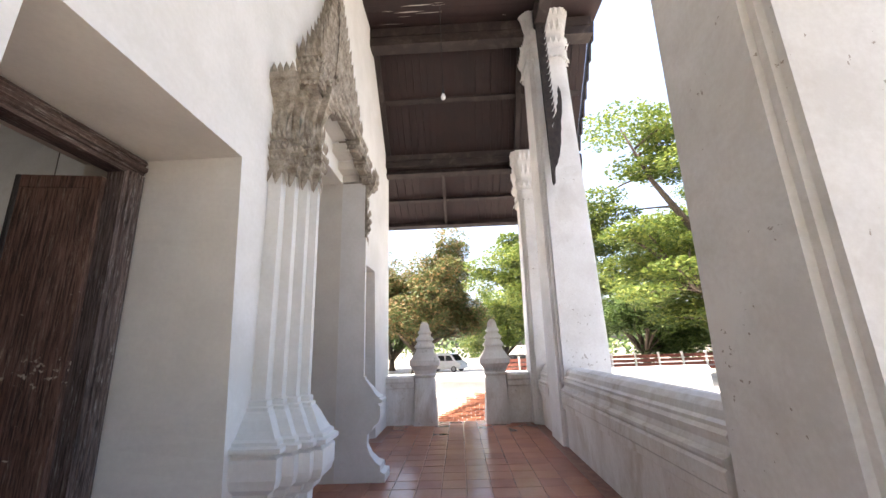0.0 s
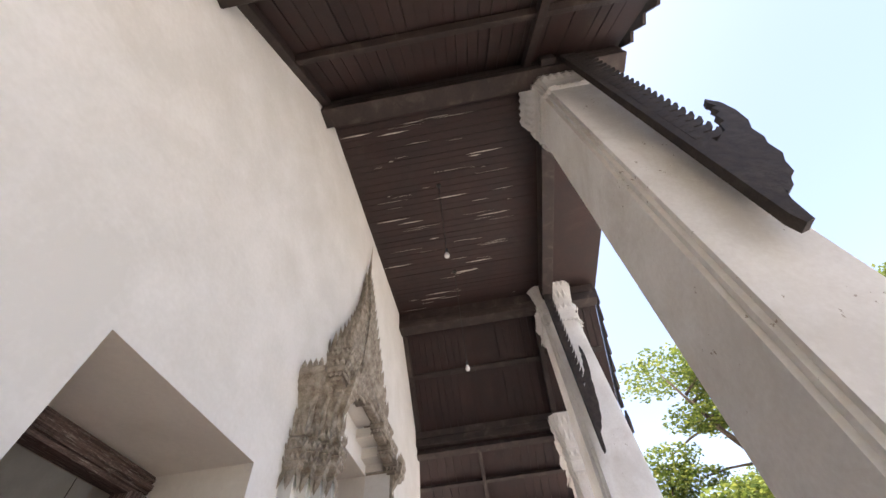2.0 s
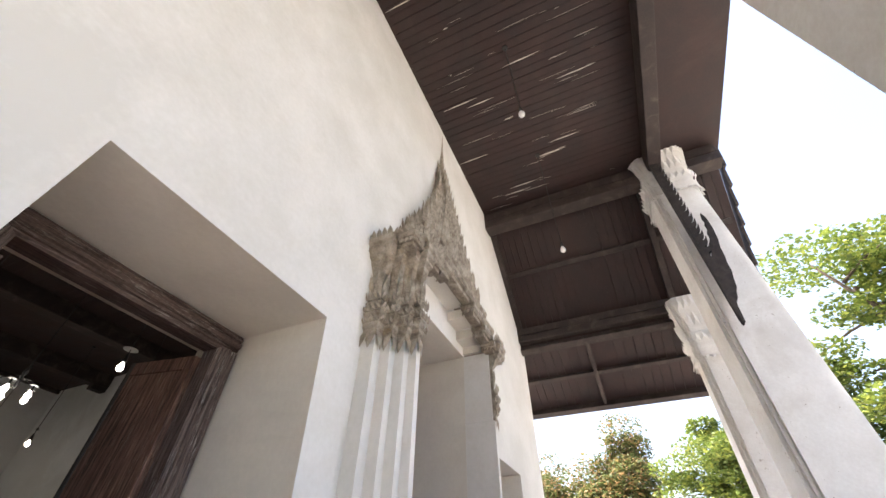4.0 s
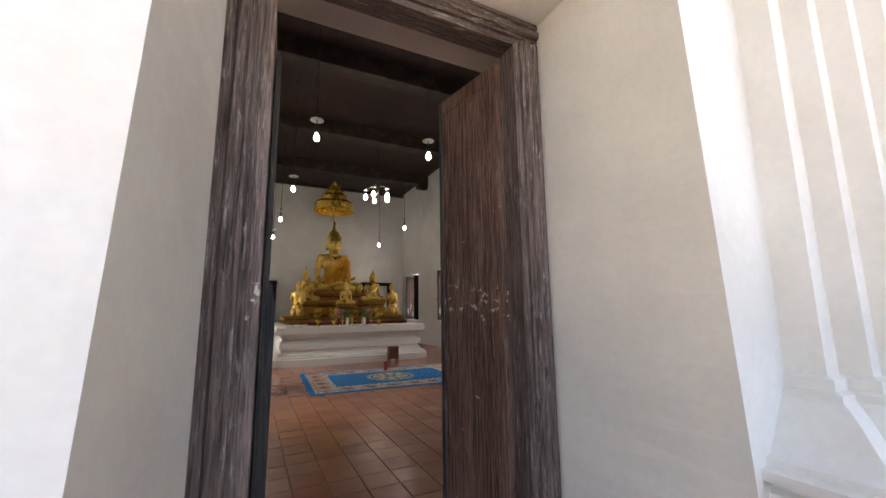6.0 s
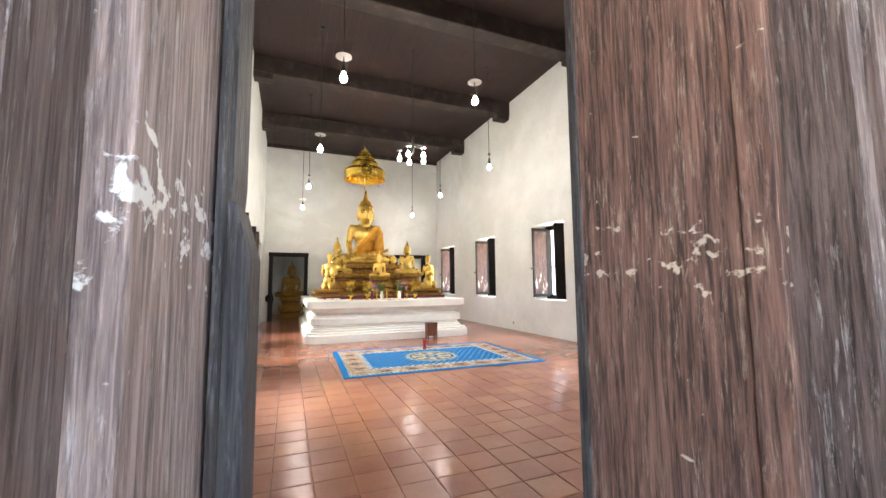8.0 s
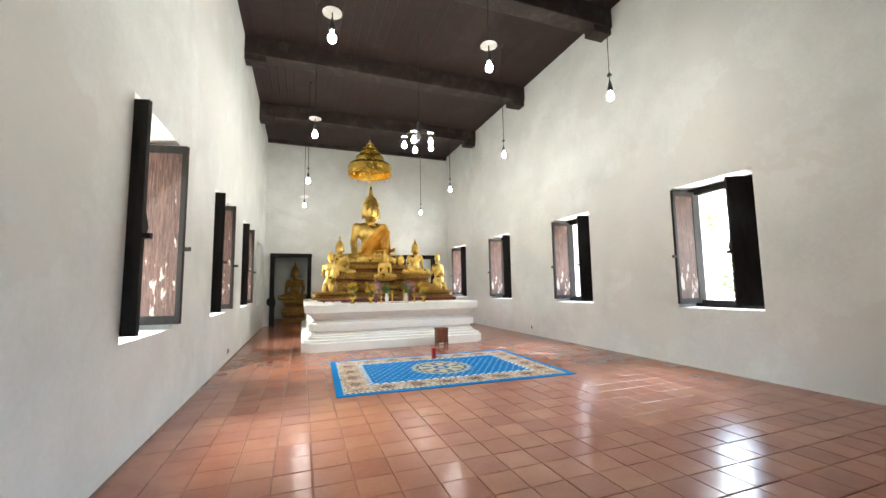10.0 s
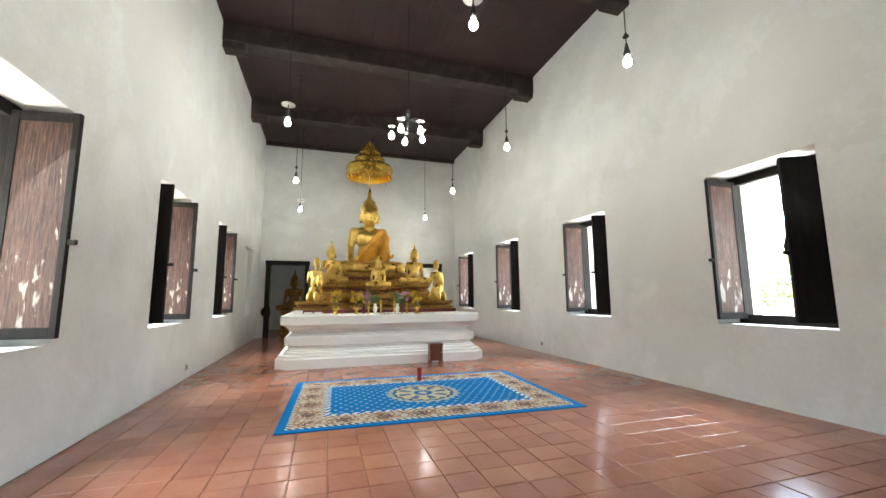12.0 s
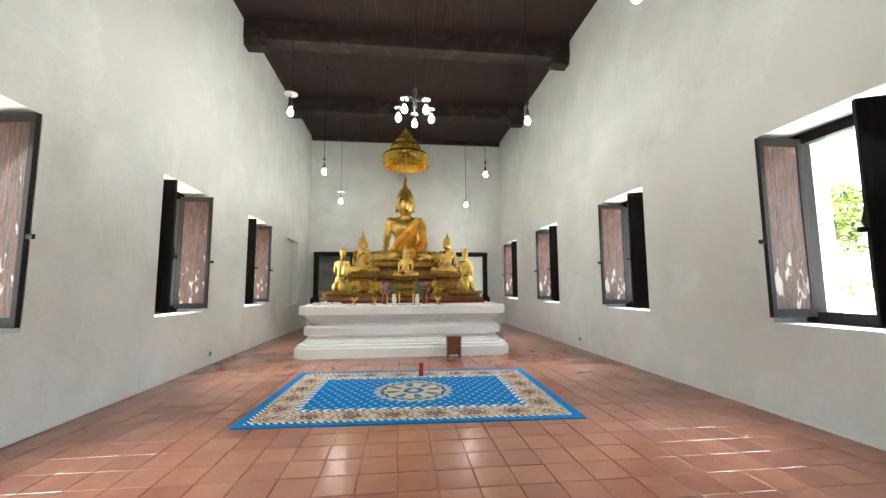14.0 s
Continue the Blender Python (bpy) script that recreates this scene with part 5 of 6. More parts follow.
def seated(touch_earth=True):
    def build(bm):
        # crossed legs
        ball(bm, (0, -0.06, 0.05), (0.30, 0.17, 0.05), sub=3)
        for s in (-1, 1):
            limb(bm, [(s * 0.10, 0.06, 0.085), (s * 0.33, -0.06, 0.075)], [0.085, 0.065])
            limb(bm, [(s * 0.33, -0.06, 0.07), (-s * 0.14, -0.17, 0.065 + 0.02 * s)], [0.062, 0.040])
            ball(bm, (-s * 0.20, -0.17, 0.085 + 0.025 * s), (0.055, 0.026, 0.020), sub=2)
        # torso
        ball(bm, (0, 0.05, 0.13), (0.135, 0.105, 0.09), sub=3)
        ball(bm, (0, 0.045, 0.24), (0.115, 0.085, 0.12), sub=3)
        ball(bm, (0, 0.035, 0.35), (0.155, 0.092, 0.10), sub=3)
        ball(bm, (0, 0.045, 0.415), (0.165, 0.070, 0.048), sub=3)
        limb(bm, [(0, 0.03, 0.42), (0, 0.015, 0.51)], [0.052, 0.046])
        for s in (-1, 1):
            ball(bm, (s * 0.16, 0.04, 0.40), (0.055, 0.055, 0.055), sub=2)
        # arms
        limb(bm, [(-0.17, 0.04, 0.39), (-0.20, 0.04, 0.26), (-0.205, -0.08, 0.15)], [0.050, 0.042, 0.032])
        limb(bm, [(-0.205, -0.08, 0.15), (-0.20, -0.15, 0.12), (-0.19, -0.185, 0.05)] if touch_earth else [(-0.205, -0.08, 0.15), (-0.05, -0.14, 0.135)], [0.030, 0.026, 0.018] if touch_earth else [0.030, 0.024])
        limb(bm, [(0.17, 0.04, 0.39), (0.205, 0.05, 0.25), (0.17, -0.07, 0.155), (0.03, -0.13, 0.135)], [0.050, 0.042, 0.032, 0.022])
        # robe fold over the left shoulder
        for k in range(14):
            t = k / 13
            ball(bm, (0.13 - 0.27 * t, -0.058 + 0.03 * t + 0.0 * t, 0.415 - 0.25 * t), (0.032, 0.014, 0.028), sub=1)
        # longer, upright trunk above the folded legs
        for v in bm.verts:
            if v.co.z > 0.12:
                v.co.z = 0.12 + (v.co.z - 0.12) * 1.22
        limb(bm, [(0, 0.03, 0.50), (0, 0.015, 0.59)], [0.066, 0.060])
        head(bm, 0.538, 1.50)
    return build


def kneeling(bm):
    kneeling_parts(bm)
    bmesh.ops.scale(bm, vec=(0.80, 0.85, 1.04), verts=bm.verts)


def kneeling_parts(bm):
    for s in (-1, 1):
        limb(bm, [(s * 0.10, -0.15, 0.08), (s * 0.11, 0.22, 0.07)], [0.10, 0.075])
        limb(bm, [(s * 0.10, 0.20, 0.10), (s * 0.09, 0.0, 0.22)], [0.09, 0.11])
    ball(bm, (0, 0.05, 0.24), (0.185, 0.14, 0.16), sub=3)
    ball(bm, (0, 0.02, 0.42), (0.155, 0.105, 0.16), sub=3)
    ball(bm, (0, 0.02, 0.58), (0.175, 0.105, 0.12), sub=3)
    ball(bm, (0, 0.02, 0.655), (0.195, 0.080, 0.055), sub=2)
    limb(bm, [(0, 0.0, 0.66), (0, -0.01, 0.76)], [0.058, 0.052])
    for s in (-1, 1):
        limb(bm, [(s * 0.20, 0.02, 0.63), (s * 0.245, 0.0, 0.45), (s * 0.17, -0.14, 0.42), (s * 0.02, -0.20, 0.52)], [0.055, 0.048, 0.038, 0.025])
    ball(bm, (0, -0.21, 0.57), (0.028, 0.022, 0.075), sub=2)
    # hanging robe behind the arm
    ball(bm, (-0.13, 0.06, 0.38), (0.085, 0.08, 0.26), sub=3)
    ball(bm, (0, -0.02, 0.85), (0.082, 0.090, 0.105), sub=3)
    ball(bm, (0, 0.0, 0.90), (0.088, 0.092, 0.09), sub=3)
    for s in (-1, 1):
        ball(bm, (s * 0.088, 0.0, 0.84), (0.014, 0.02, 0.05), sub=2)


def lotus_tier(name, x0, x1, y0, y1, z0, z1, label, waves=2, mat=M_GOLD_DULL):
    """Stepped, waisted throne of gilded carving with red bands and rows of leaf points."""
    root = thing(name, label=label, category="pedestal", group="gilded pedestals")
    h = (z1 - z0) / waves
    plan = redented(x0, x1, y0, y1, min(0.07, (x1 - x0) * 0.06), 2)
    for k in range(waves):
        z = z0 + k * h
        d = -k * 0.05
        bm = bmesh.new()
        stack(bm, plan, [(d, z), (d, z + 0.10 * h), (d - 0.02, z + 0.13 * h), (d - 0.02, z + 0.22 * h), (d - 0.07, z + 0.32 * h)])
        part("foot_moulding", bm, mat, root)
        bm = bmesh.new()
        stack(bm, plan, [(d - 0.07, z + 0.32 * h), (d - 0.085, z + 0.34 * h), (d - 0.085, z + 0.56 * h), (d - 0.07, z + 0.58 * h)])
        part("red_band", bm, M_REDLAC, root, "dark red lacquer band")
        bm = bmesh.new()
        stack(bm, plan, [(d - 0.07, z + 0.58 * h), (d - 0.03, z + 0.72 * h), (d - 0.03, z + 0.80 * h), (d, z + 0.84 * h), (d, z + 0.97 * h), (d - 0.02, z + h)])
        for dd, zz, hh in ((d - 0.075, z + 0.35 * h, 0.2 * h), (d - 0.035, z + 0.62 * h, 0.22 * h), (d - 0.005, z + 0.06 * h, 0.2 * h)):
            o = offset_plan(plan, dd)
            for i in range(len(o)):
                (ax, ay), (bx_, by) = o[i], o[(i + 1) % len(o)]
                if min(ay, by) > (y0 + y1) / 2:
                    continue
                L = math.hypot(bx_ - ax, by - ay)
                n_ = max(1, round(L / 0.075))
                ux, uy = (bx_ - ax) / L, (by - ay) / L
                for j in range(n_):
                    c, hw = (j + 0.5) * L / n_, L / n_ * 0.5
                    a = bm.verts.new((ax + ux * (c - hw) + uy * 0.004, ay + uy * (c - hw) - ux * 0.004, zz))
                    b = bm.verts.new((ax + ux * (c + hw) + uy * 0.004, ay + uy * (c + hw) - ux * 0.004, zz))
                    t = bm.verts.new((ax + ux * c + uy * 0.03, ay + uy * c - ux * 0.03, zz + hh))
                    q = bm.verts.new((ax + ux * c + uy * 0.03, ay + uy * c - ux * 0.03, zz + hh * 0.3))
                    bm.faces.new((a, b, q))
                    bm.faces.new((b, t, q))
                    bm.faces.new((t, a, q))
        part("crown_moulding", bm, mat, root)
    return root


# red cloth plinth on the altar, then thrones and figures
tagged(finish("altar_cloth", new_box(1.18, 5.20, 14.55, 19.6, AT, AT + 0.09, 0.02), M_REDLAC), "dark red plinth lying on the white altar", "plinth")
PZ = AT + 0.09
lotus_tier("gilded_throne", 1.75, 4.55, 16.9, 19.4, PZ, 2.34, "wide tiered gilded throne with red bands under the great seated figure", 3)
GREAT = statue_mesh("seated_statue", 3.25, seated(True), (AX + 0.05, 18.15, 2.32), "large gilded seated statue with flame finial on a tiered throne", voxel=0.006)
for x, y in ((1.86, 16.45), (4.46, 16.5)):
    lotus_tier("gilded_throne", x - 0.52, x + 0.52, y - 0.50, y + 0.36, PZ, 1.98, "gilded stepped throne under a smaller seated figure", 2)
    statue_mesh("seated_statue", 1.33, seated(True), (x, y, 1.96), "smaller gilded seated statue with flame finial", group="smaller seated statues", voxel=0.008)
lotus_tier("gilded_throne", AX - 0.36, AX + 0.42, 15.0, 15.7, PZ, 1.84, "small gilded throne in the middle of the altar", 2)
statue_mesh("seated_statue", 0.93, seated(False), (AX + 0.03, 15.40, 1.82), "small gilded seated statue with flame finial", group="smaller seated statues", voxel=0.009)
for x, rz in ((1.47, 158), (4.78, -158)):
    lotus_tier("gilded_throne", x - 0.50, x + 0.42, 14.68, 15.5, PZ, 1.43, "low gilded lotus base under a kneeling figure", 1)
    statue_mesh("kneeling_statue", 1.14, kneeling, (x, 15.05, 1.42), "gilded kneeling disciple statue with joined hands", rz, group="kneeling disciples", voxel=0.012)
lotus_tier("gilded_offering_stand", AX - 0.34, AX + 0.40, 14.62, 14.98, PZ, 1.55, "carved gilded offering stand", 2)

# saffron robe draped over the great figure's shoulder
bm = bmesh.new()
B = Vector((AX + 0.05, 18.15, 2.32))
H = 3.25
n_u, n_v = 44, 40
grid = []
for i in range(n_u + 1):
    row = []
    for j in range(n_v + 1):
        u, v = i / n_u, j / n_v
        x = -0.115 + 0.335 * u
        top = 0.20 + 0.225 * min(1.0, u / 0.62) - 0.05 * max(0.0, u - 0.75) / 0.25
        bot = 0.145 - 0.012 * math.sin(9 * u)
        z = top + (bot - top) * v
        z = 0.12 + (z - 0.12) * 1.22
        row.append(bm.verts.new(B + H * Vector((x, -0.30 - 0.003 * math.sin(40 * (u + 0.5 * v)), z))))
    grid.append(row)
for i in range(n_u):
    for j in range(n_v):
        bm.faces.new((grid[i][j], grid[i + 1][j], grid[i + 1][j + 1], grid[i][j + 1]))
robe = finish("robe", bm, M_ROBE, smooth=True)
sw = robe.modifiers.new("drape", "SHRINKWRAP")
sw.wrap_method, sw.target, sw.offset = "PROJECT", GREAT, 0.03
sw.use_project_y, sw.use_positive_direction, sw.use_negative_direction = True, True, False
sw.wrap_mode = "ABOVE_SURFACE"
sd = robe.modifiers.new("cloth", "SOLIDIFY")
sd.thickness, sd.offset = 0.02, 0.0
tagged(robe, "saffron cloth robe draped over one shoulder of the great statue", "robe")

# tiered canopy over the great figure
umb = thing("tiered_canopy", Matrix.Translation((3.18, 18.5, 6.0)), "golden tiered ceremonial parasol hanging above the great statue", "parasol")
TIERS = ((0.84, 0.0, 0.46), (0.55, 0.48, 0.30), (0.40, 0.80, 0.18), (0.26, 1.0, 0.17), (0.14, 1.19, 0.12), (0.05, 1.33, 0.1))
for (r, z0, h), (r2, z2, _) in zip(TIERS, TIERS[1:]):
    bm = bmesh.new()
    lathe(bm, [(r * 0.99, z0), (r * 1.03, z0 + 0.015), (r * 1.03, z0 + 0.05), (r * 1.0, z0 + 0.06), (r * 1.01, z0 + h * 0.60), (r * 1.03, z0 + h * 0.64), (r * 1.03, z0 + h * 0.70), (r * 0.98, z0 + h * 0.86), (r * 0.90, z0 + h * 0.97), (r2 * 0.90, z0 + h), (r2 * 0.90, z2 - 0.01), (0.02, z2), (0.02, z2 - 0.03), (r2, z2 - 0.05), (r * 0.93, z0 + h * 0.6), (r * 0.985, z0)], 40)
    part("tier", bm, M_UMBRELLA, umb, smooth=False)
bm = bmesh.new()
lathe(bm, [(0.02, -0.45), (0.035, -0.2), (0.02, 0.0), (0.02, 1.25), (0.06, 1.27), (0.03, 1.38), (0.0, 1.5)], 12)
part("pole", bm, M_GOLD, umb, smooth=True)
for k in range(12):
    a = 2 * math.pi * k / 12
    bm = bmesh.new()
    lathe(bm, [(0, 0.06), (0.006, 0.05), (0.006, -0.06), (0.02, -0.09), (0.026, -0.13), (0, -0.15)], 6, (0.78 * math.cos(a), 0.78 * math.sin(a), 0))
    part("tassel", bm, M_GOLD, umb)
bm = bmesh.new()
tube(bm, [(0, 0, 1.45), (0, 0, ZC - 6.0)], 0.012, 6)
part("hanging_rod", bm, M_CORD, umb)

# seated figure in the chamber behind
lotus_tier("gilded_throne", -0.15, 0.95, YB + 1.6, YB + 2.6, 0.0, 1.0, "gilded red throne in the back chamber", 2)
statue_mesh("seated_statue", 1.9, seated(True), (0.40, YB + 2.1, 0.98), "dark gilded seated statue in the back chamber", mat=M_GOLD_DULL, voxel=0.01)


# ---------------------------------------------------------------- offerings on the altar edge
def vase_of_flowers(x, y, z, kind, seed):
    rnd = random.Random(seed)
    root = thing("flower_vase", Matrix.Translation((x, y, z)), {"pink": "dark vase with pink orchid flowers", "white": "white vase with green stems and small flowers", "yellow": "golden footed bowl with yellow blossom"}[kind], "vase", "altar vases")
    bm = bmesh.new()
    if kind == "yellow":
        lathe(bm, [(0, 0), (0.06, 0), (0.05, 0.03), (0.025, 0.06), (0.03, 0.09), (0.075, 0.13), (0.085, 0.17), (0.07, 0.19), (0, 0.19)], 16)
        mt = M_UMBRELLA
    else:
        lathe(bm, [(0, 0), (0.04, 0), (0.035, 0.03), (0.055, 0.10), (0.05, 0.16), (0.03, 0.20), (0.045, 0.24), (0, 0.24)], 16)
        mt = M_ALTAR if kind == "white" else M_REDLAC
    part("vase", bm, mt, root, smooth=True)
    bm = bmesh.new()
    bf = bmesh.new()
    for _ in range(16):
        a, h, o = rnd.uniform(0, 6.28), rnd.uniform(0.10, 0.34), rnd.uniform(0.03, 0.16)
        tip = (o * math.cos(a), o * math.sin(a) * 0.7, 0.2 + h)
        tube(bm, [(0, 0, 0.18), (tip[0] * 0.5, tip[1] * 0.5, 0.2 + h * 0.6), tip], 0.004, 4)
        for _ in range(3):
            c = Vector(tip) + Vector((rnd.uniform(-0.03, 0.03), rnd.uniform(-0.03, 0.03), rnd.uniform(-0.05, 0.02)))
            for k in range(5):
                b = 2 * math.pi * k / 5 + a
                p = [c, c + Vector((0.022 * math.cos(b - 0.4), -0.01, 0.022 * math.sin(b - 0.4))), c + Vector((0.034 * math.cos(b), -0.014, 0.034 * math.sin(b))), c + Vector((0.022 * math.cos(b + 0.4), -0.01, 0.022 * math.sin(b + 0.4)))]
                bf.faces.new([bf.verts.new(q) for q in p])
    part("stems", bm, M_STEM, root)
    part("blossom", bf, {"pink": M_PINK, "white": M_STEM, "yellow": M_YELLOW}[kind], root)


M_PINK = material("pink_petals", (0.42, 0.14, 0.34), (0.62, 0.30, 0.52), scale=20, rough=0.7, bump=0)
M_YELLOW = material("yellow_petals", (0.62, 0.36, 0.02), (0.75, 0.50, 0.05), scale=20, rough=0.7, bump=0)
M_STEM = material("green_stems", (0.05, 0.12, 0.03), (0.16, 0.26, 0.09), scale=20, rough=0.7, bump=0)
vase_of_flowers(2.62, 14.0, AT, "pink", 1)
vase_of_flowers(3.58, 14.0, AT, "pink", 2)
vase_of_flowers(2.86, 13.75, AT, "white", 3)
vase_of_flowers(3.40, 13.75, AT, "white", 4)
for k, x in enumerate((1.95, 2.42, 3.88)):
    vase_of_flowers(x, 13.70, AT, "yellow", 5 + k)
for k in range(3):
    bm = bmesh.new()
    for j in range(3):
        box(bm, -0.09, 0.09, -0.06, 0.06, 0.022 * j, 0.022 * j + 0.020, 0.002, Matrix.Rotation(radians(random.uniform(-6, 6)), 4, "Z"))
    ob = finish("book_stack", bm, M_ALTAR)
    ob.matrix_basis = Matrix.Translation((1.12 + 0.22 * k, 13.72, AT))
    tagged(ob, "small stack of pale prayer books", "books", "prayer book stacks")
# garlands of small blossoms and candle holders at the middle of the edge
rnd = random.Random(12)
bm = bmesh.new()
for _ in range(110):
    a, r = rnd.uniform(0, 6.28), rnd.uniform(0, 1) ** 0.5
    ball(bm, (0.36 * r * math.cos(a), 0.10 * r * math.sin(a), 0.012 + rnd.uniform(0, 0.05) * (1 - r)), (0.013, 0.013, 0.012), sub=1)
ob = finish("garland", bm, M_ALTAR)
ob.matrix_basis = Matrix.Translation((3.16, 13.42, AT))
tagged(ob, "heap of white flower garlands on the altar edge", "garland", kind="stuff")
bm = bmesh.new()
for _ in range(60):
    a, r = rnd.uniform(0, 6.28), rnd.uniform(0.3, 1)
    ball(bm, (0.42 * r * math.cos(a), 0.09 * r * math.sin(a), 0.012), (0.014, 0.014, 0.012), sub=1)
ob = finish("garland", bm, M_REDLAC)
ob.matrix_basis = Matrix.Translation((3.16, 13.42, AT))
tagged(ob, "dark red rose buds strung among the white garlands", "garland", kind="stuff")


def candlestick(x, y, h):
    root = thing("candlestick", Matrix.Translation((x, y, AT)), "slim golden candlestick with a pale candle", "candlestick", "candlesticks")
    bm = bmesh.new()
    lathe(bm, [(0, 0), (0.05, 0), (0.045, 0.015), (0.014, 0.04), (0.02, h * 0.4), (0.012, h * 0.5), (0.014, h * 0.85), (0.035, h * 0.95), (0.03, h), (0, h)], 12)
    part("stem", bm, M_GOLD, root, smooth=True)
    bm = bmesh.new()
    lathe(bm, [(0.012, h), (0.012, h + 0.12), (0, h + 0.125)], 10)
    part("candle", bm, M_YELLOW, root)


for x, y, h in ((2.98, 13.62, 0.22), (3.30, 13.62, 0.22), (2.70, 13.70, 0.16), (3.62, 13.70, 0.16)):
    candlestick(x, y, h)


# ---------------------------------------------------------------- lamps in the hall
def pendant(x, y, z, disc):
    root = thing("pendant_lamp", Matrix.Translation((x, y, z)), "lit white globe below a flat metal disc on a dark cord" if disc else "lit white globe hanging on a long dark cord", "lamp", "pendant lamps")
    bm = bmesh.new()
    tube(bm, [(0, 0, 0.16), (0, 0, ZC - z)], 0.009, 6)
    part("cord", bm, M_CORD, root)
    bm = bmesh.new()
    lathe(bm, [(0, 0.30), (0.012, 0.29), (0.03, 0.22), (0.035, 0.18), (0.05, 0.14), (0.045, 0.10), (0, 0.10)], 14)
    part("socket", bm, M_CORD, root, smooth=True)
    bm = bmesh.new()
    lathe(bm, [(0.02, 0.10), (0.026, 0.065), (0.048, 0.035), (0.056, 0.0), (0.049, -0.035), (0.028, -0.058), (0, -0.066)], 18)
    part("globe", bm, M_BULB, root, "glowing white globe", True)
    bm = bmesh.new()
    if disc:
        lathe(bm, [(0.0, 0.40), (0.02, 0.40), (0.06, 0.385), (0.125, 0.37), (0.13, 0.36), (0.06, 0.362), (0.0, 0.365)], 22)
    else:
        lathe(bm, [(0.0, 0.44), (0.02, 0.43), (0.045, 0.38), (0.02, 0.37), (0, 0.37)], 12)
    part("disc", bm, M_METAL if disc else M_CORD, root, "flat grey metal disc" if disc else "")
    bm = bmesh.new()
    lathe(bm, [(0, ZC - z), (0.06, ZC - z), (0.05, ZC - z - 0.04), (0, ZC - z - 0.05)], 14)
    part("ceiling_rose", bm, M_CORD, root)


for x, y, z, dsc in ((1.01, 8.46, 4.88, 1), (3.35, 8.42, 4.88, 1), (5.60, 8.30, 4.72, 0), (0.90, 11.88, 4.84, 1), (5.60, 12.0, 4.92, 0), (0.82, 15.6, 4.80, 0), (5.56, 15.8, 4.92, 0), (0.74, 19.3, 4.80, 1), (5.58, 19.45, 4.78, 0)):
    pendant(x, y, z, dsc)

ch = thing("chandelier", Matrix.Translation((3.27, 11.96, 4.9)), "five-armed dark metal chandelier with lit globes", "chandelier")
bm = bmesh.new()
tube(bm, [(0, 0, 0.55), (0, 0, ZC - 4.9)], 0.011, 6)
part("cord", bm, M_CORD, ch)
bm = bmesh.new()
lathe(bm, [(0, 0.6), (0.03, 0.58), (0.05, 0.48), (0.02, 0.42), (0.025, 0.30), (0.05, 0.22), (0.03, 0.14), (0, 0.10)], 14)
part("stem", bm, M_CORD, ch, smooth=True)
for k in range(5):
    a = 2 * math.pi * k / 5 + 0.3
    cx, cy = 0.35 * math.cos(a), 0.35 * math.sin(a)
    bm = bmesh.new()
    tube(bm, [(0, 0, 0.30), (cx * 0.4, cy * 0.4, 0.36), (cx * 0.8, cy * 0.8, 0.30), (cx, cy, 0.20)], 0.012, 6)
    part("arm", bm, M_CORD, ch)
    bm = bmesh.new()
    lathe(bm, [(0, 0.245), (0.03, 0.24), (0.072, 0.225), (0.076, 0.218), (0.03, 0.215), (0, 0.215)], 18, (cx, cy, 0))
    part("saucer", bm, M_METAL, ch, "flat metal saucer")
    bm = bmesh.new()
    lathe(bm, [(0.02, 0.10), (0.026, 0.07), (0.048, 0.04), (0.056, 0.005), (0.049, -0.03), (0.028, -0.055), (0.0, -0.063)], 16, (cx, cy, 0))
    part("globe", bm, M_BULB, ch, "glowing white tulip globe", True)
    bm = bmesh.new()
    lathe(bm, [(0, 0.21), (0.02, 0.21), (0.03, 0.10), (0, 0.10)], 10, (cx, cy, 0))
    part("socket", bm, M_CORD, ch)

# small sockets on the side walls
for x, y, z, s in ((XR, 13.76, 0.24, -1), (XL, 12.9, 0.22, 1)):
    r = thing("wall_socket", Matrix.Translation((x, y, z)), "small grey electric socket on the plaster wall", "socket", "wall sockets")
    part("plate", new_box(min(0, s * 0.02), max(0, s * 0.02), -0.04, 0.04, -0.055, 0.055, 0.004), M_METAL, r)
    part("insert", new_box(min(s * 0.018, s * 0.026), max(s * 0.018, s * 0.026), -0.02, 0.02, -0.03, 0.03), M_CORD, r)


# ---------------------------------------------------------------- grounds outside
GZ = -1.15
bm = bmesh.new()
s = 600
vs = [bm.verts.new(p) for p in ((-s, -s, GZ), (s, -s, GZ), (s, s, GZ), (-s, s, GZ))]
bm.faces.new(vs)
tagged(finish("ground", bm, M_GROUND), "dry sandy temple grounds with thin grass", "ground", kind="structure")
# pale paving of the yard, in front of the porch and beyond the gate
tagged(finish("pavement", new_box(-45, 62, -34, -3.1, GZ, GZ + 0.012), M_YARD), "pale sunlit concrete paving of the temple yard", "pavement", kind="structure")
tagged(finish("pavement", new_box(9.1, 62, -3.1, 40, GZ, GZ + 0.012), M_YARD), "pale sunlit concrete paving of the temple yard", "pavement", kind="structure")
# terrace that carries the hall
bm = bmesh.new()
stack(bm, [(-2.2, -2.9), (8.9, -2.9), (8.9, 26.5), (-2.2, 26.5)], [(0.12, GZ), (0.12, GZ + 0.25), (0.0, GZ + 0.35), (0.0, -0.45), (0.08, -0.36), (0.08, -0.305)])
tagged(finish("terrace", bm, M_OLDPLASTER), "stained plastered terrace under the temple", "terrace", kind="structure")


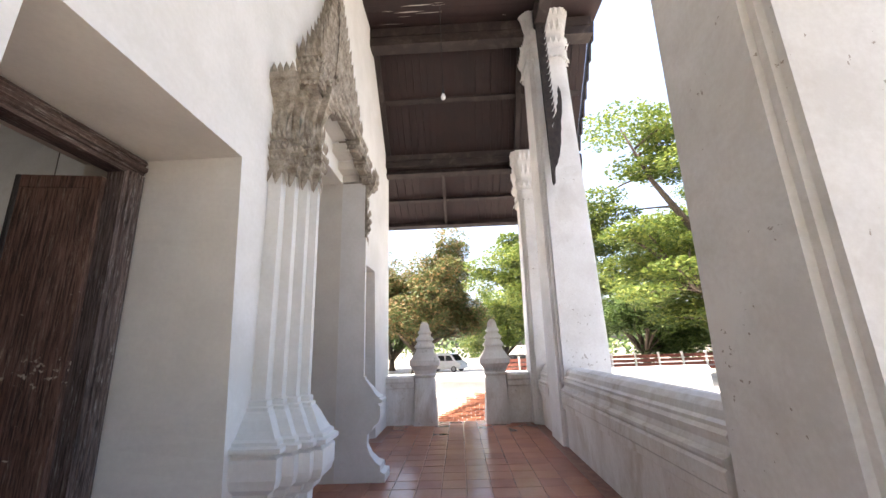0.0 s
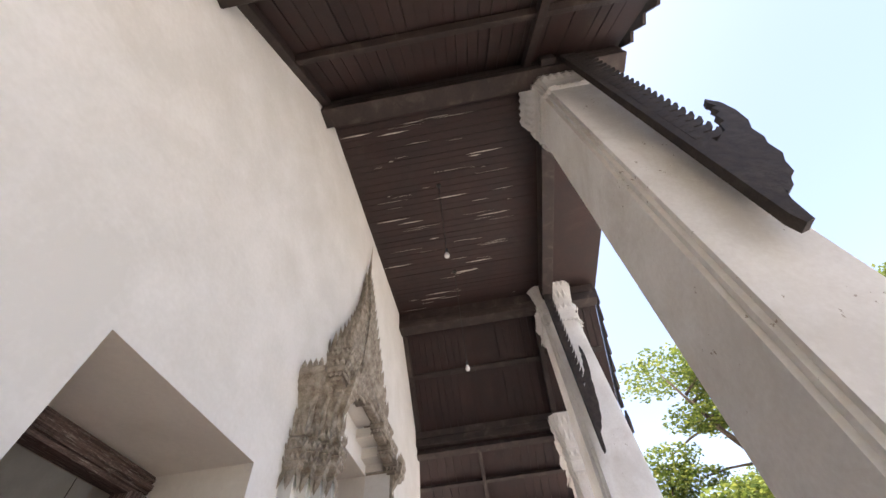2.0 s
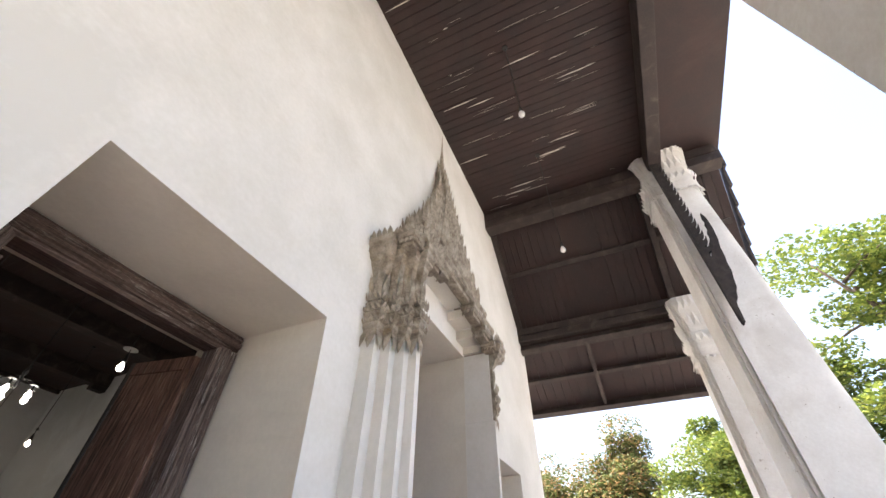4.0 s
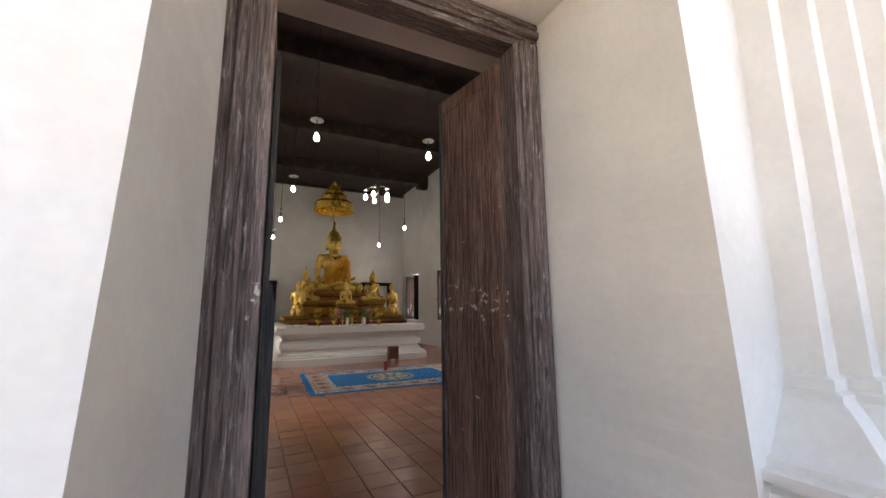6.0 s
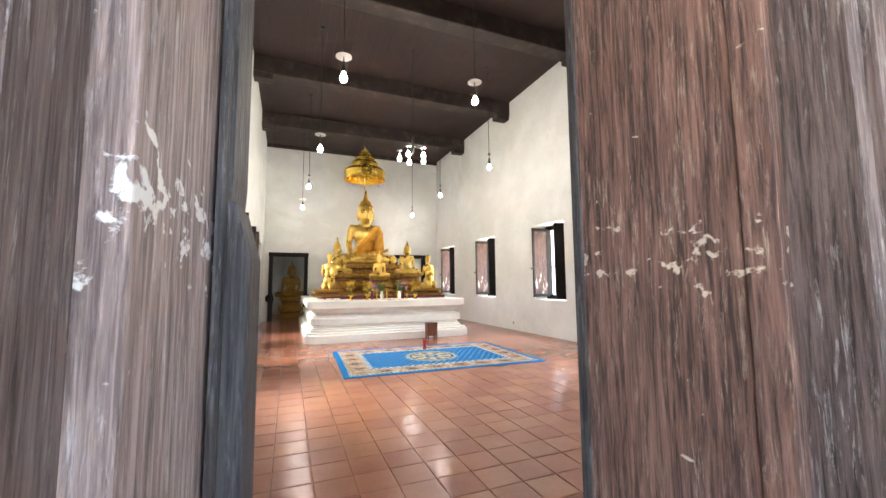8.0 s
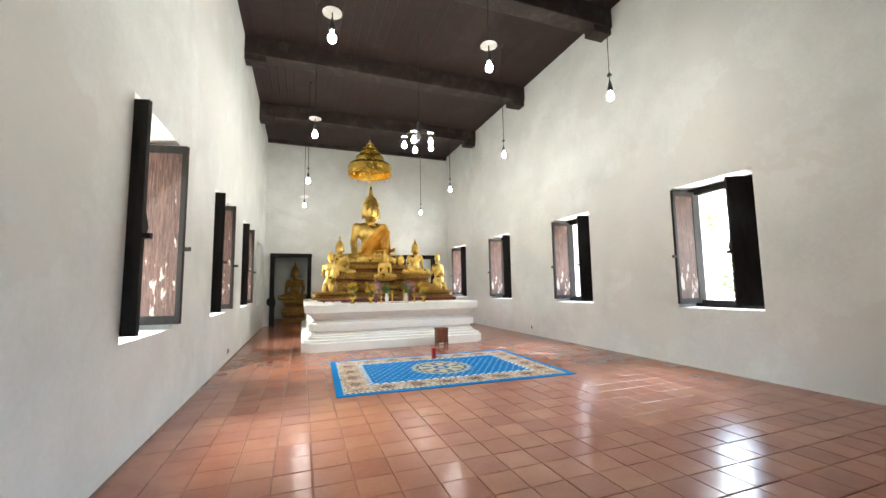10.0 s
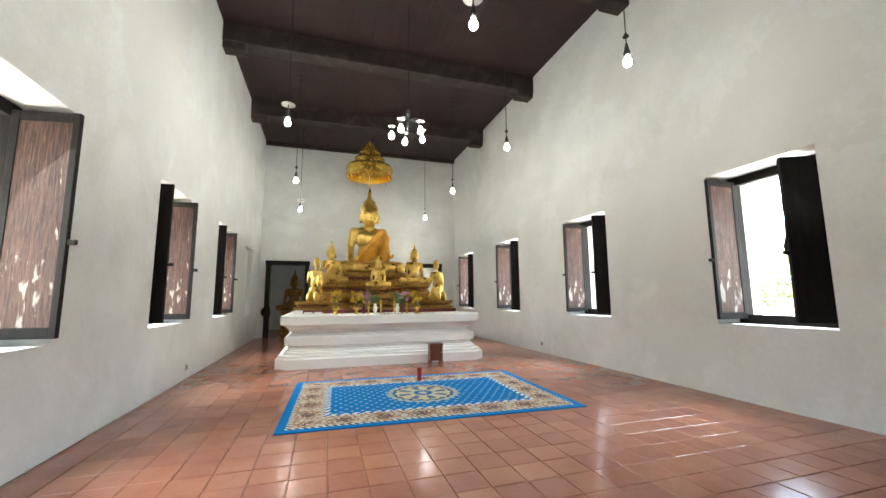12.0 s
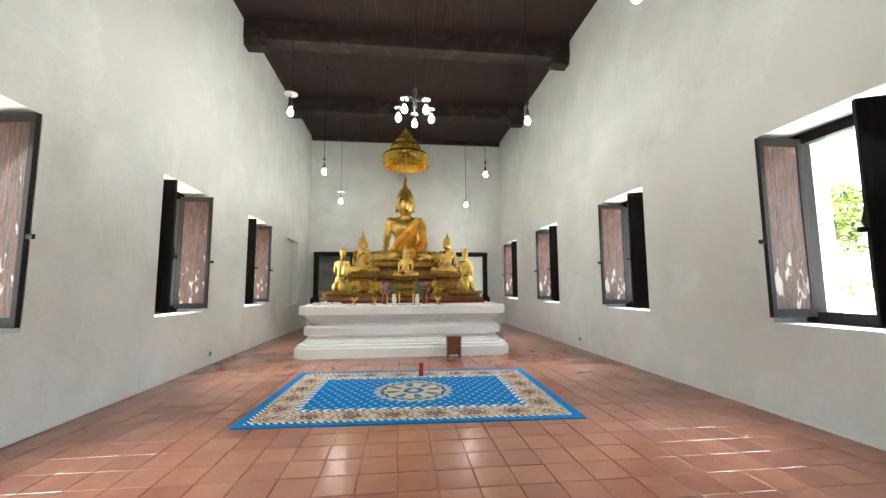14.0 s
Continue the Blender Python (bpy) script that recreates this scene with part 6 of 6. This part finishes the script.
def tree(x, y, height, trunk_r, crown, n_leaf, leaf, mat, seed, label, lean=(0, 0), fork=0.35, flat=0.55, limbs=9, low=0.45):
    """Tapered trunk, forking limbs and a crown of many small leaves gathered in loose clumps."""
    rnd = random.Random(seed)
    root = thing("tree", Matrix.Translation((x, y, GZ)), label, "tree", "trees")
    bm = bmesh.new()
    fz = height * fork
    tube(bm, [(0, 0, -0.1), (lean[0] * 0.15, lean[1] * 0.15, fz * 0.35), (lean[0] * 0.3, lean[1] * 0.3, fz)], [trunk_r * 1.35, trunk_r, trunk_r * 0.8], 10)
    centres = []
    for k in range(limbs):
        a = 2 * math.pi * k / limbs + rnd.uniform(-0.3, 0.3)
        reach = crown * rnd.uniform(0.45, 0.95)
        zt = height * rnd.uniform(low, 0.97)
        p0 = Vector((lean[0] * 0.3, lean[1] * 0.3, fz * rnd.uniform(0.75, 1.0)))
        p3 = Vector((lean[0] + reach * math.cos(a), lean[1] + reach * math.sin(a), zt))
        p1 = p0.lerp(p3, 0.35) + Vector((rnd.uniform(-0.5, 0.5), rnd.uniform(-0.5, 0.5), (zt - fz) * 0.16))
        p2 = p0.lerp(p3, 0.7) + Vector((rnd.uniform(-0.5, 0.5), rnd.uniform(-0.5, 0.5), (zt - fz) * 0.05))
        tube(bm, [p0, p1, p2, p3], [trunk_r * 0.55, trunk_r * 0.36, trunk_r * 0.2, trunk_r * 0.06], 7)
        centres += [p3, p2 + Vector((rnd.uniform(-1, 1), rnd.uniform(-1, 1), 0.6))]
        for _ in range(5):
            b = p1.lerp(p3, rnd.uniform(0.2, 0.9))
            e = b + Vector((rnd.gauss(0, 1), rnd.gauss(0, 1), rnd.uniform(-0.1, 0.8))).normalized() * crown * rnd.uniform(0.2, 0.42)
            tube(bm, [b, b.lerp(e, 0.5) + Vector((0, 0, 0.15)), e], [trunk_r * 0.14, trunk_r * 0.09, trunk_r * 0.03], 5)
            centres.append(e)
    part("trunk", bm, M_BARK, root, "rough grey-brown trunk and limbs", True)
    quads, faces = [], []
    per = n_leaf // len(centres)
    for c in centres:
        rad = crown * rnd.uniform(0.15, 0.30)
        for _ in range(per):
            d = Vector((rnd.gauss(0, 1), rnd.gauss(0, 1), rnd.gauss(0, 1))).normalized() * rad * rnd.uniform(0.25, 1.0) ** 0.5
            d.z *= flat
            p = c + d
            up = Vector((rnd.gauss(0, 0.5), rnd.gauss(0, 0.5), 1)).normalized()
            t = up.orthogonal().normalized()
            t = Matrix.Rotation(rnd.uniform(0, 6.28), 3, up) @ t
            w = up.cross(t)
            l = leaf * rnd.uniform(0.7, 1.4)
            i = len(quads)
            quads += [p - t * l * 0.5, p + w * l * 0.32, p + t * l * 0.5, p - w * l * 0.32]
            faces.append((i, i + 1, i + 2, i + 3))
    me = bpy.data.meshes.new("crown")
    me.from_pydata([tuple(q) for q in quads], [], faces)
    me.materials.append(mat)
    ob = new("crown", me)
    ob.parent = root
    return root


tree(25.0, -19.0, 17.5, 0.75, 10.5, 120000, 0.25, M_LEAVES, 1, "broad rain tree with yellow-green foliage and long limbs", (0, 0), 0.22, 0.30, 20, 0.22)
# unseen trees, added to block skylight from -x and darken the -x faces
for ty, th, sd in ((-4.0, 12.5, 41), (4.5, 13.5, 42), (13.0, 12.0, 43)):
    tree(-10.5, ty, th, 0.40, 4.6, 15000, 0.40, M_LEAVES_DARK, sd, "unseen dense green tree added to cut light from the porch end", (0, 0), 0.12, 0.9, 13, 0.2)
tree(31.0, -7.2, 14.0, 0.40, 6.6, 55000, 0.24, M_LEAVES, 2, "yellow-green rain tree bough beside the porch", (0, 0), 0.30, 0.5, 12, 0.4)
tree(40.0, 4.6, 14.5, 0.60, 7.2, 95000, 0.26, M_LEAVES_RED, 3, "large tree with reddish-green foliage behind the wall", (0, 0), 0.2, 0.85, 16, 0.32)
tree(42.0, 13.5, 11.0, 0.35, 5.0, 14000, 0.20, M_LEAVES_DRY, 4, "thin dry tree with sparse pale foliage", (0, 0), 0.25, 0.9, 12, 0.3)
tree(50.0, 9.0, 10.0, 0.4, 6.5, 40000, 0.30, M_LEAVES_DARK, 5, "dark green tree behind the parked cars", (0, 0), 0.15, 0.9, 12, 0.25)
tree(54.0, -6.0, 10.5, 0.4, 6.5, 40000, 0.30, M_LEAVES, 6, "green tree in the distance", (0, 0), 0.15, 0.9, 12, 0.25)
tree(43.0, -20.0, 10.5, 0.4, 7.0, 50000, 0.30, M_LEAVES_DARK, 7, "dense green tree behind the red fence", (0, 0), 0.12, 0.9, 13, 0.2)
tree(40.0, -30.0, 11.0, 0.4, 7.5, 50000, 0.30, M_LEAVES_DARK, 8, "dense green tree behind the red fence", (0, 0), 0.12, 0.9, 13, 0.2)
tree(31.0, 17.5, 8.0, 0.25, 3.6, 12000, 0.26, M_LEAVES, 9, "green garden tree outside the windows", (0, 0), 0.3, 0.8, 8)
tree(30.0, 27.0, 8.5, 0.25, 3.8, 12000, 0.26, M_LEAVES, 10, "green garden tree outside the windows", (0, 0), 0.3, 0.8, 8)

# far belt of trees that closes the view
rnd = random.Random(31)
quads, faces = [], []
for k in range(150):
    a = radians(-180 + 360 * k / 150)
    R = 95 + rnd.uniform(-8, 8)
    c = Vector((R * math.cos(a), R * math.sin(a), GZ + rnd.uniform(2.0, 5.5)))
    for _ in range(150):
        d = Vector((rnd.gauss(0, 1), rnd.gauss(0, 1), rnd.gauss(0, 1))).normalized() * rnd.uniform(0.5, 1) * 4.2
        p = c + Vector((d.x, d.y, d.z * 0.9))
        t = Vector((rnd.gauss(0, 1), rnd.gauss(0, 1), rnd.gauss(0, 1))).normalized()
        w = t.orthogonal().normalized()
        i = len(quads)
        quads += [p - t * 0.5, p + w * 0.4, p + t * 0.5, p - w * 0.4]
        faces.append((i, i + 1, i + 2, i + 3))
me = bpy.data.meshes.new("far_trees")
me.from_pydata([tuple(q) for q in quads], [], faces)
me.materials.append(M_LEAVES_DARK)
tagged(new("far_trees", me), "belt of distant green trees round the grounds", "trees", kind="stuff")

# white boundary wall beyond the gate, with vent holes
bm = wall_mesh("y", -9, 14, 14.0, 14.45, GZ, 0.42, [(-0.95 + 1.02 * k, -0.55 + 1.02 * k, -0.20, 0.02) for k in range(-6, 12)])
bw = finish("boundary_wall", bm, M_PLASTER)
tagged(bw, "low whitewashed boundary wall with small vent openings", "wall", kind="structure")
bm = bmesh.new()
prism(bm, [(13.86, 0.42), (14.59, 0.42), (14.59, 0.52), (14.50, 0.58), (14.35, 0.70), (14.10, 0.70), (13.95, 0.58), (13.86, 0.52)], 23, Matrix(((1, 0, 0, 0), (0, 0, 1, -9), (0, 1, 0, 0), (0, 0, 0, 1))))
tagged(finish("wall_coping", bm, M_PLASTER), "rounded white coping of the boundary wall", "coping", kind="structure")


def side_glass(bm, pts, x, t):
    prism(bm, pts, t, Matrix(((1, 0, 0, 0), (0, 0, 1, x), (0, 1, 0, 0), (0, 0, 0, 1))))


M_CARPAINT = material("white_car_paint", (0.76, 0.77, 0.78), (0.82, 0.83, 0.84), scale=2, rough=0.25, bump=0, coat=0.6)
M_CARDARK = material("dark_car_paint", (0.03, 0.03, 0.035), (0.05, 0.05, 0.055), scale=2, rough=0.25, bump=0, coat=0.6)
M_CARGLASS = plain_glass("dark_car_glass", (0.015, 0.018, 0.022))
M_TYRE = material("tyre_rubber", (0.02, 0.02, 0.02), (0.035, 0.035, 0.035), rough=0.8)
M_LAMPRED = material("red_lamp_lens", (0.30, 0.01, 0.01), (0.4, 0.02, 0.02), rough=0.2, bump=0)


def van(x, y, rz, length, height, paint, label):
    """Minibus: shaped body, glasshouse panes, wheels and lamps."""
    root = thing("van", Matrix.Translation((x, y, GZ)) @ Matrix.Rotation(radians(rz), 4, "Z"), label, "car", "parked cars")
    L, w = length, 0.92
    bm = bmesh.new()
    outline = [(0, 0.35), (L, 0.35), (L + 0.05, 0.8), (L - 0.02, height * 0.6), (L - 0.12, height * 0.93), (L - 0.35, height), (1.55, height), (1.2, height * 0.96), (0.62, height * 0.6), (0.12, height * 0.50), (-0.05, 0.75)]
    prism(bm, outline, 2 * w, Matrix(((1, 0, 0, 0), (0, 0, 1, -w), (0, 1, 0, 0), (0, 0, 0, 1))))
    bmesh.ops.bevel(bm, geom=list(bm.edges), offset=0.06, segments=2, affect="EDGES")
    part("body", bm, paint, root, smooth=False)
    for s in (-1, 1):
        y0 = w - 0.01 if s > 0 else -w - 0.012
        cuts = [1.0, 1.9, 2.9, 3.9, L - 0.25]
        for a, b in zip(cuts, cuts[1:]):
            bm = bmesh.new()
            lo, hi = height * 0.60, height * 0.88
            side_glass(bm, [(a + 0.05 - (0.18 if a == 1.0 else 0), lo), (b - 0.04, lo), (b - 0.06, hi), (a + 0.10 + (0.14 if a == 1.0 else 0), hi)], y0, 0.022)
            part("side_window", bm, M_CARGLASS, root)
        for xw in (0.85, L - 0.95):
            bm = bmesh.new()
            lathe(bm, [(0, -0.11), (0.19, -0.11), (0.30, -0.10), (0.34, -0.05), (0.34, 0.05), (0.30, 0.10), (0.19, 0.11), (0, 0.11)], 20)
            bmesh.ops.transform(bm, matrix=Matrix.Translation((xw, s * (w - 0.08), 0.34)) @ Matrix.Rotation(radians(90), 4, "X"), verts=bm.verts)
            wheel = part("wheel", bm, M_TYRE, root)
            bm = bmesh.new()
            lathe(bm, [(0, -0.02), (0.20, -0.02), (0.21, 0.0), (0.16, 0.015), (0, 0.02)], 16)
            bmesh.ops.transform(bm, matrix=Matrix.Translation((xw, s * (w + 0.035), 0.34)) @ Matrix.Rotation(radians(90), 4, "X"), verts=bm.verts)
            part("rim", bm, M_METAL, wheel)
    bm = new_box(L - 0.02, L + 0.03, -0.78, 0.78, height * 0.60, height * 0.88, 0.02)
    part("rear_window", bm, M_CARGLASS, root)
    bm = bmesh.new()
    prism(bm, [(0.60, height * 0.60), (1.16, height * 0.945), (1.19, height * 0.935), (0.64, height * 0.585)], 1.56, Matrix(((1, 0, 0, -0.03), (0, 0, 1, -0.78), (0, 1, 0, 0), (0, 0, 0, 1))))
    part("windscreen", bm, M_CARGLASS, root)
    for s in (-1, 1):
        part("tail_lamp", new_box(L - 0.01, L + 0.06, s * 0.80 - 0.06, s * 0.80 + 0.06, 0.85, 1.25, 0.01), M_LAMPRED, root)
        part("headlamp", new_box(-0.06, 0.10, s * 0.72 - 0.14, s * 0.72 + 0.14, 0.75, 0.95, 0.02), M_METAL, root)
    part("bumper", new_box(L, L + 0.10, -0.88, 0.88, 0.35, 0.62, 0.03), paint, root)
    return root


van(44.0, -0.2, 62, 4.9, 2.05, M_CARPAINT, "white minibus parked beyond the boundary wall")
van(33.0, 8.2, 118, 5.0, 2.1, M_CARPAINT, "white minibus parked in front of a coach")
van(38.0, 11.6, 100, 9.5, 3.2, M_CARPAINT, "large white coach with dark windows")
van(50.0, -9.5, 80, 4.4, 1.5, M_CARDARK, "dark parked car in the distance")

# red fence at the far edge of the lawn
root = thing("fence", label="low red-brown fence of rails and posts", category="fence", kind="structure")
M_FENCE = material("red_fence_paint", (0.16, 0.045, 0.03), (0.24, 0.08, 0.05), scale=3, rough=0.7)
for k in range(22):
    part("post", new_box(33.9, 34.1, -45 + k * 2.0, -44.85 + k * 2.0, GZ, GZ + 1.75, 0.0), M_OLDPLASTER, root)
for z in (0.25, 0.6, 0.95, 1.3):
    part("rail", new_box(33.96, 34.04, -45, -2.9, GZ + z, GZ + z + 0.26, 0.0), M_FENCE, root)

# fill lamp added in the chamber's unseen side opening to brighten the chamber
ld = bpy.data.lights.new("chamber_fill", "AREA")
ld.shape, ld.size, ld.size_y, ld.energy = "RECTANGLE", 0.95, 1.3, 0.5
lo = new("chamber_fill", ld)
lo.matrix_world = look((XR + THICK + 0.15, YB + 2.4, 1.9), (3.3, YB + 2.4, 1.8))

# area lamps that stand in for the sky's light in the window openings
for name, xw, out, centres in (("right", XR, 1, RIGHT_WINDOWS), ("left", XL, -1, LEFT_WINDOWS)):
    for yc in centres:
        ld = bpy.data.lights.new("window_skylight", "AREA")
        ld.shape, ld.size, ld.size_y, ld.energy, ld.color = "RECTANGLE", 1.14, 2.0, WINDOW_POWER, (0.96, 0.98, 1.0)
        lo = new("window_skylight", ld)
        ld.spread = radians(82)
        lo.matrix_world = look((xw + out * 0.62, yc, (WIN_Z0 + WIN_Z1) / 2), (xw - out * 1.7, yc - 0.1, 0.0))


# ---------------------------------------------------------------- floor tiles and bricks
P = 0.311


def tile_shape(bm, cx, cy, rnd, half=P / 2 - 0.0022):
    z = rnd.uniform(-0.0015, 0.0015)
    tx, ty = rnd.uniform(-0.006, 0.006), rnd.uniform(-0.006, 0.006)
    b = 0.006
    lo = [bm.verts.new((cx + sx * half, cy + sy * half, -0.012)) for sx, sy in ((-1, -1), (1, -1), (1, 1), (-1, 1))]
    up = [bm.verts.new((cx + sx * half, cy + sy * half, -0.004 + z)) for sx, sy in ((-1, -1), (1, -1), (1, 1), (-1, 1))]
    top = [bm.verts.new((cx + sx * (half - b), cy + sy * (half - b), z + tx * sx * half + ty * sy * half)) for sx, sy in ((-1, -1), (1, -1), (1, 1), (-1, 1))]
    for k in range(4):
        j = (k + 1) % 4
        bm.faces.new((lo[k], lo[j], up[j], up[k]))
        bm.faces.new((up[k], up[j], top[j], top[k]))
    bm.faces.new(top)


rnd = random.Random(5)
shapes = []
for k in range(8):
    bm = bmesh.new()
    tile_shape(bm, 0, 0, rnd)
    me = bpy.data.meshes.new("tile")
    bm.to_mesh(me)
    bm.free()
    me.materials.append(M_TILE)
    shapes.append(me)
floor_ob, porch_ob = bpy.data.objects["floor"], bpy.data.objects["floor_porch"]
near, far = [], bmesh.new()
X0, Y0 = XL - THICK, 3.0
nx, ny = int((XR - XL + 2 * THICK) / P), int((YB + 4.3 - Y0) / P)
for i in range(nx):
    for j in range(ny):
        cx, cy = 2.667 + P * (i - 14) + P / 2, 8.23 + P * (j - 17) + P / 2
        if cy < YF1 and not (DOOR1[0] < cx < DOOR1[1] or DOOR3[0] < cx < DOOR3[1]):
            continue
        if cx > XR + 0.1 or cx < XL - 0.1:
            continue
        if 0.4 < cx < 5.6 and 3.6 < cy < 8.9 and len(near) < 290:
            near.append((cx, cy))
        else:
            tile_shape(far, cx, cy, rnd)
for cx, cy in near:
    ob = new("tile", rnd.choice(shapes))
    ob.parent = floor_ob
    ob.matrix_basis = Matrix.Translation((cx, cy, 0)) @ Matrix.Rotation(radians(90 * rnd.randint(0, 3)), 4, "Z")
part("tile_field", far, M_TILE_FAR, floor_ob)["kind"] = "stuff"
far = bmesh.new()
count = 0
for i in range(33):
    for j in range(16):
        cx, cy = -1.72 + P * i, 2.85 - P * j
        if cy > YF0 - 0.1 and not any(a + 0.05 < cx < b - 0.05 for a, b in (DOOR1, DOOR2, DOOR3)):
            continue
        if cy < -1.5:
            continue
        if 2.2 < cx < 8.4 and cy < YF0 - 0.1 and count < 240:
            ob = new("tile", rnd.choice(shapes))
            ob.parent = porch_ob
            ob.matrix_basis = Matrix.Translation((cx, cy, 0)) @ Matrix.Rotation(radians(90 * rnd.randint(0, 3)), 4, "Z")
            count += 1
        else:
            tile_shape(far, cx, cy, rnd)
part("tile_field", far, M_TILE_FAR, porch_ob)["kind"] = "stuff"

# worn brick steps below the gate
steps = thing("brick_steps", label="worn red brick steps going down outside the gate", category="steps", kind="structure")
brick_shapes = []
for k in range(5):
    bm = new_box(-0.135, 0.135, -0.062, 0.062, -0.028, 0.028, 0.0)
    for v in bm.verts:
        v.co += Vector((rnd.uniform(-0.008, 0.008), rnd.uniform(-0.006, 0.006), rnd.uniform(-0.004, 0.004)))
    me = bpy.data.meshes.new("brick")
    bm.to_mesh(me)
    bm.free()
    me.materials.append(M_BRICK)
    brick_shapes.append(me)
part("core", new_box(11.7, 13.6, -3.2, 2.2, GZ, GZ + 0.06), M_GROUND, steps)
count = 0
for c in range(20):
    z = GZ + 0.09 + 0.062 * c
    y_hi = 0.93 - (z + 0.56) * 2.0
    y = -2.2
    while y < y_hi and count < 296:
        for xx in ((12.2, 12.48) if y > y_hi - 0.6 else (12.2,)):
            ob = new("brick", rnd.choice(brick_shapes))
            ob.parent = steps
            ob.matrix_basis = Matrix.Translation((xx + rnd.uniform(-0.02, 0.02), y + (0.14 if c % 2 else 0), z)) @ Matrix.Rotation(radians(90 + rnd.uniform(-3, 3)), 4, "Z")
            count += 1
        y += 0.285
